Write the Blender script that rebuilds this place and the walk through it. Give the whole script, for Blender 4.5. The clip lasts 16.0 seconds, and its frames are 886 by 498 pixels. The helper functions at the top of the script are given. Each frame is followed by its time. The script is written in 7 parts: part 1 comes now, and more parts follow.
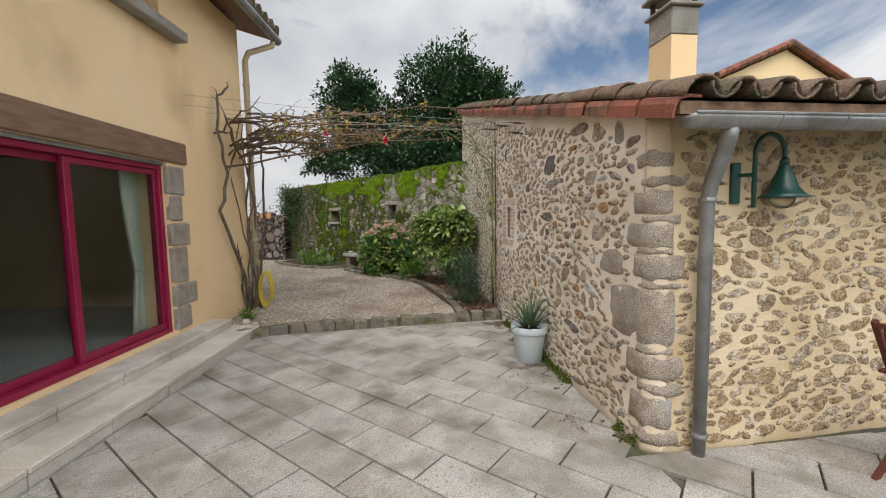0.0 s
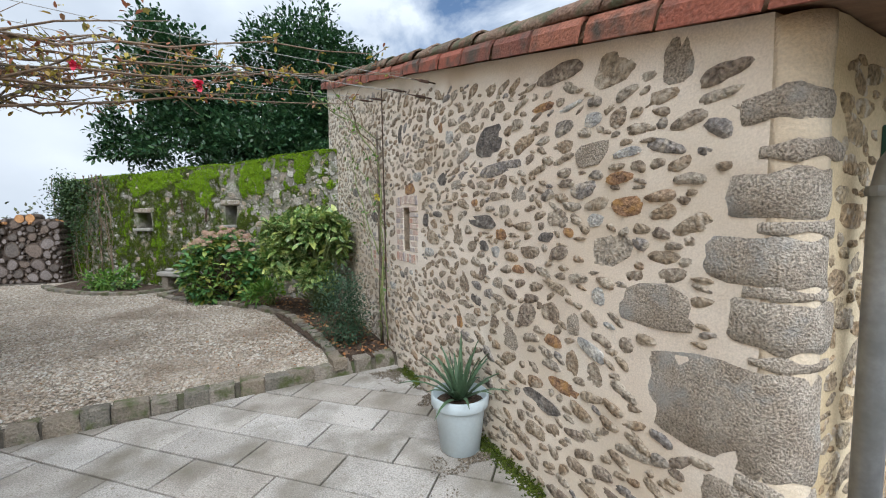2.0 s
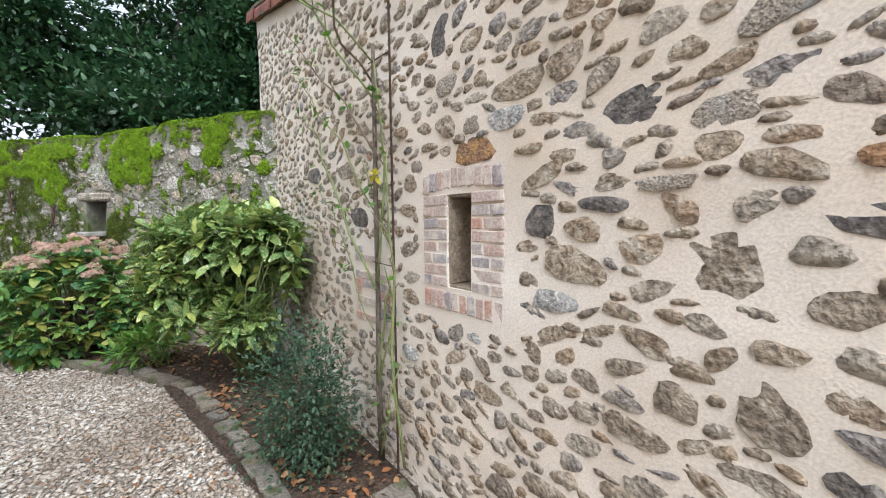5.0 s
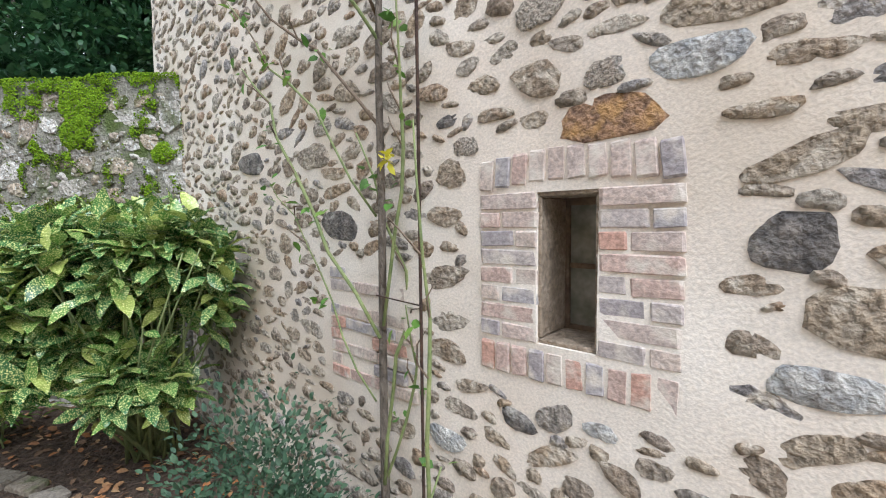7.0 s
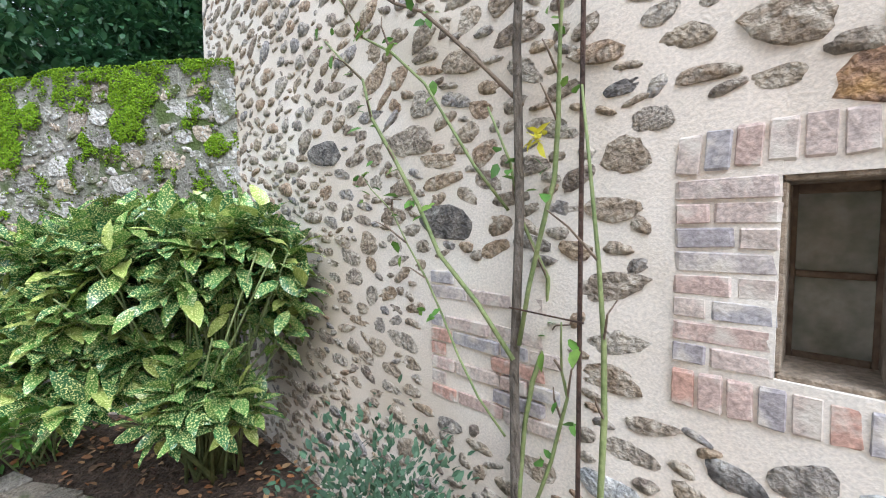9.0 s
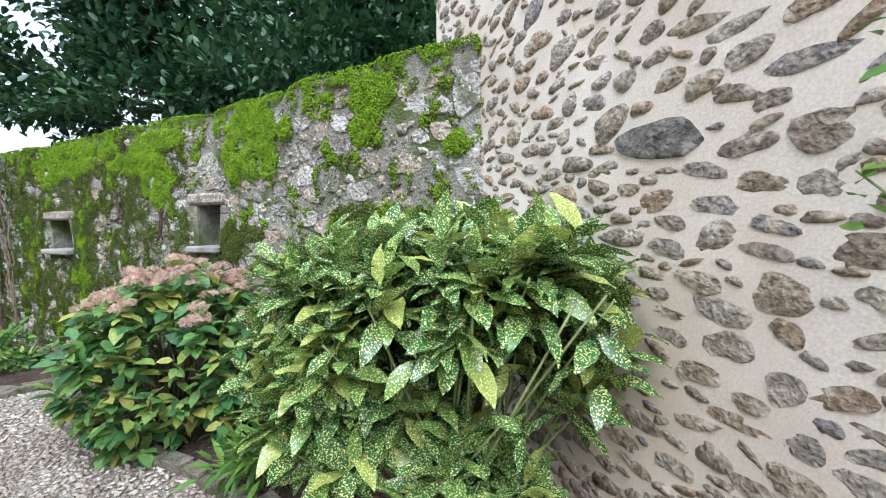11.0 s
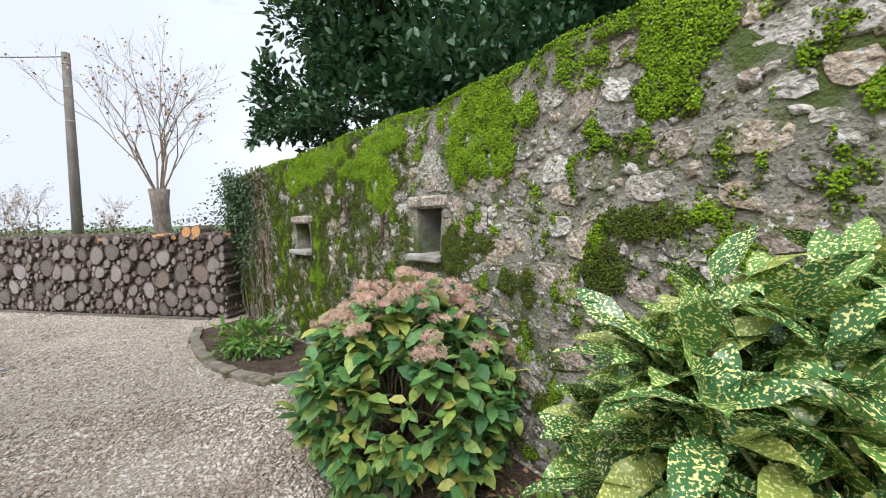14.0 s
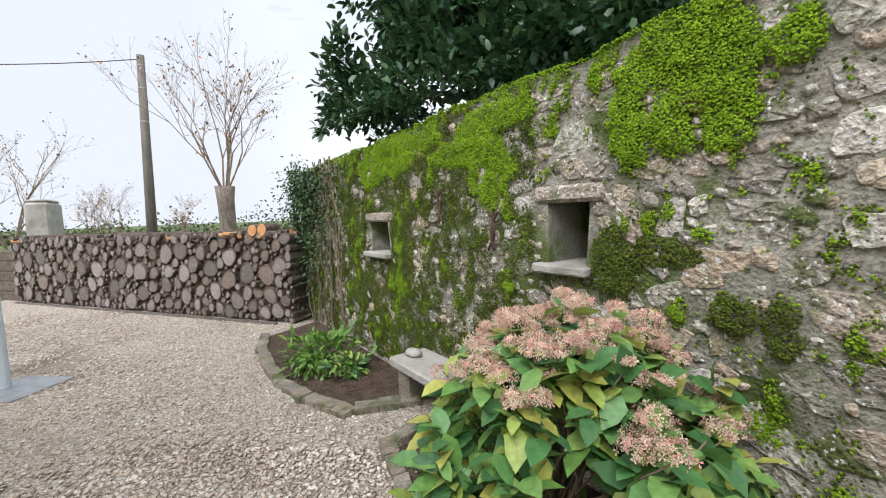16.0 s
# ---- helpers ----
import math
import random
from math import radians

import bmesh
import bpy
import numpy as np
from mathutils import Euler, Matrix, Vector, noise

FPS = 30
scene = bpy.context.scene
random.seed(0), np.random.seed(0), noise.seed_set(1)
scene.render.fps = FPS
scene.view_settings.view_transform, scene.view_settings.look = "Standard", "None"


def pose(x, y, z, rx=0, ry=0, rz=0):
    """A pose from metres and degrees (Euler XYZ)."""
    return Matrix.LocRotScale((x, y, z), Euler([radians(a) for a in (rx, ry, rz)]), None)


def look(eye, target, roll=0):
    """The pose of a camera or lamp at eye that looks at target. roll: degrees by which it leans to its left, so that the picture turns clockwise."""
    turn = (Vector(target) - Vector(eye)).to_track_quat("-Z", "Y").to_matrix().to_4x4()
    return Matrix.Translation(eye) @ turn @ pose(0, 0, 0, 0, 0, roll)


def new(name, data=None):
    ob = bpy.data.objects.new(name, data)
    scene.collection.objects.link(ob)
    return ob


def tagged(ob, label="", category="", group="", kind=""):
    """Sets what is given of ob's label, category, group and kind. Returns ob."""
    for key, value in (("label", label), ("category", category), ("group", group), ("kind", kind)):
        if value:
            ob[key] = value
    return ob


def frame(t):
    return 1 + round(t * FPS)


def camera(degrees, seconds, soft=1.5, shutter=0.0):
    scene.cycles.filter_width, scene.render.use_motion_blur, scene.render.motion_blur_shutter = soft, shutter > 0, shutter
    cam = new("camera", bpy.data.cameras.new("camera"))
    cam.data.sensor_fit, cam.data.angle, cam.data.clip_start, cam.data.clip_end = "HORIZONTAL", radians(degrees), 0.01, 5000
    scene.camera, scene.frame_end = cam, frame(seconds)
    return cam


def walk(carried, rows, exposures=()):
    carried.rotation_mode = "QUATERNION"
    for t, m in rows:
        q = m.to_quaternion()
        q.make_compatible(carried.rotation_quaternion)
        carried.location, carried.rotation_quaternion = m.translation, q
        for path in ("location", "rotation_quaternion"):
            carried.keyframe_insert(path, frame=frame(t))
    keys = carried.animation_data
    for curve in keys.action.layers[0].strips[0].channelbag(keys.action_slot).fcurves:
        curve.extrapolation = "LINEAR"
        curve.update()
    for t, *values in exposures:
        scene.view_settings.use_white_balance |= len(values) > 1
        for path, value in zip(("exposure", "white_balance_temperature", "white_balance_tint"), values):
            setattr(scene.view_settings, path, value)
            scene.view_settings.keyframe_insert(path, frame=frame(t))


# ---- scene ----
cam = camera(95.6, 16.0, 1.1)
PATH = [
    (0, (-0.103, -0.162, 1.549), (0.147, 1.816, 1.383), -1.0),
    (0.5, (-0.088, 0.252, 1.542), (0.342, 2.198, 1.377), -1.0),
    (1, (-0.045, 0.668, 1.572), (0.566, 2.565, 1.41), -0.9),
    (1.5, (0.062, 1.159, 1.561), (0.831, 2.998, 1.403), -0.8),
    (2, (0.048, 1.578, 1.553), (0.946, 3.358, 1.396), -0.8),
    (2.5, (0.086, 1.994, 1.555), (1.077, 3.724, 1.396), -0.8),
    (3, (0.193, 2.416, 1.55), (1.246, 4.109, 1.395), -0.8),
    (3.5, (0.205, 2.779, 1.528), (1.301, 4.446, 1.382), -0.6),
    (4, (0.237, 3.171, 1.53), (1.366, 4.816, 1.386), -0.6),
    (4.5, (0.332, 3.526, 1.554), (1.485, 5.154, 1.414), -0.7),
    (5, (0.384, 3.848, 1.536), (1.57, 5.452, 1.397), -0.8),
    (7.5, (0.507, 4.91, 1.581), (2.066, 6.156, 1.449), -0.7),
    (8, (0.526, 4.997, 1.561), (2.103, 6.22, 1.431), -0.7),
    (8.5, (0.499, 5.103, 1.565), (2.04, 6.371, 1.431), -0.7),
    (9, (0.428, 5.257, 1.572), (1.877, 6.628, 1.431), -0.8),
    (9.5, (0.383, 5.434, 1.59), (1.702, 6.931, 1.442), -0.9),
    (10, (0.375, 5.669, 1.605), (1.544, 7.286, 1.458), -0.8),
    (12.5, (0.291, 6.811, 1.773), (0.565, 8.785, 1.611), -1.9),
    (13, (0.253, 6.936, 1.774), (0.391, 8.925, 1.615), -1.9),
    (13.5, (0.154, 7.016, 1.777), (0.203, 9.009, 1.621), -1.9),
    (14, (0.033, 7.085, 1.764), (0.026, 9.078, 1.605), -1.9),
    (14.5, (-0.067, 7.258, 1.758), (-0.135, 9.25, 1.592), -1.9),
    (15, (-0.18, 7.485, 1.775), (-0.313, 9.474, 1.611), -1.9),
    (15.5, (-0.323, 7.685, 1.773), (-0.52, 9.668, 1.605), -2.1),
    (16, (-0.542, 7.889, 1.795), (-0.784, 9.867, 1.622), -2.2),
]
EXPOSE = [(0, 0.42, 6550, 10), (1.6, 0.54, 6500, 10), (2, 0.78, 5850, 7), (2.5, 0.84, 5900, 8), (3.5, 1.02, 5850, 9), (5, 1.2, 5800, 10), (7.5, 1.26, 5600, 9), (8.5, 1.38, 5500, 9), (10, 1.5, 5400, 10), (12.5, 1.22, 5800, 10), (16, 1.14, 6150, 11)]
walk(cam, [(t, look(eye, target, roll)) for t, eye, target, roll in PATH], EXPOSE)

# ---- light ----
SUN_EL, SUN_AZ = 54.0, 200.0
world = bpy.data.worlds.new("sky")
scene.world = world
world.use_nodes = True
wn, wl = world.node_tree.nodes, world.node_tree.links
wn.clear()
w_out, w_bg = wn.new("ShaderNodeOutputWorld"), wn.new("ShaderNodeBackground")
w_sky = wn.new("ShaderNodeTexSky")
w_sky.sky_type, w_sky.sun_disc = "NISHITA", False
w_sky.sun_elevation, w_sky.sun_rotation = radians(SUN_EL), radians(SUN_AZ)
w_co, w_map, w_noise, w_ramp = wn.new("ShaderNodeTexCoord"), wn.new("ShaderNodeMapping"), wn.new("ShaderNodeTexNoise"), wn.new("ShaderNodeValToRGB")
w_map.inputs["Scale"].default_value = (1.0, 1.0, 1.7)
w_map.inputs["Location"].default_value = (0.35, 0.1, 0.25)
w_noise.inputs["Scale"].default_value, w_noise.inputs["Detail"].default_value, w_noise.inputs["Roughness"].default_value = 1.9, 8.0, 0.56
w_noise.inputs["Distortion"].default_value = 0.4
w_ramp.color_ramp.elements[0].position, w_ramp.color_ramp.elements[1].position = 0.31, 0.44
w_noise2, w_ramp2 = wn.new("ShaderNodeTexNoise"), wn.new("ShaderNodeValToRGB")
w_noise2.inputs["Scale"].default_value, w_noise2.inputs["Detail"].default_value = 3.0, 6.0
w_ramp2.color_ramp.elements[0].position, w_ramp2.color_ramp.elements[1].position = 0.3, 0.7
w_ramp2.color_ramp.elements[0].color = (0.60, 0.64, 0.71, 1)
w_ramp2.color_ramp.elements[1].color = (1.08, 1.09, 1.1, 1)
w_gain = wn.new("ShaderNodeVectorMath")
w_gain.operation = "SCALE"
w_gain.inputs["Scale"].default_value = 8.6
w_mix = wn.new("ShaderNodeMix")
w_mix.data_type = "RGBA"
wl.new(w_co.outputs["Generated"], w_map.inputs["Vector"])
wl.new(w_map.outputs["Vector"], w_noise.inputs["Vector"])
wl.new(w_map.outputs["Vector"], w_noise2.inputs["Vector"])
wl.new(w_noise.outputs["Fac"], w_ramp.inputs["Fac"])
wl.new(w_noise2.outputs["Fac"], w_ramp2.inputs["Fac"])
w_sep, w_west, w_max, w_even = wn.new("ShaderNodeSeparateXYZ"), wn.new("ShaderNodeMapRange"), wn.new("ShaderNodeMath"), wn.new("ShaderNodeMix")
w_west.inputs["From Min"].default_value, w_west.inputs["From Max"].default_value = -0.05, -0.55
w_max.operation, w_even.data_type = "MAXIMUM", "RGBA"
w_even.inputs["B"].default_value = (0.64, 0.66, 0.69, 1)
wl.new(w_co.outputs["Generated"], w_sep.inputs["Vector"])
wl.new(w_sep.outputs["X"], w_west.inputs["Value"])
wl.new(w_ramp.outputs["Color"], w_max.inputs[0])
wl.new(w_west.outputs["Result"], w_max.inputs[1])
wl.new(w_west.outputs["Result"], w_even.inputs["Factor"])
wl.new(w_ramp2.outputs["Color"], w_even.inputs["A"])
wl.new(w_even.outputs["Result"], w_gain.inputs[0])
wl.new(w_max.outputs["Value"], w_mix.inputs["Factor"])
wl.new(w_sky.outputs["Color"], w_mix.inputs["A"])
wl.new(w_gain.outputs["Vector"], w_mix.inputs["B"])
w_south, w_glow = wn.new("ShaderNodeMapRange"), wn.new("ShaderNodeVectorMath")
w_south.interpolation_type, w_glow.operation = "SMOOTHSTEP", "SCALE"
w_south.inputs["From Min"].default_value, w_south.inputs["From Max"].default_value = 0.45, -0.55
w_south.inputs["To Min"].default_value, w_south.inputs["To Max"].default_value = 1.0, 1.95
wl.new(w_sep.outputs["Y"], w_south.inputs["Value"])
wl.new(w_mix.outputs["Result"], w_glow.inputs[0])
wl.new(w_south.outputs["Result"], w_glow.inputs["Scale"])
wl.new(w_glow.outputs["Vector"], w_bg.inputs["Color"])
w_bg.inputs["Strength"].default_value = 0.074
wl.new(w_bg.outputs["Background"], w_out.inputs["Surface"])

sun = new("sun", bpy.data.lights.new("sun", "SUN"))
sun.data.energy, sun.data.angle, sun.data.color = 1.8, radians(45), (1.0, 0.97, 0.93)
sun.rotation_euler = Euler((radians(90 - SUN_EL), 0, radians(180 - SUN_AZ)))


# ---- materials ----
def rgb(c):
    return (*c, 1.0)


def mat(name, c1, c2, scale=6.0, rough=0.85, bump=0.3, bscale=60.0, metal=0.0, palette=None, rnd="", fine=0.25, stain=None, stain_scale=2.0,
        stain_at=(0.5, 0.65), palmix=0.72, voronoi=0.0, spots=None, spec=0.4, trans=0.0, stretch=(1, 1, 1), bdist=0.01, coord="Position"):
    """A surface: two tones at one scale, grain at another, optional per-piece palette, stains and spots."""
    m = bpy.data.materials.new(name)
    m.use_nodes = True
    n, l = m.node_tree.nodes, m.node_tree.links
    b = n["Principled BSDF"]
    geo = n.new("ShaderNodeNewGeometry")
    tc = n.new("ShaderNodeTexCoord")
    mp = n.new("ShaderNodeMapping")
    mp.inputs["Scale"].default_value = stretch
    l.new(geo.outputs["Position"] if coord == "Position" else tc.outputs[coord], mp.inputs["Vector"])
    vec = mp.outputs["Vector"]

    def noise_fac(s, detail=5.0, lo=0.35, hi=0.65):
        t, r = n.new("ShaderNodeTexNoise"), n.new("ShaderNodeMapRange")
        t.inputs["Scale"].default_value, t.inputs["Detail"].default_value = s, detail
        l.new(vec, t.inputs["Vector"])
        r.inputs["From Min"].default_value, r.inputs["From Max"].default_value = lo, hi
        l.new(t.outputs["Fac"], r.inputs["Value"])
        return r.outputs["Result"]

    def mixed(fac, a, c, mode="MIX"):
        x = n.new("ShaderNodeMix")
        x.data_type, x.blend_type = "RGBA", mode
        for sock, v in (("Factor", fac), ("A", a), ("B", c)):
            if isinstance(v, (tuple, float, int)):
                x.inputs[sock].default_value = v
            else:
                l.new(v, x.inputs[sock])
        return x.outputs["Result"]

    col = mixed(noise_fac(scale), rgb(c1), rgb(c2))
    if palette:
        if rnd == "object":
            info = n.new("ShaderNodeObjectInfo")
            value = info.outputs["Random"]
        else:
            value = geo.outputs["Random Per Island"]
        ramp = n.new("ShaderNodeValToRGB")
        ramp.color_ramp.interpolation = "CONSTANT"
        els = ramp.color_ramp.elements
        while len(els) < len(palette):
            els.new(0.5)
        for k, c in enumerate(palette):
            els[k].position = k / len(palette)
            els[k].color = rgb(c)
        l.new(value, ramp.inputs["Fac"])
        col = mixed(palmix, col, ramp.outputs["Color"])
    grain = noise_fac(bscale, 6.0, 0.3, 0.7)
    dark = mixed(grain, rgb((1 - fine,) * 3), rgb((1 + fine * 0.6,) * 3))
    col = mixed(1.0, col, dark, "MULTIPLY")
    if stain:
        col = mixed(noise_fac(stain_scale, 8.0, *stain_at), col, rgb(stain))
    if spots:
        v, r = n.new("ShaderNodeTexNoise"), n.new("ShaderNodeMapRange")
        v.inputs["Scale"].default_value, v.inputs["Detail"].default_value = spots[1], 2.0
        l.new(vec, v.inputs["Vector"])
        r.inputs["From Min"].default_value, r.inputs["From Max"].default_value = spots[2], spots[2] + 0.04
        l.new(v.outputs["Fac"], r.inputs["Value"])
        col = mixed(r.outputs["Result"], col, rgb(spots[0]))
    l.new(col, b.inputs["Base Color"])
    b.inputs["Roughness"].default_value, b.inputs["Metallic"].default_value = rough, metal
    b.inputs["Specular IOR Level"].default_value = spec
    height = grain
    if voronoi:
        vo = n.new("ShaderNodeTexVoronoi")
        vo.inputs["Scale"].default_value = voronoi
        l.new(vec, vo.inputs["Vector"])
        add = n.new("ShaderNodeMath")
        add.operation = "SUBTRACT"
        l.new(grain, add.inputs[0])
        l.new(vo.outputs["Distance"], add.inputs[1])
        height = add.outputs["Value"]
    if bump:
        bp = n.new("ShaderNodeBump")
        bp.inputs["Strength"].default_value, bp.inputs["Distance"].default_value = bump, bdist
        l.new(height, bp.inputs["Height"])
        l.new(bp.outputs["Normal"], b.inputs["Normal"])
    if trans:
        tr = n.new("ShaderNodeBsdfTranslucent")
        mx = n.new("ShaderNodeMixShader")
        mx.inputs["Fac"].default_value = trans
        l.new(col, tr.inputs["Color"])
        l.new(b.outputs["BSDF"], mx.inputs[1])
        l.new(tr.outputs["BSDF"], mx.inputs[2])
        l.new(mx.outputs["Shader"], n["Material Output"].inputs["Surface"])
    return m


def glass(name, tint, rough=0.03):
    m = bpy.data.materials.new(name)
    m.use_nodes = True
    b = m.node_tree.nodes["Principled BSDF"]
    b.inputs["Base Color"].default_value = rgb(tint)
    b.inputs["Transmission Weight"].default_value, b.inputs["Roughness"].default_value, b.inputs["IOR"].default_value = 1.0, rough, 1.3
    return m


STONES = [(0.40, 0.29, 0.19), (0.46, 0.36, 0.25), (0.33, 0.25, 0.18), (0.50, 0.44, 0.36), (0.46, 0.30, 0.18), (0.27, 0.21, 0.17), (0.52, 0.41, 0.29),
          (0.36, 0.33, 0.30), (0.42, 0.32, 0.22), (0.34, 0.27, 0.20), (0.54, 0.48, 0.40), (0.47, 0.33, 0.20), (0.42, 0.35, 0.28), (0.33, 0.32, 0.33)]
EARTHY = [(0.46, 0.31, 0.17), (0.52, 0.38, 0.22), (0.36, 0.25, 0.15), (0.55, 0.44, 0.29), (0.42, 0.27, 0.14), (0.40, 0.33, 0.25), (0.50, 0.36, 0.20), (0.30, 0.22, 0.14)]
MOSSY = [(0.34, 0.31, 0.26), (0.46, 0.42, 0.36), (0.25, 0.22, 0.18), (0.62, 0.58, 0.52), (0.44, 0.33, 0.23), (0.30, 0.28, 0.23), (0.21, 0.19, 0.16), (0.50, 0.40, 0.29), (0.55, 0.51, 0.46), (0.36, 0.29, 0.22)]
BRICKS = [(0.56, 0.40, 0.34), (0.48, 0.43, 0.41), (0.40, 0.39, 0.41), (0.60, 0.50, 0.43), (0.55, 0.30, 0.22), (0.56, 0.46, 0.41), (0.34, 0.32, 0.34), (0.62, 0.50, 0.44)]
M_LIME = mat("lime mortar", (0.76, 0.655, 0.55), (0.83, 0.755, 0.665), 1.6, 0.95, 0.16, 130, stain=(0.63, 0.53, 0.41), stain_scale=1.1, fine=0.14, stain_at=(0.50, 0.75))
M_LIME2 = mat("ochre lime mortar", (0.60, 0.47, 0.29), (0.68, 0.56, 0.38), 1.6, 0.95, 0.26, 105, stain=(0.5, 0.38, 0.22), stain_scale=1.4, fine=0.12)
stone_args = dict(scale=21.0, rough=0.92, bump=1.0, bscale=58.0, fine=0.55, stain=(0.60, 0.52, 0.42), stain_scale=17.0, stain_at=(0.52, 0.66), bdist=0.012, palmix=0.55)
M_STONE = mat("rubble stone", (0.21, 0.165, 0.125), (0.53, 0.45, 0.36), palette=STONES, rnd="object", **stone_args)
M_STONE_I = mat("rubble stone joined", (0.21, 0.165, 0.125), (0.53, 0.45, 0.36), palette=STONES, rnd="island", **stone_args)
M_EARTH = mat("brown rubble stone", (0.24, 0.17, 0.10), (0.54, 0.42, 0.28), palette=EARTHY, rnd="object", **stone_args)
M_EARTH_I = mat("brown rubble stone joined", (0.24, 0.17, 0.10), (0.54, 0.42, 0.28), palette=EARTHY, rnd="island", **stone_args)
M_RUSTSTONE = mat("rusty ironstone", (0.20, 0.12, 0.08), (0.50, 0.30, 0.17), 20, 0.92, 0.9, 80, fine=0.4, stain=(0.50, 0.29, 0.12), stain_scale=16, stain_at=(0.50, 0.62), bdist=0.009)
M_PALESTONE = mat("pale quartz stone", (0.36, 0.36, 0.36), (0.68, 0.65, 0.60), 18, 0.85, 0.8, 80, fine=0.35, stain=(0.24, 0.22, 0.20), stain_scale=19, stain_at=(0.54, 0.66), bdist=0.009)
M_GRANITE = mat("grey granite", (0.40, 0.33, 0.26), (0.55, 0.48, 0.40), 9, 0.9, 0.9, 130, fine=0.6, stain=(0.42, 0.41, 0.39), stain_scale=5, stain_at=(0.55, 0.7))
M_DARKSTONE = mat("dark slate stone", (0.10, 0.09, 0.085), (0.25, 0.22, 0.195), 22, 0.8, 0.8, 70, fine=0.4, stain=(0.40, 0.37, 0.33), stain_scale=13, stain_at=(0.56, 0.68))
M_BRICK = mat("old brick", (0.48, 0.38, 0.33), (0.58, 0.46, 0.40), 14, 0.92, 0.22, 90, palette=BRICKS, rnd="object", fine=0.35, stain=(0.66, 0.59, 0.51), stain_scale=14, stain_at=(0.50, 0.66))
M_LIME3 = mat("warm lime mortar", (0.68, 0.565, 0.42), (0.76, 0.655, 0.52), 1.6, 0.95, 0.26, 105, stain=(0.52, 0.42, 0.30), stain_scale=3.0, fine=0.14, stain_at=(0.50, 0.68))
M_REVEAL = mat("earthy reveal plaster", (0.24, 0.185, 0.13), (0.40, 0.32, 0.24), 16, 0.95, 0.6, 70, fine=0.35)
M_MORTAR = mat("grey mortar", (0.18, 0.17, 0.135), (0.34, 0.32, 0.265), 3.0, 0.95, 0.8, 60, fine=0.35, stain=(0.075, 0.10, 0.025), stain_scale=2.3, stain_at=(0.50, 0.62))
moss_args = dict(scale=9.0, rough=0.92, bump=0.9, bscale=45.0, palette=MOSSY, fine=0.45, stain=(0.085, 0.105, 0.03), stain_scale=4.2, stain_at=(0.51, 0.66),
                 spots=((0.52, 0.51, 0.48), 38.0, 0.60), bdist=0.015)
M_WSTONE = mat("lichen stone", (0.22, 0.20, 0.17), (0.44, 0.40, 0.35), rnd="object", **moss_args)
M_WSTONE_I = mat("lichen stone joined", (0.22, 0.20, 0.17), (0.44, 0.40, 0.35), rnd="island", **moss_args)
M_MOSS = mat("moss", (0.10, 0.19, 0.012), (0.19, 0.31, 0.02), 3.0, 0.95, 0.8, 120, palette=[(0.13, 0.24, 0.01), (0.26, 0.42, 0.015), (0.32, 0.47, 0.02), (0.19, 0.30, 0.015)], rnd="island", palmix=0.5, fine=0.45, spec=0.1)
M_RENDER = mat("ochre render", (0.87, 0.63, 0.36), (0.90, 0.69, 0.42), 0.9, 0.95, 0.25, 120, fine=0.06, stain=(0.52, 0.37, 0.20), stain_scale=0.8, stain_at=(0.55, 0.8))
M_LINTEL = mat("brown lintel", (0.20, 0.12, 0.075), (0.27, 0.17, 0.11), 5, 0.8, 0.4, 60, stretch=(6, 0.6, 6), fine=0.2)
M_RED = mat("crimson paint", (0.25, 0.008, 0.045), (0.29, 0.010, 0.055), 4, 0.35, 0.03, 60, fine=0.05, spec=0.5)
M_PAVE = mat("pale paving slab", (0.29, 0.262, 0.225), (0.53, 0.49, 0.445), 3.2, 0.85, 0.4, 110, palette=[(0.38, 0.355, 0.325), (0.44, 0.415, 0.385), (0.54, 0.52, 0.495), (0.36, 0.325, 0.285), (0.45, 0.43, 0.405), (0.50, 0.47, 0.43)], rnd="object",
             fine=0.45, stain=(0.19, 0.17, 0.135), stain_scale=2.1, stain_at=(0.48, 0.68), spots=((0.26, 0.235, 0.195), 30.0, 0.64), palmix=0.5)
M_STEP = mat("pale step stone", (0.56, 0.51, 0.43), (0.68, 0.64, 0.57), 3.0, 0.85, 0.35, 110, fine=0.2, stain=(0.36, 0.32, 0.26), stain_scale=2.2, stain_at=(0.52, 0.78))
M_MOSS2 = mat("dark moss", (0.045, 0.07, 0.012), (0.10, 0.13, 0.02), 5.0, 0.95, 0.8, 120, palette=[(0.05, 0.07, 0.014), (0.09, 0.12, 0.018), (0.13, 0.16, 0.02), (0.06, 0.075, 0.02)], rnd="island", fine=0.4, spec=0.1)
M_JOINT = mat("sandy joint", (0.08, 0.068, 0.052), (0.15, 0.13, 0.10), 5, 0.95, 0.5, 80, stain=(0.07, 0.09, 0.03), stain_scale=2.0)
M_KERB = mat("mossy kerb stone", (0.17, 0.14, 0.11), (0.36, 0.31, 0.25), 9, 0.92, 0.8, 60, palette=[(0.20, 0.17, 0.13), (0.26, 0.23, 0.19), (0.16, 0.15, 0.125), (0.23, 0.19, 0.14)], rnd="object", fine=0.35,
             stain=(0.085, 0.10, 0.035), stain_scale=7.0, stain_at=(0.50, 0.66))
M_GRAVEL = mat("gravel bed", (0.38, 0.32, 0.25), (0.62, 0.55, 0.46), 28, 0.95, 1.0, 55, fine=0.5, voronoi=45, bdist=0.02, stain=(0.17, 0.13, 0.09), stain_scale=0.7, stain_at=(0.55, 0.75))
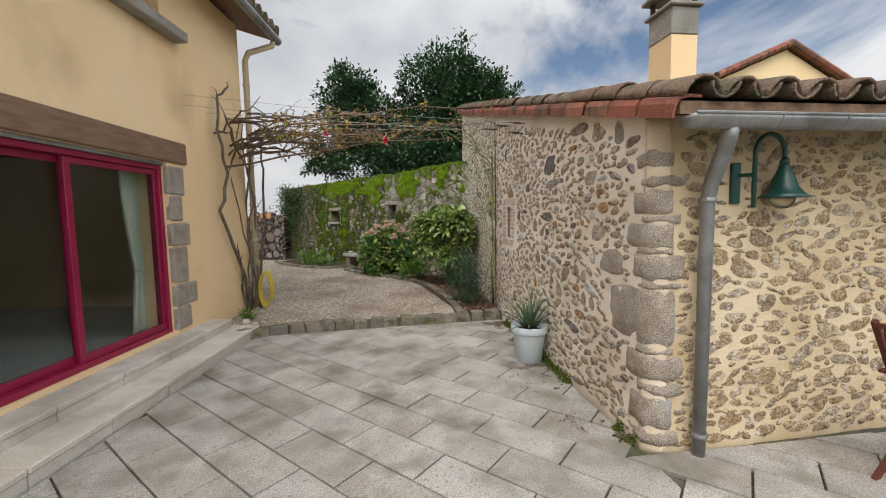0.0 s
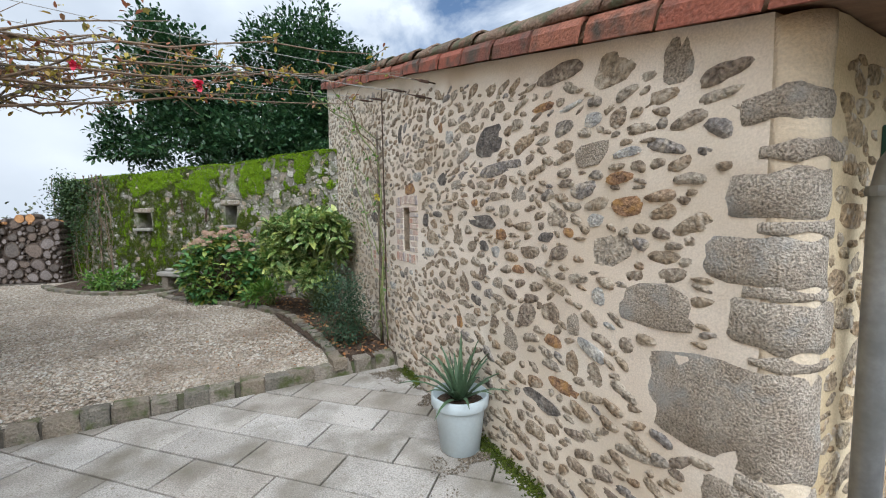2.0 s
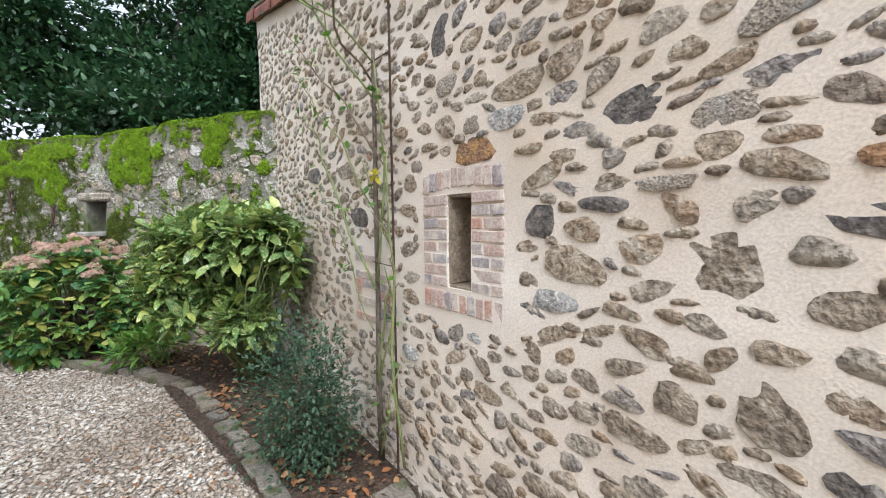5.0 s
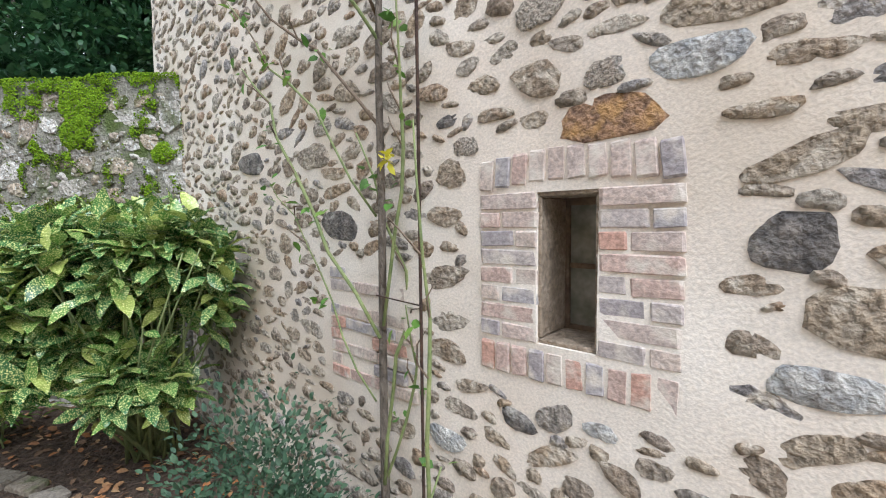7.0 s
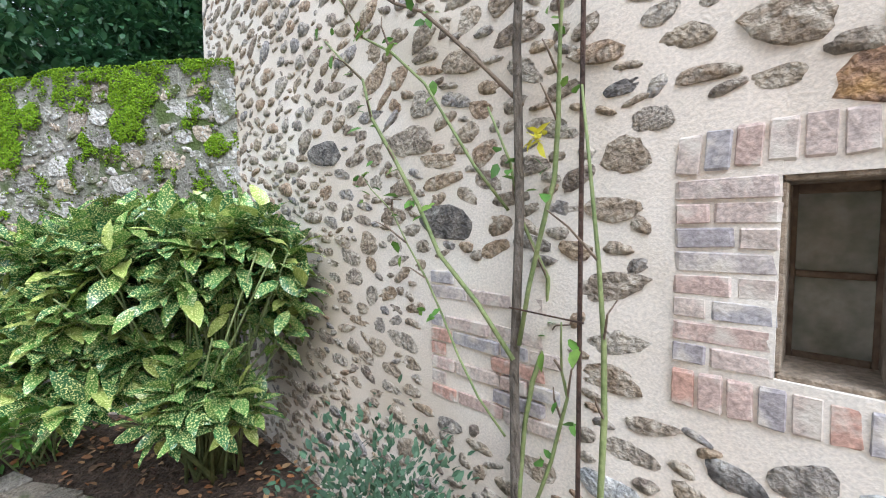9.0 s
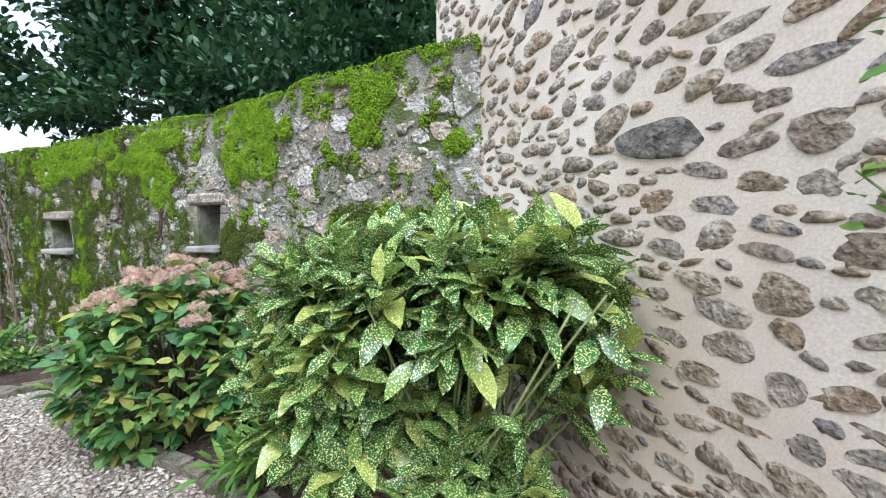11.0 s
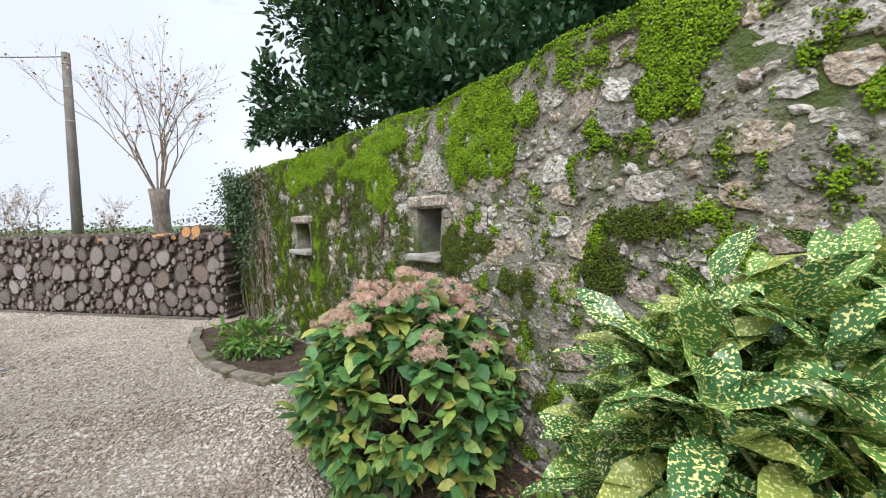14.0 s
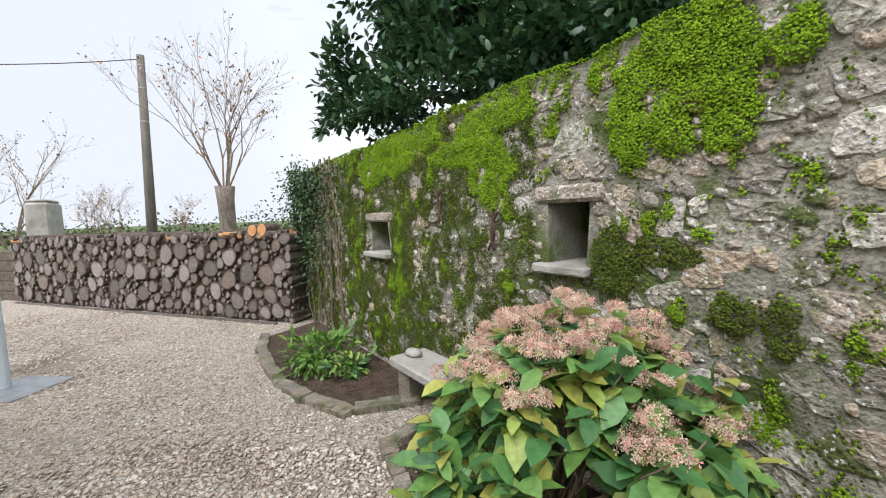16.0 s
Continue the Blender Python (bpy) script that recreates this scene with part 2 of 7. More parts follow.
M_PEBBLE = mat("pebbles", (0.42, 0.36, 0.28), (0.56, 0.50, 0.42), 40, 0.85, 0.2, 90, palette=[(0.56, 0.48, 0.39), (0.66, 0.60, 0.52), (0.42, 0.33, 0.25), (0.73, 0.69, 0.63), (0.46, 0.37, 0.28), (0.25, 0.195, 0.15), (0.60, 0.53, 0.45), (0.32, 0.25, 0.19)], rnd="island", fine=0.15, stain=(0.26, 0.20, 0.145), stain_scale=1.1, stain_at=(0.47, 0.72))
M_SOIL = mat("dark soil", (0.065, 0.042, 0.028), (0.12, 0.08, 0.055), 12, 0.97, 1.0, 50, fine=0.5, bdist=0.02, voronoi=30)
M_GRIT = mat("washed soil grit", (0.12, 0.095, 0.07), (0.22, 0.18, 0.14), 12, 0.97, 0.6, 60, palette=[(0.10, 0.08, 0.06), (0.17, 0.14, 0.10), (0.24, 0.20, 0.15)], rnd="island", fine=0.4)
M_DEADLEAF = mat("fallen leaves", (0.22, 0.11, 0.05), (0.33, 0.19, 0.09), 20, 0.8, 0.2, 80, palette=[(0.26, 0.12, 0.05), (0.36, 0.20, 0.09), (0.18, 0.10, 0.06), (0.40, 0.26, 0.13), (0.12, 0.08, 0.05), (0.34, 0.13, 0.04)], rnd="island")
M_GRASS = mat("field grass", (0.05, 0.09, 0.02), (0.09, 0.13, 0.035), 2, 0.95, 0.5, 30)
M_TILE = mat("weathered roof tile", (0.14, 0.09, 0.065), (0.24, 0.16, 0.115), 8, 0.9, 0.6, 60, palette=[(0.19, 0.115, 0.08), (0.14, 0.11, 0.085), (0.23, 0.16, 0.115), (0.12, 0.095, 0.08)], rnd="object", fine=0.4,
             stain=(0.10, 0.10, 0.06), stain_scale=7, stain_at=(0.48, 0.60))
M_VERGE = mat("red verge tile", (0.28, 0.09, 0.06), (0.34, 0.13, 0.08), 7, 0.85, 0.4, 70, palette=[(0.31, 0.10, 0.065), (0.26, 0.09, 0.06), (0.34, 0.14, 0.09), (0.19, 0.08, 0.06)], rnd="object", fine=0.3,
              stain=(0.09, 0.07, 0.055), stain_scale=6, stain_at=(0.50, 0.66))
M_ZINC = mat("weathered zinc", (0.30, 0.31, 0.32), (0.40, 0.41, 0.42), 5, 0.5, 0.1, 50, metal=0.75, fine=0.12, stain=(0.22, 0.23, 0.23), stain_scale=3)
M_GREEN = mat("bottle green enamel", (0.006, 0.05, 0.04), (0.010, 0.07, 0.055), 6, 0.35, 0.05, 60, fine=0.1, spec=0.5)
M_BARK = mat("grey bark", (0.13, 0.105, 0.08), (0.24, 0.20, 0.16), 14, 0.95, 0.9, 50, fine=0.4, stretch=(1, 1, 0.35), bdist=0.02)
M_CANE = mat("green cane", (0.16, 0.20, 0.07), (0.25, 0.28, 0.11), 10, 0.6, 0.3, 60, fine=0.2)
M_TWIG = mat("brown twig", (0.14, 0.095, 0.065), (0.23, 0.17, 0.12), 12, 0.85, 0.4, 60)
M_RUST = mat("rusty iron", (0.055, 0.035, 0.028), (0.11, 0.065, 0.045), 15, 0.8, 0.5, 70, metal=0.3)
M_WIRE = mat("grey wire", (0.25, 0.24, 0.22), (0.33, 0.32, 0.30), 10, 0.6, 0.1, 60, metal=0.5)
M_LAUREL = mat("laurel leaf", (0.018, 0.05, 0.016), (0.035, 0.085, 0.025), 3, 0.38, 0.1, 30, palette=[(0.02, 0.06, 0.026), (0.04, 0.10, 0.038), (0.075, 0.15, 0.055), (0.028, 0.08, 0.032)], rnd="island", trans=0.18, spec=0.5)
M_AUCUBA = mat("spotted aucuba leaf", (0.05, 0.14, 0.04), (0.12, 0.23, 0.045), 22, 0.27, 0.06, 30, palette=[(0.05, 0.16, 0.055), (0.09, 0.22, 0.055), (0.15, 0.30, 0.06), (0.04, 0.12, 0.04), (0.05, 0.15, 0.045), (0.42, 0.48, 0.11), (0.16, 0.30, 0.06), (0.05, 0.14, 0.05)], rnd="island", trans=0.18, spec=0.5,
               spots=((0.74, 0.74, 0.28), 165.0, 0.55))
M_HYD = mat("hydrangea leaf", (0.07, 0.17, 0.045), (0.13, 0.24, 0.065), 9, 0.45, 0.2, 40, palette=[(0.07, 0.20, 0.065), (0.12, 0.27, 0.08), (0.19, 0.34, 0.09), (0.05, 0.14, 0.055), (0.54, 0.50, 0.11), (0.29, 0.42, 0.10), (0.17, 0.33, 0.075), (0.40, 0.48, 0.10)], rnd="island", trans=0.22)
M_FLOWER = mat("faded hydrangea flower", (0.52, 0.30, 0.24), (0.58, 0.42, 0.32), 10, 0.85, 0.1, 40, palette=[(0.66, 0.38, 0.33), (0.68, 0.56, 0.42), (0.62, 0.50, 0.36), (0.72, 0.30, 0.30), (0.66, 0.60, 0.42), (0.70, 0.48, 0.40), (0.60, 0.56, 0.34)], rnd="island", trans=0.25)
M_BOX = mat("small grey-green leaf", (0.035, 0.075, 0.04), (0.06, 0.11, 0.06), 8, 0.6, 0.1, 40, palette=[(0.03, 0.07, 0.035), (0.05, 0.10, 0.05), (0.08, 0.14, 0.075)], rnd="island", trans=0.12)
M_LIGHTLEAF = mat("bright green leaf", (0.09, 0.20, 0.03), (0.16, 0.30, 0.05), 8, 0.5, 0.1, 40, palette=[(0.08, 0.19, 0.03), (0.14, 0.28, 0.04), (0.22, 0.34, 0.06)], rnd="island", trans=0.25)
M_IVY = mat("ivy leaf", (0.035, 0.07, 0.025), (0.07, 0.12, 0.04), 8, 0.5, 0.1, 40, palette=[(0.03, 0.065, 0.025), (0.06, 0.11, 0.04), (0.09, 0.14, 0.05)], rnd="island", trans=0.15)
M_AUTUMN = mat("autumn rose leaf", (0.30, 0.16, 0.07), (0.40, 0.25, 0.10), 8, 0.6, 0.1, 40, palette=[(0.32, 0.10, 0.06), (0.42, 0.30, 0.06), (0.22, 0.24, 0.05), (0.26, 0.14, 0.08), (0.45, 0.40, 0.05)], rnd="island", trans=0.25)
M_POT = mat("pale blue-grey plastic", (0.50, 0.57, 0.60), (0.54, 0.61, 0.64), 3, 0.5, 0.05, 60, fine=0.05)
M_YUCCA = mat("yucca leaf", (0.05, 0.10, 0.055), (0.10, 0.16, 0.09), 10, 0.5, 0.1, 40, palette=[(0.05, 0.10, 0.05), (0.09, 0.15, 0.08), (0.13, 0.19, 0.10)], rnd="island")
M_WOOD = mat("red-brown stained wood", (0.10, 0.028, 0.018), (0.15, 0.045, 0.028), 8, 0.55, 0.2, 60, stretch=(1, 1, 0.2))
M_CUT = mat("weathered log end", (0.15, 0.12, 0.10), (0.28, 0.24, 0.21), 16, 0.95, 0.5, 60, palette=[(0.165, 0.135, 0.125), (0.225, 0.195, 0.185), (0.105, 0.09, 0.082), (0.29, 0.255, 0.245), (0.175, 0.13, 0.105)], rnd="object", fine=0.4)
M_CUT_I = mat("weathered log end joined", (0.15, 0.12, 0.10), (0.28, 0.24, 0.21), 16, 0.95, 0.5, 60, palette=[(0.165, 0.135, 0.125), (0.225, 0.195, 0.185), (0.105, 0.09, 0.082), (0.29, 0.255, 0.245), (0.175, 0.13, 0.105)], rnd="island", fine=0.4)
M_FRESH = mat("orange cut wood", (0.45, 0.22, 0.09), (0.52, 0.29, 0.13), 16, 0.9, 0.4, 60)
M_LOGBARK = mat("dark log bark", (0.075, 0.055, 0.045), (0.15, 0.115, 0.09), 14, 0.95, 0.9, 50, fine=0.4)
M_CONCRETE = mat("grey concrete", (0.30, 0.28, 0.25), (0.40, 0.38, 0.34), 5, 0.92, 0.5, 70, stain=(0.2, 0.19, 0.16), stain_scale=2.5)
M_POLE = mat("weathered pole wood", (0.10, 0.085, 0.07), (0.15, 0.13, 0.11), 10, 0.9, 0.4, 50, stretch=(1, 1, 0.15))
M_CREAM = mat("cream paint", (0.50, 0.40, 0.26), (0.56, 0.46, 0.31), 3, 0.6, 0.05, 50, fine=0.08)
M_CURTAIN = mat("sage curtain", (0.56, 0.60, 0.50), (0.64, 0.67, 0.56), 3, 0.9, 0.1, 120, fine=0.06)
M_FLOORIN = mat("pale indoor floor", (0.36, 0.40, 0.37), (0.42, 0.46, 0.42), 2, 0.35, 0.02, 60, fine=0.05)
# plaster colour lowered to stand in for the unlit room's shade
M_DIM_PLASTER = mat("interior plaster darkened as room shade", (0.09, 0.075, 0.065), (0.13, 0.11, 0.095), 2, 0.9, 0.1, 60)
M_FARLEAF = mat("distant hedge", (0.06, 0.075, 0.03), (0.11, 0.11, 0.06), 2, 0.9, 0.3, 20, palette=[(0.06, 0.075, 0.03), (0.12, 0.10, 0.06), (0.09, 0.10, 0.045)], rnd="island")
M_GLASS = glass("window glass", (0.9, 0.95, 0.93))
M_DIRTY = mat("dusty pane", (0.17, 0.18, 0.15), (0.30, 0.30, 0.26), 14, 0.25, 0.1, 40, spec=0.6, fine=0.2)
M_LAMPGLASS = glass("frosted lamp glass", (0.95, 0.9, 0.78), 0.35)


# ---- building tools ----
rng = np.random.default_rng(7)


def obj(name, me, material, parent=None, label=""):
    ob = new(name, me)
    if material is not None and not me.materials:
        for m in material if isinstance(material, (list, tuple)) else [material]:
            me.materials.append(m)
    if parent is not None:
        ob.parent = parent
    if label:
        ob["label"] = label
    return ob


def to_mesh(name, bm, smooth=False):
    bmesh.ops.recalc_face_normals(bm, faces=bm.faces)
    me = bpy.data.meshes.new(name)
    for f in bm.faces:
        f.smooth = smooth
    bm.to_mesh(me)
    bm.free()
    return me


def part(name, bm, material, parent=None, label="", smooth=False):
    return obj(name, to_mesh(name, bm, smooth), material, parent, label)


def thing(name, label, category, group="", at=None):
    ob = new(name)
    ob.empty_display_size = 0.1
    if at is not None:
        ob.matrix_basis = at
    return tagged(ob, label, category, group)


def box(x0, x1, y0, y1, z0, z1, bevel=0.0, bm=None):
    one = bmesh.new()
    bmesh.ops.create_cube(one, size=1)
    bmesh.ops.scale(one, vec=(x1 - x0, y1 - y0, z1 - z0), verts=one.verts)
    bmesh.ops.translate(one, vec=((x0 + x1) / 2, (y0 + y1) / 2, (z0 + z1) / 2), verts=one.verts)
    if bevel:
        bmesh.ops.bevel(one, geom=one.edges[:], offset=bevel, segments=1, affect="EDGES")
    if bm is None:
        return one
    tmp = bpy.data.meshes.new("tmp")
    one.to_mesh(tmp)
    one.free()
    bm.from_mesh(tmp)
    bpy.data.meshes.remove(tmp)
    return bm


def tube(points, radii, seg=8, bm=None, caps=True):
    """A round bar along a line of points."""
    bm = bm or bmesh.new()
    pts = [Vector(p) for p in points]
    if isinstance(radii, (int, float)):
        radii = [radii] * len(pts)
    rings, side = [], None
    for i, p in enumerate(pts):
        d = (pts[min(i + 1, len(pts) - 1)] - pts[max(i - 1, 0)]).normalized()
        if side is None:
            side = d.orthogonal().normalized()
        side = (side - d * side.dot(d)).normalized()
        up = d.cross(side)
        rings.append([bm.verts.new(p + (side * math.cos(a) + up * math.sin(a)) * radii[i]) for a in (2 * math.pi * k / seg for k in range(seg))])
    for a, b in zip(rings, rings[1:]):
        for k in range(seg):
            bm.faces.new((a[k], a[(k + 1) % seg], b[(k + 1) % seg], b[k]))
    if caps:
        bm.faces.new(rings[0][::-1])
        bm.faces.new(rings[-1])
    return bm


def lathe(profile, seg=24, bm=None, centre=(0, 0, 0)):
    """A turned body from (radius, height) pairs."""
    bm = bm or bmesh.new()
    c = Vector(centre)
    rings = [[bm.verts.new(c + Vector((r * math.cos(a), r * math.sin(a), z))) for a in (2 * math.pi * k / seg for k in range(seg))] for r, z in profile]
    for a, b in zip(rings, rings[1:]):
        for k in range(seg):
            bm.faces.new((a[k], a[(k + 1) % seg], b[(k + 1) % seg], b[k]))
    return bm


def mass(name, tv, tf, R, T):
    """One mesh of many alike small pieces: template vertices and triangles, a matrix and a place for each."""
    tv, tf = np.asarray(tv, float), np.asarray(tf, np.int32)
    n, k, m, w = len(T), tv.shape[-2], len(tf), tf.shape[1]
    V = (np.einsum("nij,kj->nki", R, tv) if R.ndim == 3 and tv.ndim == 2 else np.einsum("nij,nkj->nki", R, tv)) + T[:, None, :]
    F = (tf[None] + (np.arange(n) * k)[:, None, None]).reshape(-1)
    me = bpy.data.meshes.new(name)
    me.vertices.add(n * k)
    me.vertices.foreach_set("co", V.reshape(-1))
    me.loops.add(len(F))
    me.loops.foreach_set("vertex_index", F.astype(np.int32))
    me.polygons.add(n * m)
    me.polygons.foreach_set("loop_start", np.arange(0, n * m * w, w, dtype=np.int32))
    me.update(calc_edges=True)
    return me


def frames_of(normals, spin, scale):
    """Turning matrices whose third axis is the normal, spun about it, scaled per axis."""
    z = normals / np.linalg.norm(normals, axis=1, keepdims=True)
    ref = np.where(np.abs(z[:, 2:3]) > 0.9, [[1.0, 0, 0]], [[0, 0, 1.0]])
    x = np.cross(ref, z)
    x /= np.linalg.norm(x, axis=1, keepdims=True)
    y = np.cross(z, x)
    c, s = np.cos(spin)[:, None], np.sin(spin)[:, None]
    a, b = x * c + y * s, y * c - x * s
    return np.stack([a * scale[:, 0:1], b * scale[:, 1:2], z * scale[:, 2:3]], axis=2)


LEAF_V = [(0, 0, 0), (0.28, 0.20, 0.05), (0.28, 0, 0), (0.28, -0.20, 0.05), (0.68, 0.17, 0.0), (0.68, 0, -0.05), (0.68, -0.17, 0.0), (1, 0, -0.16)]
LEAF_F = [(0, 2, 1), (0, 3, 2), (1, 2, 5), (1, 5, 4), (2, 3, 6), (2, 6, 5), (4, 5, 7), (5, 6, 7)]


def leaves(name, places, outward, length, material, parent=None, droop=0.3, width=1.0, spread=0.6, label="", kind=""):
    """Many leaves: each grows from its place along its outward way, with its face up."""
    n = len(places)
    x = outward / (np.linalg.norm(outward, axis=1, keepdims=True) + 1e-6) + rng.normal(0, spread, (n, 3))
    x[:, 2] -= droop
    x /= np.linalg.norm(x, axis=1, keepdims=True)
    up = np.array([[0, 0, 1.0]]) + rng.normal(0, 0.35, (n, 3))
    y = np.cross(up, x)
    y /= np.linalg.norm(y, axis=1, keepdims=True) + 1e-6
    z = np.cross(x, y)
    L = length * rng.uniform(0.65, 1.2, (n, 1))
    R = np.stack([x * L, y * L * width, z * L], axis=2)
    ob = obj(name, mass(name, LEAF_V, LEAF_F, R, places), material, parent, label)
    if kind:
        ob["kind"] = kind
    return ob


def blob_points(n, centre, radii, shell=0.55, clumps=40, clump_r=0.16):
    """Points clumped towards the shell of an ellipsoid, with their outward ways."""
    d = rng.normal(0, 1, (clumps, 3))
    d /= np.linalg.norm(d, axis=1, keepdims=True)
    c = d * rng.uniform(shell, 1.0, (clumps, 1))
    pick = rng.integers(0, clumps, n)
    off = rng.normal(0, 1, (n, 3)) * clump_r
    p = (c[pick] + off) * np.array(radii) + np.array(centre)
    out = c[pick] * 0.7 + off / clump_r * 0.5
    return p, out


# ---- the plan ----
EAST = 1.5                                       # face of the outbuilding's long wall
CORNER_Y, END_Y = 2.13, 8.78
ROUND = 0.11                                     # radius of the worn corner
MOSS_A, MOSS_D = Vector((1.5, 8.63, 0)), Vector((-0.673, 0.739, 0)).normalized()
MOSS_N = Vector((-MOSS_D.y, MOSS_D.x, 0))        # towards the yard
if MOSS_N.y > 0:
    MOSS_N = -MOSS_N
OLD_BEND = 2.2                                   # the old wall bends a little here
NEAR_D = Vector((-0.5826, 0.8127, 0)).normalized()
NEAR_A = MOSS_A + MOSS_D * OLD_BEND - NEAR_D * OLD_BEND
NEAR_N = Vector((-NEAR_D.y, NEAR_D.x, 0))
if NEAR_N.y > 0:
    NEAR_N = -NEAR_N
OLD_S0 = -0.36
GRAVEL = 0.11


def verge_z(y):
    return 2.075 + 0.248 * (y - 1.8)


def kerb_y(x):
    return 5.515 + 0.065 * x


def ground_z(x, y):
    return GRAVEL + 0.05 * min(max((y - 6.0) / 4.0, 0), 1)


def relief(p, amp, scale=1.0):
    return amp * (noise.noise(p * 3.1 * scale) + 0.6 * noise.noise(p * 9.0 * scale))


def masonry(verts, faces, a, d, out, s0, s1, zb, zt, thick, amp, cell=0.07):
    """A stretch of uneven wall: relief on the seen face, plain behind. zb, zt: heights along s."""
    ns = max(2, int((s1 - s0) / cell) + 1)
    nz = max(2, int((zt((s0 + s1) / 2) - zb((s0 + s1) / 2)) / cell) + 1)
    base = len(verts)
    for i in range(ns):
        s = s0 + (s1 - s0) * i / (ns - 1)
        lo, hi = zb(s), zt(s)
        for k in range(nz):
            p = a + d * s + Vector((0, 0, lo + (hi - lo) * k / (nz - 1)))
            verts.append(p + out * relief(p, amp))
    back = len(verts)
    for i in range(ns):
        s = s0 + (s1 - s0) * i / (ns - 1)
        for z in (zb(s), zt(s)):
            verts.append(a + d * s + Vector((0, 0, z)) - out * thick)
    f = lambda i, k: base + i * nz + k
    g = lambda i, k: back + 2 * i + k
    for i in range(ns - 1):
        for k in range(nz - 1):
            faces.append((f(i, k), f(i + 1, k), f(i + 1, k + 1), f(i, k + 1)))
        faces.append((g(i, 0), g(i, 1), g(i + 1, 1), g(i + 1, 0)))
        faces.append((f(i, nz - 1), f(i + 1, nz - 1), g(i + 1, 1), g(i, 1)))
        faces.append((f(i, 0), g(i, 0), g(i + 1, 0), f(i + 1, 0)))
    for i in (0, ns - 1):
        faces.append(tuple(f(i, k) for k in range(nz)) + (g(i, 1), g(i, 0)))


def wall_from(name, stretches, material):
    verts, faces = [], []
    for st in stretches:
        masonry(verts, faces, *st)
    me = bpy.data.meshes.new(name)
    me.from_pydata([tuple(v) for v in verts], [], faces)
    bm = bmesh.new()
    bm.from_mesh(me)
    bpy.data.meshes.remove(me)
    for e in bm.edges:
        e.smooth = e.calc_face_angle(0.0) < 0.6
    return tagged(part(name, bm, material, None, "", True), kind="structure")


# ---- ground ----
def build_ground():
    xs = [-1500, -300, -80, -40, -20, -12] + [x * 0.5 for x in range(-16, 13)] + [8, 12, 20, 40, 80, 300, 1500]
    ys = [-1500, -300, -80, -30, -12, -6, -3, -1, 1, 3, 4.2, 5.0, 5.47, 5.52, 5.8] + [6 + 0.5 * k for k in range(25)] + [20, 24, 30, 45, 80, 300, 1500]
    bm = bmesh.new()
    rows = []
    for y in ys:
        row = []
        for x in xs:
            near = abs(x) < 9 and abs(y) < 22
            yy = y + (0.065 * x if near and 4 < y < 7 else 0)
            z = -0.03 if y < 5.5 else ground_z(x, y)
            if x < -2.0 and y < 5.5 and x > -9:
                z = -0.03
            if 5.5 < y < 19 and near:
                z += 0.012 * noise.noise(Vector((x, y, 0)) * 1.3)
            row.append(bm.verts.new((x, yy, z)))
        rows.append(row)
    for j in range(len(ys) - 1):
        for i in range(len(xs) - 1):
            f = bm.faces.new((rows[j][i], rows[j][i + 1], rows[j + 1][i + 1], rows[j + 1][i]))
            x, y = (xs[i] + xs[i + 1]) / 2, (ys[j] + ys[j + 1]) / 2
            f.material_index = 0 if (-14 < x < 8 and y < 5.5) else (1 if (-13 < x < 7 and y < 16) else 2)
    tagged(part("ground", bm, [M_JOINT, M_GRAVEL, M_GRASS]), kind="structure")


build_ground()

# ---- the outbuilding's walls ----
WIN_Y0, WIN_Y1, WIN_Z0, WIN_Z1 = 5.15, 5.32, 1.23, 1.655
up = Vector((0, 0, 1))
east_a, east_d, east_n = Vector((EAST, 0, 0)), Vector((0, 1, 0)), Vector((-1, 0, 0))
top_e = lambda s: verge_z(s) - 0.035
flat = lambda z: (lambda s: z)
wall_east = wall_from("wall_east", [
    (east_a, east_d, east_n, CORNER_Y + ROUND, WIN_Y0, flat(-0.05), top_e, 0.45, 0.012),
    (east_a, east_d, east_n, WIN_Y0, WIN_Y1, flat(-0.05), flat(WIN_Z0), 0.45, 0.012),
    (east_a, east_d, east_n, WIN_Y0, WIN_Y1, flat(WIN_Z1), top_e, 0.45, 0.012),
    (east_a, east_d, east_n, WIN_Y1, END_Y, flat(-0.05), top_e, 0.45, 0.012)], M_LIME)
front_a, front_d, front_n = Vector((EAST, CORNER_Y, 0)), Vector((1, 0.04, 0)).normalized(), Vector((0.04, -1, 0)).normalized()
wall_front = wall_from("wall_front", [(front_a, front_d, front_n, ROUND, 4.6, flat(-0.05), flat(2.13), 0.44, 0.012)], M_LIME2)


def round_corner():
    """The worn corner where the two stone walls meet."""
    bm, cols, n, m = bmesh.new(), [], 8, 32
    c = Vector((EAST + ROUND, CORNER_Y + ROUND, 0))
    for i in range(n + 1):
        a = math.pi + 0.5 * math.pi * i / n
        o = Vector((math.cos(a), math.sin(a), 0))
        col = []
        for k in range(m + 1):
            p = c + o * ROUND + Vector((0, 0, -0.05 + 2.18 * k / m))
            col.append(bm.verts.new(p + o * relief(p, 0.012)))
        cols.append(col)
    back = [bm.verts.new((c.x, c.y, z)) for z in (-0.05, 2.13)]
    for a, b in zip(cols, cols[1:]):
        for k in range(m):
            bm.faces.new((a[k], b[k], b[k + 1], a[k + 1]))
        bm.faces.new((a[m], b[m], back[1]))
        bm.faces.new((b[0], a[0], back[0]))
    for col in (cols[0], cols[-1]):
        bm.faces.new(col + back[::-1])
    return tagged(part("wall_corner", bm, M_LIME3, None, "", True), kind="structure")


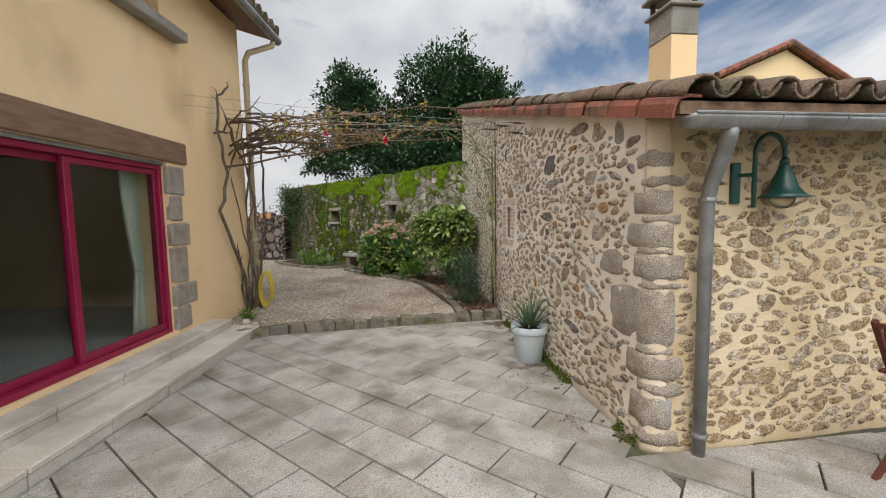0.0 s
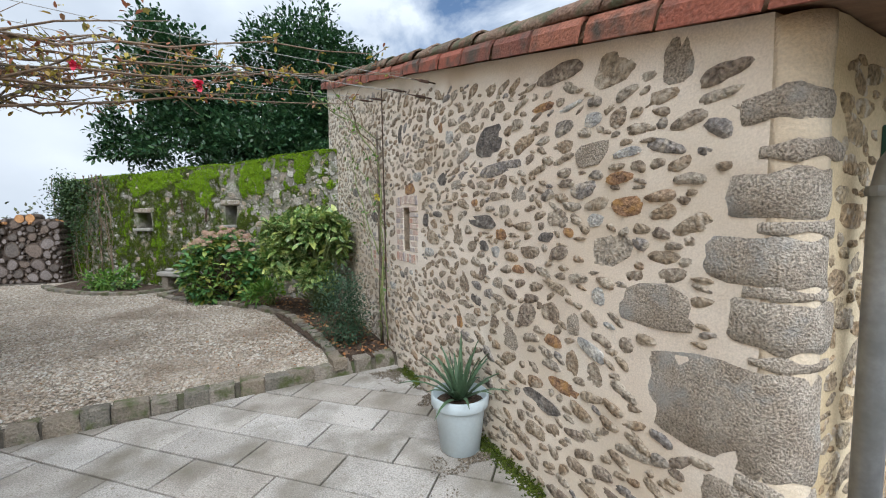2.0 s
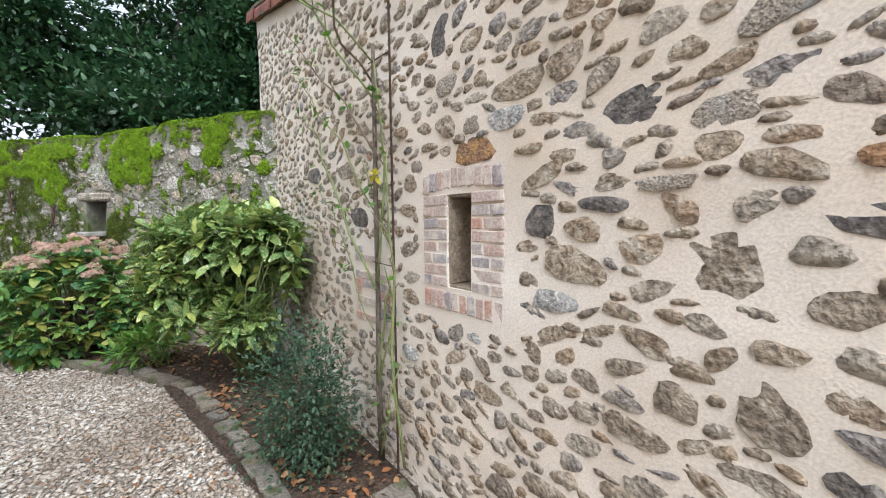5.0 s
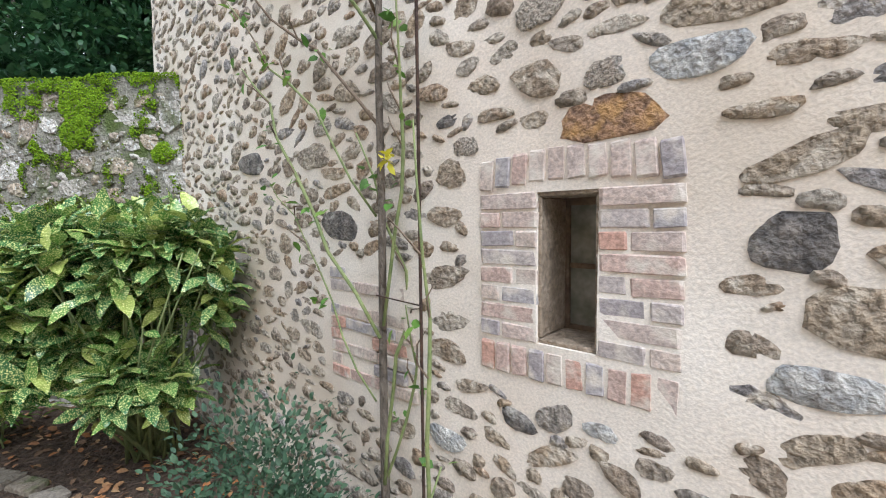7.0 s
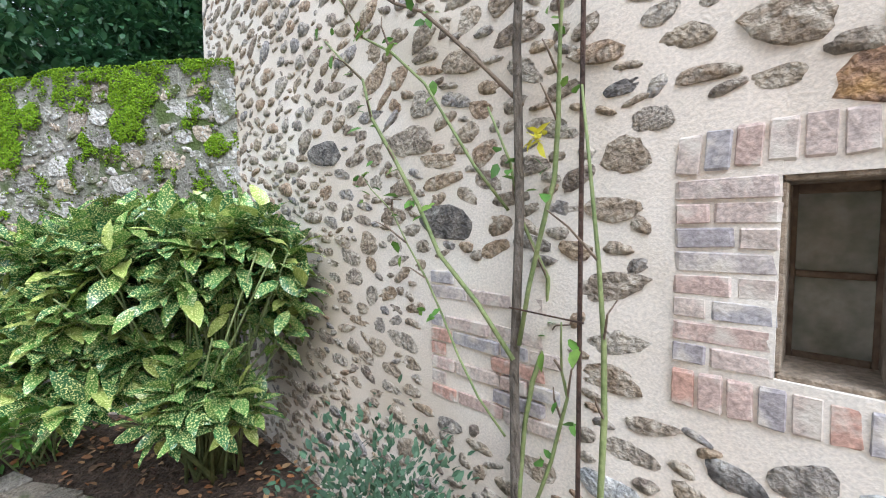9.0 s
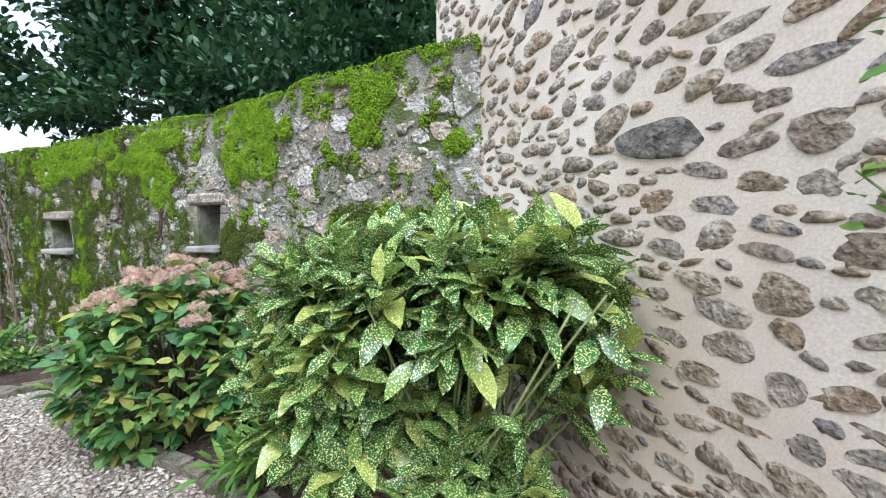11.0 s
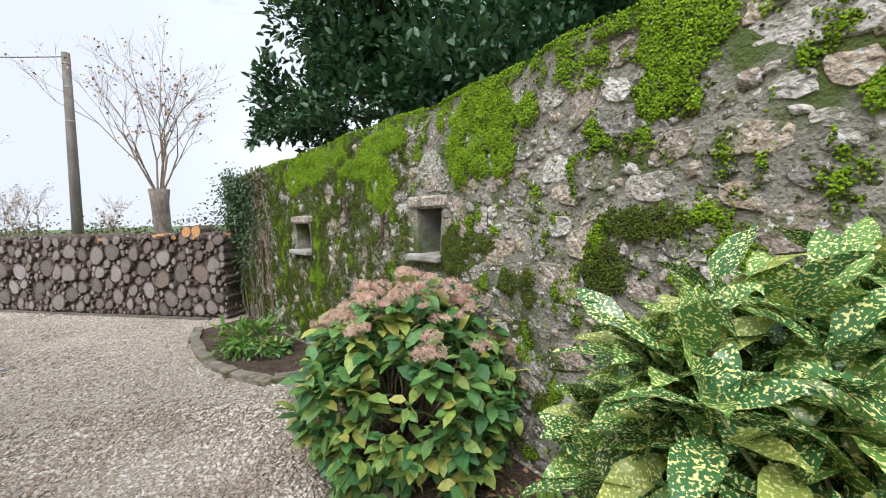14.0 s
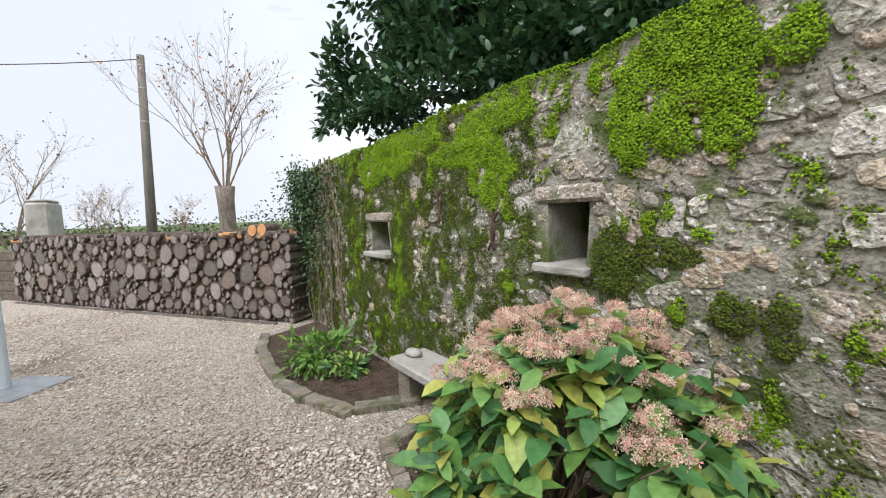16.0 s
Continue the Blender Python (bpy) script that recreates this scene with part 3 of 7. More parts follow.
wall_corner = round_corner()
tagged(part("wall_rear", box(1.5 + 0.03, 5.98, END_Y - 0.3, END_Y - 0.003, 0.0, 3.8), M_LIME2), kind="structure")
wall_from("wall_far", [(Vector((6.3, 0, 0)), east_d, -east_n, 2.3, END_Y, flat(-0.05), top_e, 0.3, 0.012, 0.5)], M_LIME2)

# ---- the old boundary wall ----
top_m = lambda s: 2.665 - 0.018 * s + 0.012 * math.sin(s * 2.3) + 0.010 * math.sin(s * 7.1 + 1)
NICHES = [(2.215, 2.50, 1.46, 1.84), (4.62, 5.06, 1.40, 1.74)]
runs, s_at = [], OLD_BEND
for n0, n1, z0, z1 in NICHES:
    runs += [(s_at, n0, flat(-0.05), top_m), (n0, n1, flat(-0.05), flat(z0)), (n0, n1, flat(z1), top_m)]
    s_at = n1
runs.append((s_at, 7.75, flat(-0.05), top_m))
wall_moss = wall_from("wall_old", [(NEAR_A, NEAR_D, NEAR_N, OLD_S0 - 0.1, OLD_BEND + 0.02, flat(-0.05), top_m, 0.5, 0.022)] + [(MOSS_A, MOSS_D, MOSS_N, a, b, lo, hi, 0.5, 0.022) for a, b, lo, hi in runs], M_MORTAR)

# ---- the house ----
HOUSE = Matrix.Translation((-2.386, 6.609, 0)) @ Matrix.Rotation(math.atan2(0.994, 0.11), 4, "Z")


def placed(ob):
    ob.matrix_basis = HOUSE
    return ob


def house_wall():
    bm = bmesh.new()
    d0, d1, z0, z1 = -4.15, -1.86, 0.26, 2.20
    u0, u1, v0, v1 = -2.95, -1.80, 3.72, 4.95
    for x0, x1, a, b in ((-12, d0, -0.05, 4.5), (d0, d1, -0.05, z0), (d0, d1, z1, v0 - 0.4), (d1, 0, -0.05, v0 - 0.4),
                         (d0, u0, v0 - 0.4, 4.5), (u0, u1, v0 - 0.4, v0), (u1, 0, v0 - 0.4, 4.5)):
        box(x0, x1, 0, 0.4, a, b, bm=bm)
    bmesh.ops.remove_doubles(bm, verts=bm.verts, dist=0.0005)
    placed(tagged(part("wall_house", bm, M_RENDER), kind="structure"))
    g = bmesh.new()
    prof = [(0.403, -0.05), (8.0, -0.05), (8.0, 4.62), (4.2, 5.86), (0.403, 4.66)]
    f, b = [g.verts.new((-0.003, y, z)) for y, z in prof], [g.verts.new((-0.4, y, z)) for y, z in prof]
    g.faces.new(f)
    g.faces.new(b[::-1])
    for i in range(5):
        g.faces.new((f[i], b[i], b[(i + 1) % 5], f[(i + 1) % 5]))
    placed(tagged(part("wall_gable", g, M_RENDER), kind="structure"))
    placed(tagged(part("wall_back", box(-12, -0.403, 7.6, 7.997, -0.05, 4.5), M_RENDER), kind="structure"))
    placed(tagged(part("wall_end", box(-12, -11.6, 0.403, 7.597, -0.05, 4.5), M_RENDER), kind="structure"))
    placed(tagged(part("floor_inside", box(-11.6, -0.403, 0.403, 7.597, 0.1, 0.27), M_FLOORIN), kind="structure"))
    # ceiling and partition carry the room's dimness in their colour
    placed(tagged(part("ceiling_inside", box(-11.6, -0.403, 0.403, 7.597, 2.5, 2.7), M_DIM_PLASTER), kind="structure"))
    placed(tagged(part("wall_inside", box(-11.6, -0.403, 4.6, 4.7, 0.271, 2.499), M_DIM_PLASTER), kind="structure"))


house_wall()


def house_roof():
    roof = placed(thing("house_roof", "sloping roof with dark tiles and a timber eave over the ochre house", "roof"))
    bm = bmesh.new()
    for y0, z0, y1, z1 in ((-0.42, 4.42, 4.2, 5.9), (8.42, 4.42, 4.204, 5.9)):
        v = [bm.verts.new(p) for p in ((-12.3, y0, z0), (0.35, y0, z0), (0.35, y1, z1), (-12.3, y1, z1), (-12.3, y0, z0 + 0.1), (0.35, y0, z0 + 0.1), (0.35, y1, z1 + 0.1), (-12.3, y1, z1 + 0.1))]
        for f in ((0, 1, 2, 3), (4, 5, 6, 7), (0, 1, 5, 4), (1, 2, 6, 5), (2, 3, 7, 6), (3, 0, 4, 7)):
            bm.faces.new([v[k] for k in f])
    part("deck", bm, M_LINTEL, roof, "dark timber eave boards")
    for k in range(24):
        x = 0.30 - 0.22 * k
        pts = [(x, -0.5, 4.54), (x, 1.5, 5.18), (x, 4.2, 6.04)]
        part("tile_row", tube(pts, 0.10, 8), M_TILE, roof)
    g = bmesh.new()
    tube([(-12, -0.50, 4.44), (0.33, -0.50, 4.40)], 0.065, 10, g)
    part("gutter", g, M_ZINC, roof, "grey half-round gutter")


house_roof()


def house_window():
    w = placed(thing("window_1", "upper window with a stone sill and pale frame", "window"))
    w["kind"] = "structure"
    part("window_sill", box(-3.15, -1.55, -0.16, 0.05, 3.60, 3.716, 0.012), M_CONCRETE, w, "grey stone sill")
    fr = bmesh.new()
    for a in (-2.945, -2.4, -1.87):
        box(a, a + 0.065, 0.12, 0.18, 3.722, 4.95, bm=fr)
    box(-2.88, -1.87, 0.122, 0.178, 3.724, 3.79, bm=fr)
    part("window_frame", fr, M_CREAM, w, "pale window frame")
    part("pane", box(-2.9, -1.85, 0.145, 0.152, 3.78, 4.95), M_GLASS, w)


house_window()


def sliding_door():
    d = placed(thing("door_1", "crimson aluminium sliding glass door, closed", "door"))
    d["kind"] = "structure"
    fr = bmesh.new()
    box(-4.15, -1.862, 0.06, 0.20, 0.262, 0.315, 0.004, fr)
    box(-4.15, -1.862, 0.06, 0.20, 2.11, 2.16, 0.004, fr)
    box(-1.915, -1.864, 0.062, 0.198, 0.30, 2.12, 0.004, fr)
    box(-4.15, -4.10, 0.062, 0.198, 0.30, 2.12, 0.004, fr)
    part("door_frame", fr, M_RED, d)
    for x0, x1, y in ((-3.03, -1.915, 0.09), (-4.10, -2.96, 0.145)):
        s = bmesh.new()
        box(x0, x1, y, y + 0.04, 0.316, 0.385, 0.004, s)
        box(x0, x1, y, y + 0.04, 2.05, 2.108, 0.004, s)
        box(x0, x0 + 0.065, y + 0.001, y + 0.039, 0.38, 2.06, 0.004, s)
        box(x1 - 0.045, x1, y + 0.001, y + 0.039, 0.38, 2.06, 0.004, s)
        panel = part("sliding_panel", s, M_RED, d)
        pane = part("pane", box(x0 + 0.05, x1 - 0.03, y + 0.015, y + 0.023, 0.37, 2.06), M_GLASS, panel)
        pane.visible_shadow = False
    part("shutter_box", box(-4.14, -1.87, 0.03, 0.25, 2.162, 2.199), M_ZINC, d, "grey rail above the door")
    part("lintel", box(-4.75, -1.525, -0.035, 0.30, 2.203, 2.45, 0.012), M_LINTEL, d, "brown painted concrete lintel")


sliding_door()


def jamb_stones():
    z = 0.27
    k = 0
    for w, h in ((0.20, 0.27), (0.34, 0.27), (0.20, 0.44), (0.27, 0.28), (0.16, 0.30), (0.22, 0.34)):
        bm = box(-1.868, -1.80 + w, -0.02, 0.056, z + 0.004, z + h - 0.006, 0.02)
        for v in bm.verts:
            v.co += Vector((relief(v.co + Vector((k, 0, 0)), 0.012), 0, relief(v.co + Vector((0, k, 3)), 0.012)))
        ob = part("jamb_stone", bm, M_GRANITE)
        placed(tagged(ob, "grey granite block set in the door jamb", "stone", "door jamb stones"))
        z += h
        k += 1


jamb_stones()


def curtain():
    c = placed(thing("curtain", "sage green curtain tied back behind the glass", "curtain"))
    bm = bmesh.new()
    grid = []
    for k in range(31):
        z = 0.30 + 1.8 * k / 30
        waist = abs(z - 0.98)
        wide = 0.17 + 0.12 * min(waist / 0.9, 1) ** 0.8
        grid.append([bm.verts.new((-1.79 - wide * i / 24, 0.36 + 0.03 * math.sin(i * 1.9) * (0.5 + wide), z)) for i in range(25)])
    for a, b in zip(grid, grid[1:]):
        for i in range(24):
            bm.faces.new((a[i], a[i + 1], b[i + 1], b[i]))
    cloth = part("cloth", bm, M_CURTAIN, c, "", True)
    sol = cloth.modifiers.new("thickness", "SOLIDIFY")
    sol.thickness = 0.006
    part("tieback", tube([(-1.78, 0.33, 1.0), (-1.87, 0.30, 0.96), (-1.97, 0.34, 1.0)], 0.014, 6), M_CURTAIN, c, "tied cord")


curtain()


def steps():
    for name, y0, y1, z1, x1, lab in (("step_upper", -0.27, -0.004, 0.235, -1.18, "upper"), ("step_lower", -0.60, -0.272, 0.125, -1.11, "lower")):
        s = placed(thing(name, "worn pale stone doorstep laid along the house", "step", "doorsteps"))
        n = 9
        for k in range(n):
            a, b = x1 - 0.62 * (k + 1) + 0.004, x1 - 0.62 * k - 0.004
            part("slab", box(a, b, y0 - 0.012, y1, z1 - 0.045, z1, 0.008), M_STEP, s)
            part("riser_tile", box(a, b, y0, y1, -0.03, z1 - 0.047, 0.004), M_STEP, s)


steps()


def downpipe_house():
    p = placed(thing("downpipe", "cream painted rainwater pipe at the house corner", "pipe"))
    part("pipe", tube([(0.20, -0.48, 4.40), (0.19, -0.46, 4.28), (0.05, -0.14, 4.12), (0.03, -0.09, 4.0), (0.03, -0.09, 0.12)], 0.045, 10), M_CREAM, p, "", True)
    for z in (1.2, 2.6, 3.6):
        part("bracket", tube([(0.03, -0.09, z), (0.03, -0.09, z + 0.035)], 0.055, 10), M_CREAM, p)


downpipe_house()

# ---- the outbuilding's roof, gutter and fittings ----
SLOPE = math.atan(0.248)


def half_tile(length, r, thick=0.014, seg=7):
    """A half-round clay tile along y, its hollow down."""
    bm = bmesh.new()
    rings = []
    for y, k in ((0, 1.06), (length, 0.9)):
        rings.append([[bm.verts.new((rr * k * math.cos(a), y, rr * k * math.sin(a))) for a in (math.pi * i / seg for i in range(seg + 1))] for rr in (r, r - thick)])
    for i in range(seg):
        bm.faces.new((rings[0][0][i], rings[0][0][i + 1], rings[1][0][i + 1], rings[1][0][i]))
        bm.faces.new((rings[0][1][i], rings[1][1][i], rings[1][1][i + 1], rings[0][1][i + 1]))
        bm.faces.new((rings[0][0][i], rings[0][1][i], rings[0][1][i + 1], rings[0][0][i + 1]))
    for i in (0, seg):
        bm.faces.new((rings[0][0][i], rings[1][0][i], rings[1][1][i], rings[0][1][i]))
    return to_mesh("tile", bm, True)


def shed_roof():
    roof = thing("shed_roof", "low mono-pitch roof of mossy old clay half-round tiles", "roof")
    bm = bmesh.new()
    y0, y1 = 1.88, END_Y + 0.1
    v = [bm.verts.new(p) for p in ((1.46, y0, verge_z(y0) - 0.02), (6.3, y0, verge_z(y0) - 0.02), (6.3, y1, verge_z(y1) - 0.02), (1.46, y1, verge_z(y1) - 0.02),
                                   (1.46, y0, verge_z(y0) + 0.05), (6.3, y0, verge_z(y0) + 0.05), (6.3, y1, verge_z(y1) + 0.05), (1.46, y1, verge_z(y1) + 0.05))]
    for f in ((0, 1, 2, 3), (4, 5, 6, 7), (0, 1, 5, 4), (1, 2, 6, 5), (2, 3, 7, 6), (3, 0, 4, 7)):
        bm.faces.new([v[k] for k in f])
    part("deck", bm, M_LINTEL, roof, "dark boards under the tiles")
    me = half_tile(0.42, 0.105)
    me.materials.append(M_TILE)
    pit = half_tile(0.42, 0.085)
    pit.materials.append(M_TILE)
    R = Matrix.Rotation(SLOPE, 4, "X")
    for col in range(13):
        x = 1.56 + 0.245 * col
        rows = 21 if col == 0 else (6 if col < 4 else 3)
        for k in range(rows):
            y = y0 - 0.04 + 0.345 * k
            t = obj("tile", me, None, roof)
            t.matrix_basis = Matrix.Translation((x + rng.normal(0, 0.006), y, verge_z(y) + 0.075 + rng.normal(0, 0.006))) @ R @ Matrix.Rotation(rng.normal(0, 0.03), 4, "Z")
            if k < 2:
                b = obj("tile", pit, None, roof)
                b.matrix_basis = Matrix.Translation((x + 0.122, y - 0.02, verge_z(y) + 0.15)) @ R @ Matrix.Rotation(math.pi, 4, "Y") @ Matrix.Scale(0.98, 4)
    # verge tiles, red, hanging over the wall's edge
    vb = bmesh.new()
    prof = [(0.09, 0.062), (0.03, 0.068), (-0.03, 0.05), (-0.045, 0.015), (-0.048, -0.058), (-0.034, -0.058), (-0.03, 0.01), (-0.018, 0.038), (0.03, 0.052), (0.09, 0.048)]
    ends = [[vb.verts.new((px * k, yy, pz)) for px, pz in prof] for yy, k in ((0, 1.16), (0.345, 0.90))]
    for i in range(len(prof)):
        j = (i + 1) % len(prof)
        vb.faces.new((ends[0][i], ends[0][j], ends[1][j], ends[1][i]))
    vb.faces.new(ends[0])
    vb.faces.new(ends[1][::-1])
    vm = to_mesh("verge_tile", vb)
    vm.materials.append(M_VERGE)
    for k in range(20):
        y = y0 + 0.355 * k
        t = obj("verge_tile", vm, None, roof, "" if k else "red clay verge tile")
        t.matrix_basis = Matrix.Translation((1.475 + rng.normal(0, 0.004), y, verge_z(y) + 0.01 + rng.normal(0, 0.004))) @ R @ Matrix.Rotation(rng.normal(0, 0.012), 4, "Y")


shed_roof()


def gutter():
    g = thing("gutter", "weathered zinc half-round gutter with soldered joints", "gutter")
    bm = bmesh.new()
    seg, r = 10, 0.068
    yc, zc = 1.84, 2.06
    rows = [[bm.verts.new((x, yc + rr * math.cos(a), zc + rr * math.sin(a) - 0.002 * x)) for rr, a in [(r, math.pi + math.pi * k / seg) for k in range(seg + 1)]] for x in (1.47, 6.3)]
    for k in range(seg):
        bm.faces.new((rows[0][k], rows[0][k + 1], rows[1][k + 1], rows[1][k]))
    bm.faces.new(rows[0][::-1])
    trough = part("trough", bm, M_ZINC, g, "", True)
    sol = trough.modifiers.new("thickness", "SOLIDIFY")
    sol.thickness = 0.004
    part("lip", tube([(1.47, yc - r, zc), (6.3, yc - r, zc - 0.01)], 0.008, 6), M_ZINC, g)
    for x in (1.98, 2.38, 2.9, 3.4):
        part("strap", tube([(x, yc + (r + 0.004) * math.cos(a), zc + (r + 0.004) * math.sin(a)) for a in (math.pi + math.pi * k / 8 for k in range(9))], 0.007, 5), M_ZINC, g)
    p = thing("rain_pipe", "grey zinc downpipe with a swan neck at the wall corner", "pipe")
    part("pipe", tube([(1.74, 1.85, 2.02), (1.74, 1.86, 1.96), (1.75, 1.90, 1.88), (1.785, 2.0, 1.76), (1.798, 2.05, 1.69), (1.80, 2.065, 1.61), (1.80, 2.065, -0.03)],
                      [0.045, 0.044, 0.043, 0.043, 0.042, 0.040, 0.038], 14), M_ZINC, p, "", True)
    for z in (1.60, 0.12):
        part("collar", tube([(1.80, 2.065, z), (1.80, 2.065, z + 0.012), (1.80, 2.065, z + 0.03)], [0.047, 0.050, 0.047], 14), M_ZINC, p)


gutter()


def wall_lamp():
    w = thing("wall_lamp", "bottle green swan-neck wall lamp with a flared shade", "lamp")
    w.matrix_basis = Matrix.Translation((0.13, 0.06, 0.045))
    y = 2.09
    part("back_plate", box(1.885, 1.945, y - 0.03, y, 1.545, 1.80, 0.006), M_GREEN, w)
    part("bracket", tube([(1.93, y - 0.03, 1.72), (1.96, y - 0.10, 1.72)], 0.012, 8), M_GREEN, w)
    yy = y - 0.10
    arc = [(1.965, yy, 1.52), (1.965, yy, 1.85)] + [(2.065 - 0.10 * math.cos(a), yy, 1.85 + 0.115 * math.sin(a)) for a in (math.pi * k / 10 for k in range(1, 10))] + [(2.165, yy, 1.85), (2.168, yy, 1.80)]
    part("arm", tube(arc, 0.013, 8), M_GREEN, w, "", True)
    part("finial", lathe([(0.0, 0.0), (0.018, 0.005), (0.027, 0.03), (0.018, 0.055), (0.0, 0.06)], 14, centre=(2.168, yy, 1.765)), M_GREEN, w, "", True)
    shade = lathe([(0.024, 0.20), (0.035, 0.17), (0.055, 0.12), (0.075, 0.06), (0.105, 0.022), (0.132, 0.0), (0.128, -0.004), (0.10, 0.015), (0.07, 0.05), (0.05, 0.11), (0.0, 0.12)], 28, centre=(2.168, yy, 1.58))
    part("shade", shade, M_GREEN, w, "", True)
    part("glass_bowl", lathe([(0.06, 0.03), (0.062, -0.02), (0.05, -0.05), (0.03, -0.065), (0.0, -0.07)], 20, centre=(2.168, yy, 1.58)), M_LAMPGLASS, w, "frosted glass bowl", True)


wall_lamp()


def shed_window():
    w = thing("window_2", "narrow brick-framed window with two dusty panes", "window")
    w["kind"] = "structure"
    fr = bmesh.new()
    x0, x1 = EAST + 0.17, EAST + 0.21
    y0, y1, z0, z1 = WIN_Y0 + 0.003, WIN_Y1 - 0.003, WIN_Z0 + 0.003, WIN_Z1 - 0.003
    box(x0, x1, y0, y0 + 0.016, z0, z1, 0.002, fr)
    box(x0, x1, y1 - 0.016, y1, z0, z1, 0.002, fr)
    box(x0, x1, y0 + 0.017, y1 - 0.017, z0, z0 + 0.02, 0.002, fr)
    box(x0, x1, y0 + 0.017, y1 - 0.017, z1 - 0.03, z1, 0.002, fr)
    box(x0 + 0.002, x1 - 0.002, y0 + 0.017, y1 - 0.017, 1.43, 1.445, 0.002, fr)
    part("window_frame", fr, M_TWIG, w, "weathered brown wooden frame")
    for a, b, c, d in ((WIN_Y0 - 0.002, WIN_Y0 + 0.010, WIN_Z0 + 0.014, WIN_Z1 - 0.014), (WIN_Y1 - 0.010, WIN_Y1 + 0.002, WIN_Z0 + 0.014, WIN_Z1 - 0.014),
                       (WIN_Y0 + 0.002, WIN_Y1 - 0.002, WIN_Z0 - 0.002, WIN_Z0 + 0.012), (WIN_Y0 + 0.002, WIN_Y1 - 0.002, WIN_Z1 - 0.012, WIN_Z1 + 0.002)):
        part("reveal", box(EAST + 0.006, x0 - 0.002, a, b, c, d, 0.003), M_REVEAL, w, "earthy brown reveal lining")
    for a, b in ((z0 + 0.02, 1.43), (1.445, z1 - 0.03)):
        part("pane", box(x0 + 0.015, x0 + 0.02, y0 + 0.015, y1 - 0.015, a, b), M_DIRTY, w, "dusty glass pane")


shed_window()

# ---- planting beds, edging and kerb ----
EDGE_A = [(0.86, 5.56), (0.84, 6.1), (0.80, 6.65), (0.63, 7.75), (0.30, 8.42), (-0.10, 8.95), (-0.65, 9.56), (-1.08, 10.05), (-1.30, 10.5), (-1.12, 10.85)]
EDGE_B = [(-1.28, 11.2), (-1.8, 10.99), (-2.27, 11.23), (-2.62, 11.5), (-2.96, 11.86), (-3.45, 12.5), (-3.75, 13.1)]


def along(points, step):
    """Evenly spaced places and headings on a line."""
    pts = [Vector((*p, 0)) for p in points]
    out, left = [], 0.0
    for a, b in zip(pts, pts[1:]):
        d, n = (b - a).normalized(), (b - a).length
        while left < n:
            out.append((a + d * left, math.atan2(d.y, d.x)))
            left += step()
        left -= n
    return out


def bed(name, outline, rise, label):
    bm = bmesh.new()
    c = sum((Vector((*p, 0)) for p in outline), Vector()) / len(outline)
    rings = []
    for k in (1.0, 0.92, 0.8, 0.6, 0.4, 0.2):
        ring = []
        for i in range(len(outline)):
            for h in range(4):
                a, b = Vector((*outline[i], 0)), Vector((*outline[(i + 1) % len(outline)], 0))
                p = c + (a.lerp(b, h / 4) - c) * k
                ring.append(bm.verts.new((p.x, p.y, ground_z(p.x, p.y) + (0.0 if k == 1 else rise + relief(p, 0.016)))))
        rings.append(ring)
    for a, b in zip(rings, rings[1:]):
        for i in range(len(a)):
            j = (i + 1) % len(a)
            bm.faces.new((a[i], a[j], b[j], b[i]))
    bm.faces.new(rings[-1])
    tagged(part(name, bm, M_SOIL), label, "soil", kind="structure")


def on_moss(s, out=0.0, z=0.0):
    p = NEAR_A + NEAR_D * s + NEAR_N * out if s < OLD_BEND else MOSS_A + MOSS_D * s + MOSS_N * out
    return Vector((p.x, p.y, z))


poly_a = EDGE_A + [tuple(on_moss(s, 0.02))[:2] for s in (3.5, 2.6, 1.7, 0.8, -0.3)] + [(1.48, 7.8), (1.48, 7.2), (1.48, 6.4), (1.48, 5.58)]
poly_b = EDGE_B + [tuple(on_moss(s, 0.02))[:2] for s in (7.2, 6.2, 5.0, 4.2, 3.8)]
bed("soil_bed", poly_a, 0.035, "dark soil bed with fallen leaves along the walls")
bed("soil_bed_far", poly_b, 0.03, "small dark soil bed at the foot of the old wall")


def cobble(seed, k=0.03):
    bm = box(-0.5, 0.5, -0.5, 0.5, -0.5, 0.5)
    bmesh.ops.bevel(bm, geom=bm.edges[:], offset=0.07, segments=1, affect="EDGES")
    for v in bm.verts:
        q = v.co + Vector((seed * 3.7, seed, 0))
        v.co += v.co.normalized() * relief(q, 0.17, 0.8)
    return to_mesh("edging_stone", bm)


COBBLES = [cobble(i) for i in range(6)]
for me in COBBLES:
    me.materials.append(M_KERB)


def stone_row(name, label, points, size, step, lift):
    row = thing(name, label, "edging")
    for p, a in along(points, step):
        o = obj("edging_stone", COBBLES[rng.integers(0, 6)], None, row)
        L, W, Hh = (rng.uniform(*r) for r in size)
        o.matrix_basis = Matrix.Translation((p.x, p.y, lift(p.x, p.y))) @ Matrix.Rotation(a + rng.normal(0, 0.07), 4, "Z") @ Matrix.Rotation(rng.normal(0, 0.05), 4, "X") @ Matrix.Diagonal((L, W, Hh, 1))
    return row


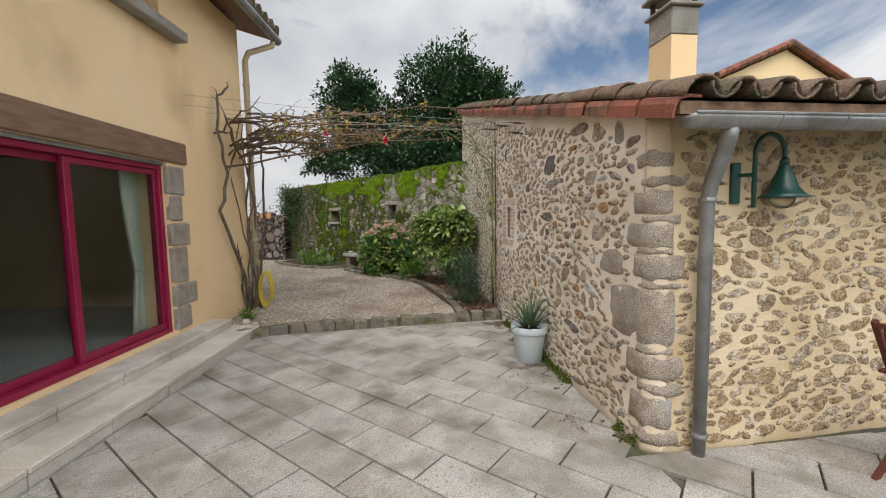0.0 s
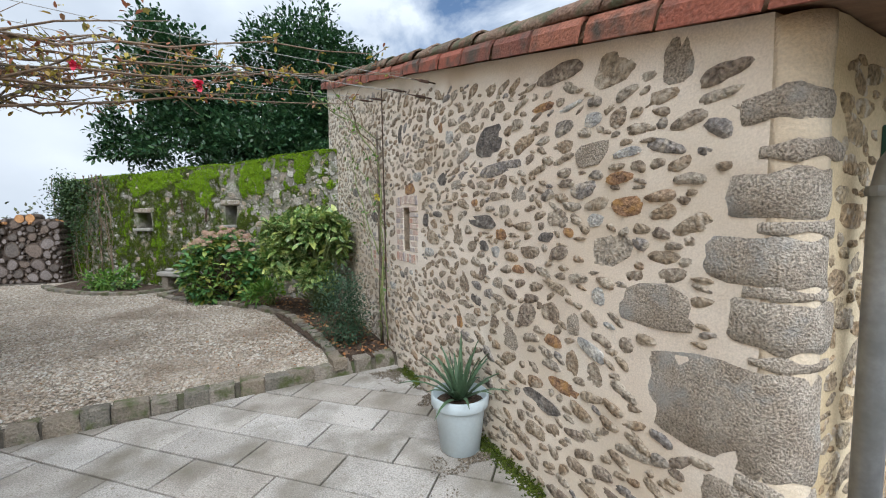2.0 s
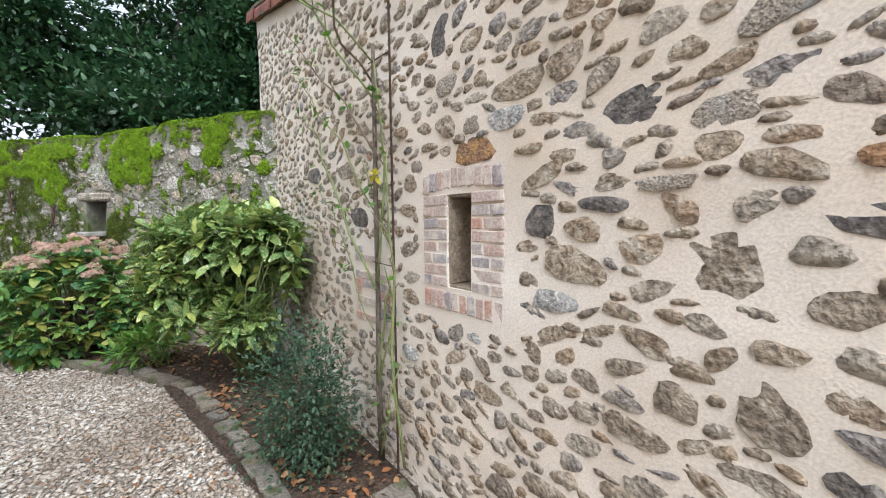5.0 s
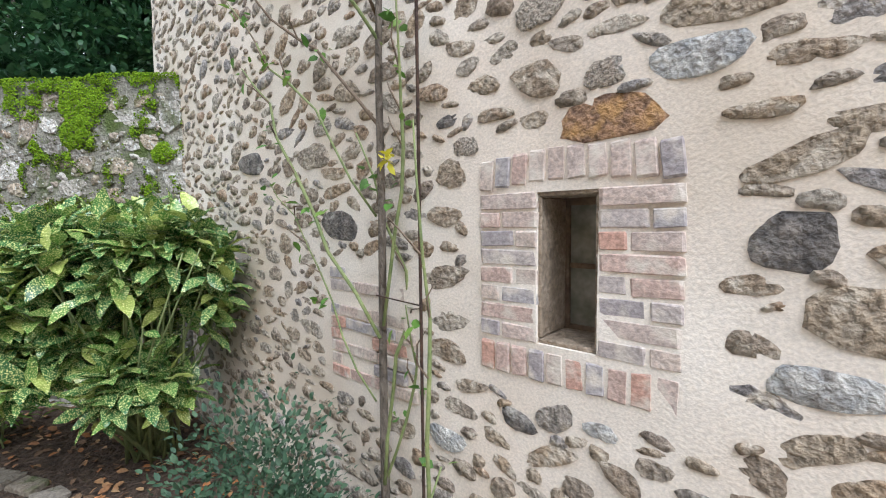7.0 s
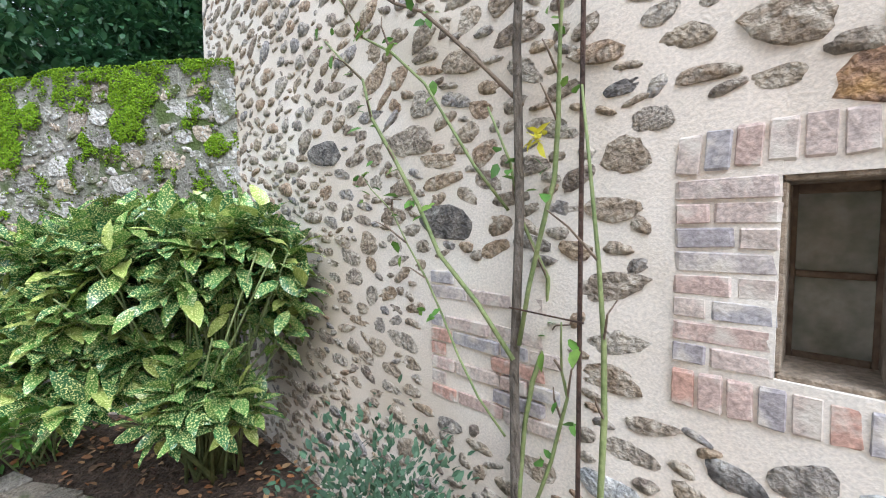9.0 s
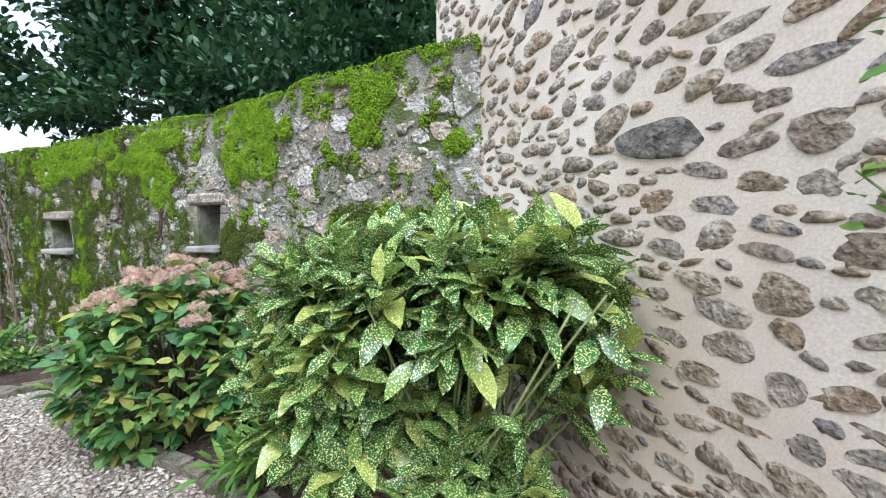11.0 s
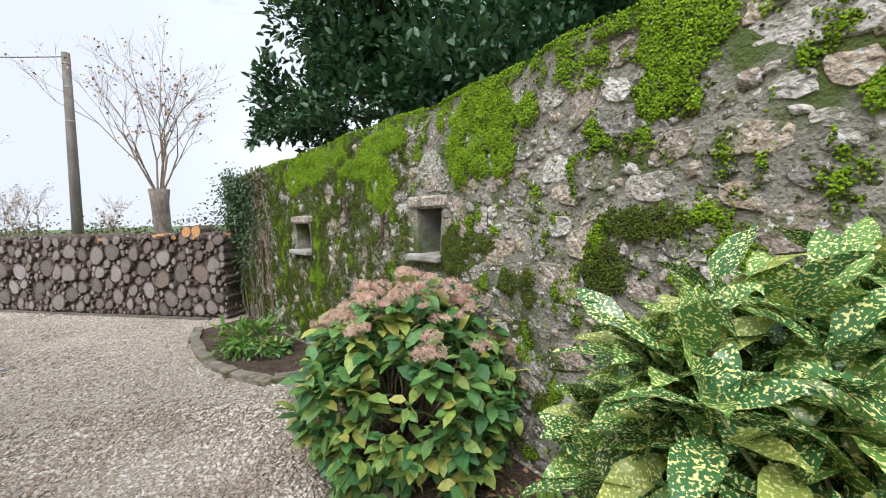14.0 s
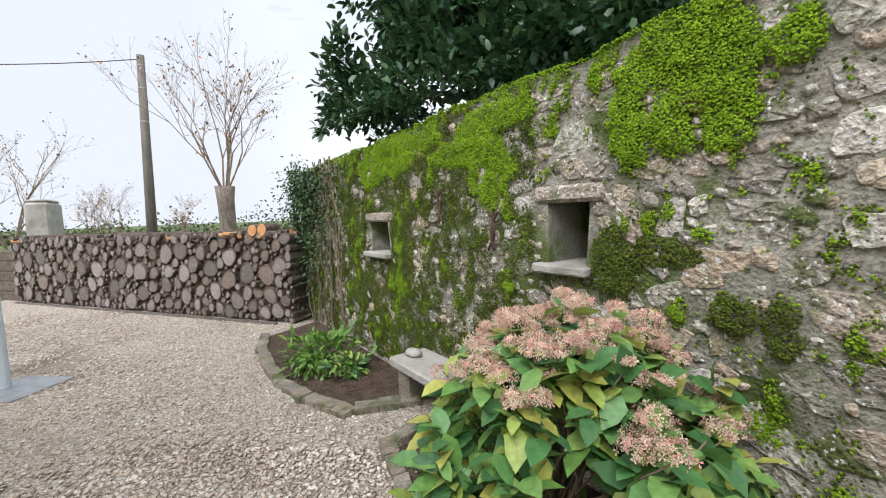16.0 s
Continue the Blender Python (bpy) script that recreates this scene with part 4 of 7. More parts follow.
stone_row("bed_edging", "mossy flat stones edging the planting bed", EDGE_A, ((0.13, 0.22), (0.09, 0.14), (0.08, 0.11)), lambda: rng.uniform(0.17, 0.23), lambda x, y: ground_z(x, y) + 0.012)
stone_row("bed_edging_far", "small grey stones edging the far bed", EDGE_B, ((0.15, 0.23), (0.11, 0.14), (0.08, 0.1)), lambda: 0.19, lambda x, y: ground_z(x, y) + 0.018)
stone_row("patio_kerb", "mossy rough stone kerb between patio and gravel", [(-2.02, 5.20), (-1.75, 5.36), (-1.3, kerb_y(-1.3)), (0, kerb_y(0)), (1.45, kerb_y(1.45))],
          ((0.16, 0.24), (0.10, 0.16), (0.15, 0.21)), lambda: rng.uniform(0.18, 0.24), lambda x, y: 0.035)


# ---- pot ----
def hose():
    h = thing("garden_hose", "coiled yellow garden hose hanging at the rose trunk", "hose")
    m_hose = mat("yellow hose", (0.55, 0.42, 0.03), (0.60, 0.48, 0.05), 5, 0.5, 0.05, 60, fine=0.05)
    for k in range(4):
        pts = [(-2.12 + 0.09 * math.cos(a) + 0.008 * k, 6.42 + 0.02 * k, 0.42 + 0.27 * math.sin(a) + 0.012 * k) for a in (2 * math.pi * i / 18 for i in range(19))]
        part("coil", tube(pts, 0.010, 6, caps=False), m_hose, h, "", True)


hose()


def plant_pot():
    p = thing("plant_pot", "pale blue-grey plastic pot with a spiky yucca", "plant pot")
    p.matrix_basis = Matrix.Translation((1.31, 3.86, 0.0)) @ Matrix.Scale(1.12, 4)
    body = lathe([(0.0, 0.012), (0.105, 0.012), (0.112, 0.0), (0.118, 0.005), (0.15, 0.27), (0.152, 0.275), (0.168, 0.278), (0.172, 0.285), (0.172, 0.34), (0.166, 0.345), (0.155, 0.342), (0.148, 0.28), (0.0, 0.28)], 32)
    part("pot", body, M_POT, p, "", True)
    part("compost", lathe([(0.149, 0.285), (0.09, 0.30), (0.0, 0.305)], 16), M_SOIL, p)
    for k in range(34):
        a, tilt = k * 2.4, 0.15 + 0.95 * (k / 34) + rng.normal(0, 0.06)
        L, w = rng.uniform(0.26, 0.40), 0.016
        bm = bmesh.new()
        rows = []
        for i in range(6):
            t = i / 5
            bend = tilt + 0.35 * t * t * tilt
            r, z = L * t * math.sin(bend), 0.30 + L * t * math.cos(bend)
            ww = w * (1 - t ** 2.2) + 0.001
            c = Vector((math.cos(a) * (r + 0.015), math.sin(a) * (r + 0.015), z))
            sd = Vector((-math.sin(a), math.cos(a), 0))
            rows.append([bm.verts.new(c + sd * ww), bm.verts.new(c + Vector((-math.cos(a), -math.sin(a), 0)) * -0.004 - Vector((0, 0, 0.004))), bm.verts.new(c - sd * ww)])
        for x, y in zip(rows, rows[1:]):
            bm.faces.new((x[0], x[1], y[1], y[0]))
            bm.faces.new((x[1], x[2], y[2], y[1]))
        part("leaf", bm, M_YUCCA, p, "", True)


plant_pot()


def white_pebbles():
    for k in range(11):
        bm = lathe([(0.0, -0.5), (0.35, -0.42), (0.5, 0.0), (0.36, 0.4), (0.0, 0.5)], 9)
        for v in bm.verts:
            v.co += v.co.normalized() * relief(v.co * 0.6 + up * k, 0.12)
        o = part("pebble", bm, M_STEP, None, "", True)
        tagged(o, "large pale pebble at the foot of the house wall", "pebble", "house corner pebbles")
        s = rng.uniform(0.05, 0.12)
        o.matrix_basis = Matrix.Translation((-2.28 + 0.4 * rng.random(), 5.25 + 0.55 * rng.random(), 0.125)) @ Matrix.Rotation(rng.uniform(0, 6), 4, "Z") @ Matrix.Diagonal((s * 1.4, s, s * 0.6, 1))


white_pebbles()

# ---- garden chair ----
def garden_chair():
    c = thing("garden_chair", "red-brown slatted wooden folding chair by the wall", "chair")
    c.matrix_basis = Matrix.Translation((2.92, 1.55, -0.03)) @ Matrix.Rotation(radians(-78), 4, "Z")
    for x in (-0.24, 0.24):
        part("leg", tube([(x, 0.28, 0.0), (x, -0.32, 0.95)], 0.020, 4), M_WOOD, c)
        part("leg", tube([(x * 0.88, -0.30, 0.0), (x * 0.88, 0.26, 0.46)], 0.018, 4), M_WOOD, c)
        part("armrest", box(x - 0.025, x + 0.025, -0.2, 0.26, 0.63, 0.65, 0.005), M_WOOD, c)
        part("arm_post", tube([(x, 0.2, 0.2), (x, 0.24, 0.63)], 0.015, 4), M_WOOD, c)
    for k in range(7):
        part("seat_slat", box(-0.23, 0.23, -0.18 + 0.065 * k, -0.13 + 0.065 * k, 0.43, 0.45, 0.004), M_WOOD, c)
    for k in range(6):
        x = -0.19 + 0.076 * k
        part("back_slat", tube([(x, -0.16, 0.52), (x, -0.325, 0.93)], 0.014, 4), M_WOOD, c)
    part("back_rail", tube([(-0.24, -0.32, 0.93), (0.24, -0.32, 0.93)], 0.018, 4), M_WOOD, c)


garden_chair()


# ---- stone bench ----
def stone_bench():
    b = thing("stone_bench", "rough grey stone bench on block legs against the old wall", "bench")
    ang = math.atan2(MOSS_D.y, MOSS_D.x)
    b.matrix_basis = Matrix.Translation(on_moss(3.45, 0.22, 0.13)) @ Matrix.Rotation(ang, 4, "Z")
    top = box(-0.55, 0.55, -0.2, 0.19, 0.33, 0.41, 0.015)
    for v in top.verts:
        v.co += Vector((relief(v.co, 0.012), relief(v.co + up, 0.012), 0))
    part("seat", top, M_CONCRETE, b)
    for x in (-0.38, 0.38):
        part("leg", box(x - 0.09, x + 0.09, -0.14, 0.15, -0.03, 0.329, 0.02), M_KERB, b)
    s = bmesh.new()
    lathe([(0.0, 0.0), (0.05, 0.0), (0.07, 0.02), (0.055, 0.05), (0.02, 0.06), (0.0, 0.06)], 9, s)
    for v in s.verts:
        v.co.x *= 1.5
        v.co += Vector((relief(v.co * 4, 0.01), 0, 0))
    st = part("stone", s, M_CONCRETE, None, "", True)
    tagged(st, "pale rough stone lying on the bench", "stone")
    st.matrix_basis = b.matrix_basis @ Matrix.Translation((0.42, 0.0, 0.412))


stone_bench()


# ---- sills and irons on the old wall ----
def niche_fittings():
    ang = math.atan2(MOSS_D.y, MOSS_D.x)
    for n0, n1, z0, z1 in NICHES:
        at = Matrix.Translation(on_moss((n0 + n1) / 2, 0, 0)) @ Matrix.Rotation(ang, 4, "Z")
        w = (n1 - n0) / 2
        sill = box(-w - 0.04, w + 0.09, -0.34, 0.09, z0 - 0.055, z0 + 0.004, 0.012)
        for v in sill.verts:
            v.co += Vector((relief(v.co + up * n0, 0.012), relief(v.co * 1.3, 0.012), 0))
        # local +y is away from or towards the yard by the wall's heading
        o = part("window_sill", sill, M_CONCRETE)
        tagged(o, "worn pale stone sill under a wall niche", "sill", "niche sills")
        o.matrix_basis = at @ (Matrix.Identity(4) if (Matrix.Rotation(ang, 4, "Z") @ Vector((0, 1, 0))).dot(MOSS_N) > 0 else Matrix.Scale(-1, 4, (0, 1, 0)))
        back = part("niche_back", box(-w - 0.03, w + 0.03, -0.02, 0.0, z0 - 0.02, z1 + 0.02), M_MORTAR)
        tagged(back, kind="structure")
        back.matrix_basis = Matrix.Translation(on_moss((n0 + n1) / 2, -0.40, 0)) @ Matrix.Rotation(ang, 4, "Z")
        lin = box(-w - 0.12, w + 0.10, -0.12, 0.03, z1 - 0.003, z1 + 0.10, 0.02)
        o = part("niche_lintel", lin, M_WSTONE)
        tagged(o, "grey stone lintel over a wall niche", "lintel", "niche lintels")
        o.matrix_basis = Matrix.Translation(on_moss((n0 + n1) / 2, 0, 0)) @ Matrix.Rotation(ang + (0 if (Matrix.Rotation(ang, 4, "Z") @ Vector((0, 1, 0))).dot(MOSS_N) > 0 else math.pi), 4, "Z")
    for s, z, flip in ((3.63, 1.86, 1), (2.97, 1.66, -1)):
        bm = bmesh.new()
        for sg in (1, -1):
            pts = []
            for k in range(13):
                t = -1 + 2 * k / 12
                pts.append(on_moss(s + flip * sg * (0.045 * t * t - 0.012) + 0.02 * flip * t, 0.045, z + 0.14 * t))
            tube(pts, 0.011, 6, bm)
        tagged(part("wall_anchor", bm, M_RUST, None, "", True), "rusty x-shaped iron wall tie on the old wall", "wall tie", "wall ties")


niche_fittings()


# ---- shrubs ----
def stems(base, tips, r, material, name, parent, seg=5):
    for tip in tips:
        b, t = Vector(base) + Vector((rng.normal(0, 0.05), rng.normal(0, 0.05), 0)), Vector(tip)
        mid = b.lerp(t, 0.5) + Vector((rng.normal(0, 0.05), rng.normal(0, 0.05), 0.06))
        part(name, tube([b, mid, t], [r, r * 0.75, r * 0.4], seg), material, parent, "", True)


def aucuba():
    t = thing("aucuba_bush", "spotted laurel bush with yellow-flecked glossy leaves", "bush")
    base = (1.12, 7.72, 0.15)
    lobes = [((0.95, 7.62, 1.24), (0.50, 0.55, 0.46), 80), ((1.17, 7.22, 1.14), (0.26, 0.34, 0.44), 40), ((0.58, 7.84, 1.16), (0.30, 0.34, 0.46), 58),
             ((0.98, 7.36, 0.66), (0.26, 0.24, 0.26), 20), ((1.00, 7.62, 1.42), (0.44, 0.48, 0.28), 34), ((1.18, 7.25, 1.45), (0.22, 0.30, 0.22), 18), ((0.60, 7.80, 0.85), (0.32, 0.30, 0.32), 34), ((0.95, 7.75, 0.92), (0.40, 0.38, 0.32), 40)]
    rows = [(0.0, 0.012, 0.0), (0.14, 0.085, 0.012), (0.32, 0.165, 0.02), (0.54, 0.175, 0.012), (0.74, 0.125, -0.02), (0.90, 0.055, -0.065), (1.0, 0.004, -0.11)]
    lv, lf = [], []
    for i, (x, w, z) in enumerate(rows):
        wave = 0.016 * (-1) ** i
        lv += [(x, w, z + 0.22 * w + wave), (x, 0.0, z), (x, -w, z + 0.22 * w - wave)]
        if i:
            k = 3 * i
            for c in (0, 1):
                lf += [(k - 3 + c, k - 2 + c, k + 1 + c), (k - 3 + c, k + 1 + c, k + c)]
    tips, P, O = [], [], []
    for c, r, n in lobes:
        d = rng.normal(0, 1, (n, 3))
        d /= np.linalg.norm(d, axis=1, keepdims=True)
        d[:, 2] = np.where(d[:, 2] < -0.2, -d[:, 2], d[:, 2])
        tp = np.array(c) + d * np.array(r) * rng.uniform(0.7, 1.0, (n, 1))
        for q, dd in zip(tp, d):
            m = rng.integers(9, 15)
            ang = np.arange(m) * 2.4 + rng.uniform(0, 6)
            f = np.linspace(0, 1, m)[:, None]
            ax = dd * 0.75 + np.array([0, 0, 0.75])
            ax /= np.linalg.norm(ax)
            u = np.cross(ax, [0.3, 0.9, 0.1])
            u /= np.linalg.norm(u)
            w = np.cross(ax, u)
            side = np.cos(ang)[:, None] * u + np.sin(ang)[:, None] * w
            P.append(q - ax * f * 0.15)
            O.append(side * (0.65 + 0.45 * f) + ax * (0.75 - 0.65 * f) + np.array([0, 0, -0.42]) * f)
        tips += [tuple(q) for q in tp[::4]]
    P, O = np.concatenate(P), np.concatenate(O)
    keep = (P[:, 0] < 1.40) & ((P[:, 0] > 0.40) | (P[:, 1] > 7.55)) & (P[:, 1] + 0.6 * P[:, 0] > 7.80)
    P, O = P[keep], O[keep]
    n = len(P)
    x = O / np.linalg.norm(O, axis=1, keepdims=True) + rng.normal(0, 0.16, (n, 3))
    x /= np.linalg.norm(x, axis=1, keepdims=True)
    y = np.cross(np.array([[0, 0, 1.0]]) + rng.normal(0, 0.3, (n, 3)), x)
    y /= np.linalg.norm(y, axis=1, keepdims=True) + 1e-6
    L = 0.17 * rng.uniform(0.65, 1.15, (n, 1))
    me = mass("leaves", lv, lf, np.stack([x * L, y * L * 1.12, np.cross(x, y) * L], axis=2), P)
    me.polygons.foreach_set("use_smooth", [True] * len(me.polygons))
    obj("leaves", me, M_AUCUBA, t)
    stems(base, tips, 0.009, M_CANE, "stem", t)


aucuba()


def hydrangea():
    t = thing("hydrangea_bush", "hydrangea with faded pink flower heads and green leaves", "bush")
    c, r = np.array((-0.22, 9.60, 0.72)), np.array((0.72, 0.66, 0.68))
    n = 270
    d = rng.normal(0, 1, (n, 3))
    d /= np.linalg.norm(d, axis=1, keepdims=True)
    d[:, 2] = np.where(d[:, 2] < -0.72, -d[:, 2], d[:, 2])
    tp = c + d * r * rng.uniform(0.75, 1.0, (n, 1))
    ok = np.array([(Vector(q) - MOSS_A).dot(MOSS_N) > 0.10 for q in tp])
    tp, d = tp[ok], d[ok]
    P, O = [], []
    for q, dd in zip(tp, d):
        m = rng.integers(9, 14)
        ang = np.arange(m) * 2.4 + rng.uniform(0, 6)
        low = np.linspace(0.02, 0.20, m)
        P.append(q - np.array([0, 0, 1.0]) * low[:, None] * 0.8 - dd * low[:, None] * 0.4)
        O.append(np.stack([np.cos(ang), np.sin(ang), 0.1 + 0 * ang], 1) + dd * 0.4)
    P, O = np.concatenate(P), np.concatenate(O)
    leaves("leaves", P, O, 0.125, M_HYD, t, 0.28, 1.4, 0.55)
    stems((-0.32, 9.72, 0.16), [tuple(q) for q in tp[::3]], 0.008, M_TWIG, "stem", t)
    heads = sorted(range(len(tp)), key=lambda i: -d[i][2] - 0.75 * rng.random())[:95]
    for i in heads:
        m = 110
        v = rng.normal(0, 1, (m, 3))
        v /= np.linalg.norm(v, axis=1, keepdims=True)
        v[:, 2] = np.abs(v[:, 2]) * 0.75
        rr = rng.uniform(0.035, 0.075)
        pl = tp[i] + np.array([0, 0, 0.03]) + v * rr * rng.uniform(0.6, 1.0, (m, 1))
        R = frames_of(v + rng.normal(0, 0.4, (m, 3)), rng.uniform(0, 6, m), np.full((m, 3), 0.0095) * rng.uniform(0.7, 1.3, (m, 1)))
        me = mass("flower_head", [(0, 0, 0), (1, 0.5, 0.3), (0.5, 1, 0.25), (-1, 0.6, 0.3), (-0.6, 1, 0.25), (-1, -0.5, 0.3), (-0.5, -1, 0.3), (1, -0.6, 0.3), (0.6, -1, 0.25)],
                  [(0, 1, 2), (0, 4, 3), (0, 5, 6), (0, 8, 7)], R, pl)
        obj("flower_head", me, M_FLOWER, t)


hydrangea()


def fine_bush(name, label, centre, radii, n, length, material, width, clumps, base, stem_mat=None, droop=0.0):
    t = thing(name, label, "bush")
    P, O = blob_points(n, centre, radii, 0.35, clumps, 0.22)
    ok = (P[:, 2] > ground_z(0, centre[1]) + 0.01) & (P[:, 0] < 1.47)
    leaves("leaves", P[ok], O[ok], length, material, t, droop, width, 0.5)
    tips = P[ok][:: max(1, n // 16)]
    stems(base, [tuple(q) for q in tips], 0.006, stem_mat or M_TWIG, "stem", t)
    return t


fine_bush("box_shrub", "small dense grey-green shrub in the soil bed", (1.06, 6.12, 0.52), (0.27, 0.30, 0.42), 5200, 0.030, M_BOX, 1.2, 90, (1.06, 6.12, 0.14), droop=-0.3)
fine_bush("green_perennial", "low bright green perennial clump in the soil", (0.42, 8.55, 0.34), (0.30, 0.22, 0.20), 330, 0.13, M_LIGHTLEAF, 0.6, 14, (0.42, 8.55, 0.16), M_CANE, -0.2)
fine_bush("leafy_perennial", "low leafy green perennial in the far bed", (-2.35, 11.95, 0.34), (0.42, 0.30, 0.22), 620, 0.11, M_LIGHTLEAF, 0.9, 26, (-2.35, 11.95, 0.16), M_CANE, -0.1)
fine_bush("leafy_perennial", "dark green leafy perennial in the far bed", (-2.05, 11.75, 0.26), (0.20, 0.2, 0.14), 200, 0.11, M_HYD, 1.0, 10, (-2.05, 11.75, 0.16), M_CANE, 0.1)
fine_bush("low_hellebore", "low dark green leaves beside the hydrangea", (0.12, 9.62, 0.30), (0.26, 0.16, 0.12), 150, 0.14, M_HYD, 1.4, 8, (0.12, 9.62, 0.16), M_CANE, 0.2)
fine_bush("small_perennial", "small yellow-green plant at the house corner", (-2.15, 5.75, 0.2), (0.10, 0.09, 0.09), 60, 0.08, M_LIGHTLEAF, 0.9, 6, (-2.15, 5.75, 0.1), M_CANE, 0.0)


def ivy():
    t = thing("ivy", "tangle of ivy climbing the end of the old wall", "climber")
    P, O = [], []
    for s in np.linspace(5.9, 7.75, 16):
        pts = []
        x = s
        for k in range(10):
            z = 0.12 + 2.5 * k / 9
            x += rng.normal(0, 0.07)
            pts.append(on_moss(x, 0.05 + 0.05 * rng.random(), z))
        part("stem", tube(pts, 0.009, 5), M_TWIG, t)
    n = 3600
    s = 7.75 - np.abs(rng.normal(0, 0.75, n))
    z = 2.55 - np.abs(rng.normal(0, 0.75, n)) * 1.1
    out = 0.05 + np.abs(rng.normal(0, 0.10, n)) * np.clip((s - 5.6) / 1.6, 0.2, 1.3)
    base = np.array([on_moss(a, o, 0) for a, o in zip(s, out)])
    base[:, 2] = np.maximum(z, 0.2) + np.where(s > 7, rng.normal(0, 0.12, n), 0)
    nn = np.tile(np.array(MOSS_N), (n, 1)) + rng.normal(0, 0.5, (n, 3))
    leaves("leaves", base, nn, 0.055, M_IVY, t, 0.5, 1.5, 0.5)


ivy()


# ---- climbing roses ----
def wander(a, b, n, amp, sag=0.0):
    a, b = Vector(a), Vector(b)
    out, off = [], Vector()
    for k in range(n + 1):
        t = k / n
        off += Vector((rng.normal(0, amp), rng.normal(0, amp), rng.normal(0, amp)))
        out.append(a.lerp(b, t) + off * math.sin(math.pi * t) + Vector((0, 0, sag * math.sin(math.pi * t))))
    return out


def wall_rose():
    t = thing("climbing_rose", "climbing rose with green canes trained up the stone wall", "climber")
    x = EAST - 0.05
    part("trunk", tube([(x, 5.93, 0.12), (x - 0.02, 5.91, 0.6), (x, 5.93, 1.1), (x - 0.015, 5.90, 1.6), (x, 5.92, 2.1), (x - 0.02, 5.88, 2.5)], [0.019, 0.017, 0.015, 0.014, 0.013, 0.011], 8), M_BARK, t, "grey woody trunk", True)
    canes = [((x - .02, 5.92, 1.15), (x - .12, 6.75, 2.3), 0.011), ((x - .02, 5.90, 1.2), (x - .10, 5.72, 2.35), 0.010), ((x - .03, 5.90, 0.6), (x - .06, 5.98, 1.9), 0.011), ((x - .04, 5.60, 0.25), (x - .05, 5.70, 1.9), 0.011),
             ((x - .04, 5.86, 0.2), (x - .05, 5.60, 0.8), 0.010), ((x, 5.9, 1.9), (x - .2, 6.9, 2.9), 0.009), ((x, 5.9, 2.2), (x - .5, 6.3, 2.9), 0.010), ((x, 5.92, 2.3), (x - .6, 5.6, 2.95), 0.009),
             ((x - .02, 5.95, 0.9), (x - .10, 6.55, 1.75), 0.006), ((x, 5.9, 2.4), (x - .9, 5.7, 2.85), 0.008), ((x, 5.95, 1.6), (x - .15, 6.8, 2.6), 0.007), ((x - .02, 5.92, 0.5), (x - .05, 5.75, 1.3), 0.008)]
    P, O = [], []
    for a, b, r in canes:
        pts = wander(a, b, 8, 0.025, 0.05)
        part("cane", tube(pts, [r * 0.72] * 5 + [r * 0.6, r * 0.5, r * 0.4, r * 0.3], 6), M_CANE if r != 0.009 else M_TWIG, t, "", True)
        for p in pts[3:]:
            if rng.random() < 0.6:
                for _ in range(rng.integers(2, 6)):
                    P.append(np.array(p) + rng.normal(0, 0.03, 3))
                    O.append(rng.normal(0, 1, 3) + np.array([-1, 0, 0.2]))
        for p in pts[4:7]:
            q = p + Vector((rng.normal(-0.03, 0.03), rng.normal(0, 0.06), rng.uniform(0.04, 0.14)))
            part("twig", tube([p, p.lerp(q, 0.5) + Vector((-0.02, 0, 0.02)), q], [0.004, 0.003, 0.002], 4), M_TWIG, t)
    leaves("leaves", np.array(P), np.array(O), 0.05, M_LIGHTLEAF, t, 0.2, 1.3, 0.4)
    yl = np.tile(np.array([[x - 0.06, 5.82, 1.79]]), (14, 1)) + rng.normal(0, 0.012, (14, 3))
    leaves("yellow_leaves", yl, rng.normal(0, 1, (14, 3)), 0.045, mat("yellow leaf", (0.62, 0.55, 0.03), (0.68, 0.62, 0.06), 8, 0.6, 0.1, 40, trans=0.2), t, 0.0, 1.2, 0.3, "yellowed leaves")
    rod = thing("support_rod", "rusty iron plant support rod against the wall", "rod")
    part("rod", tube([(x - .01, 5.72, 0.08), (x - .01, 5.715, 2.9)], 0.0065, 6), M_RUST, rod)
    for z in (1.3, 2.4):
        part("tie", tube([(x - .025, 5.70, z), (x - .025, 5.93, z + 0.01)], 0.003, 4), M_RUST, rod)


wall_rose()


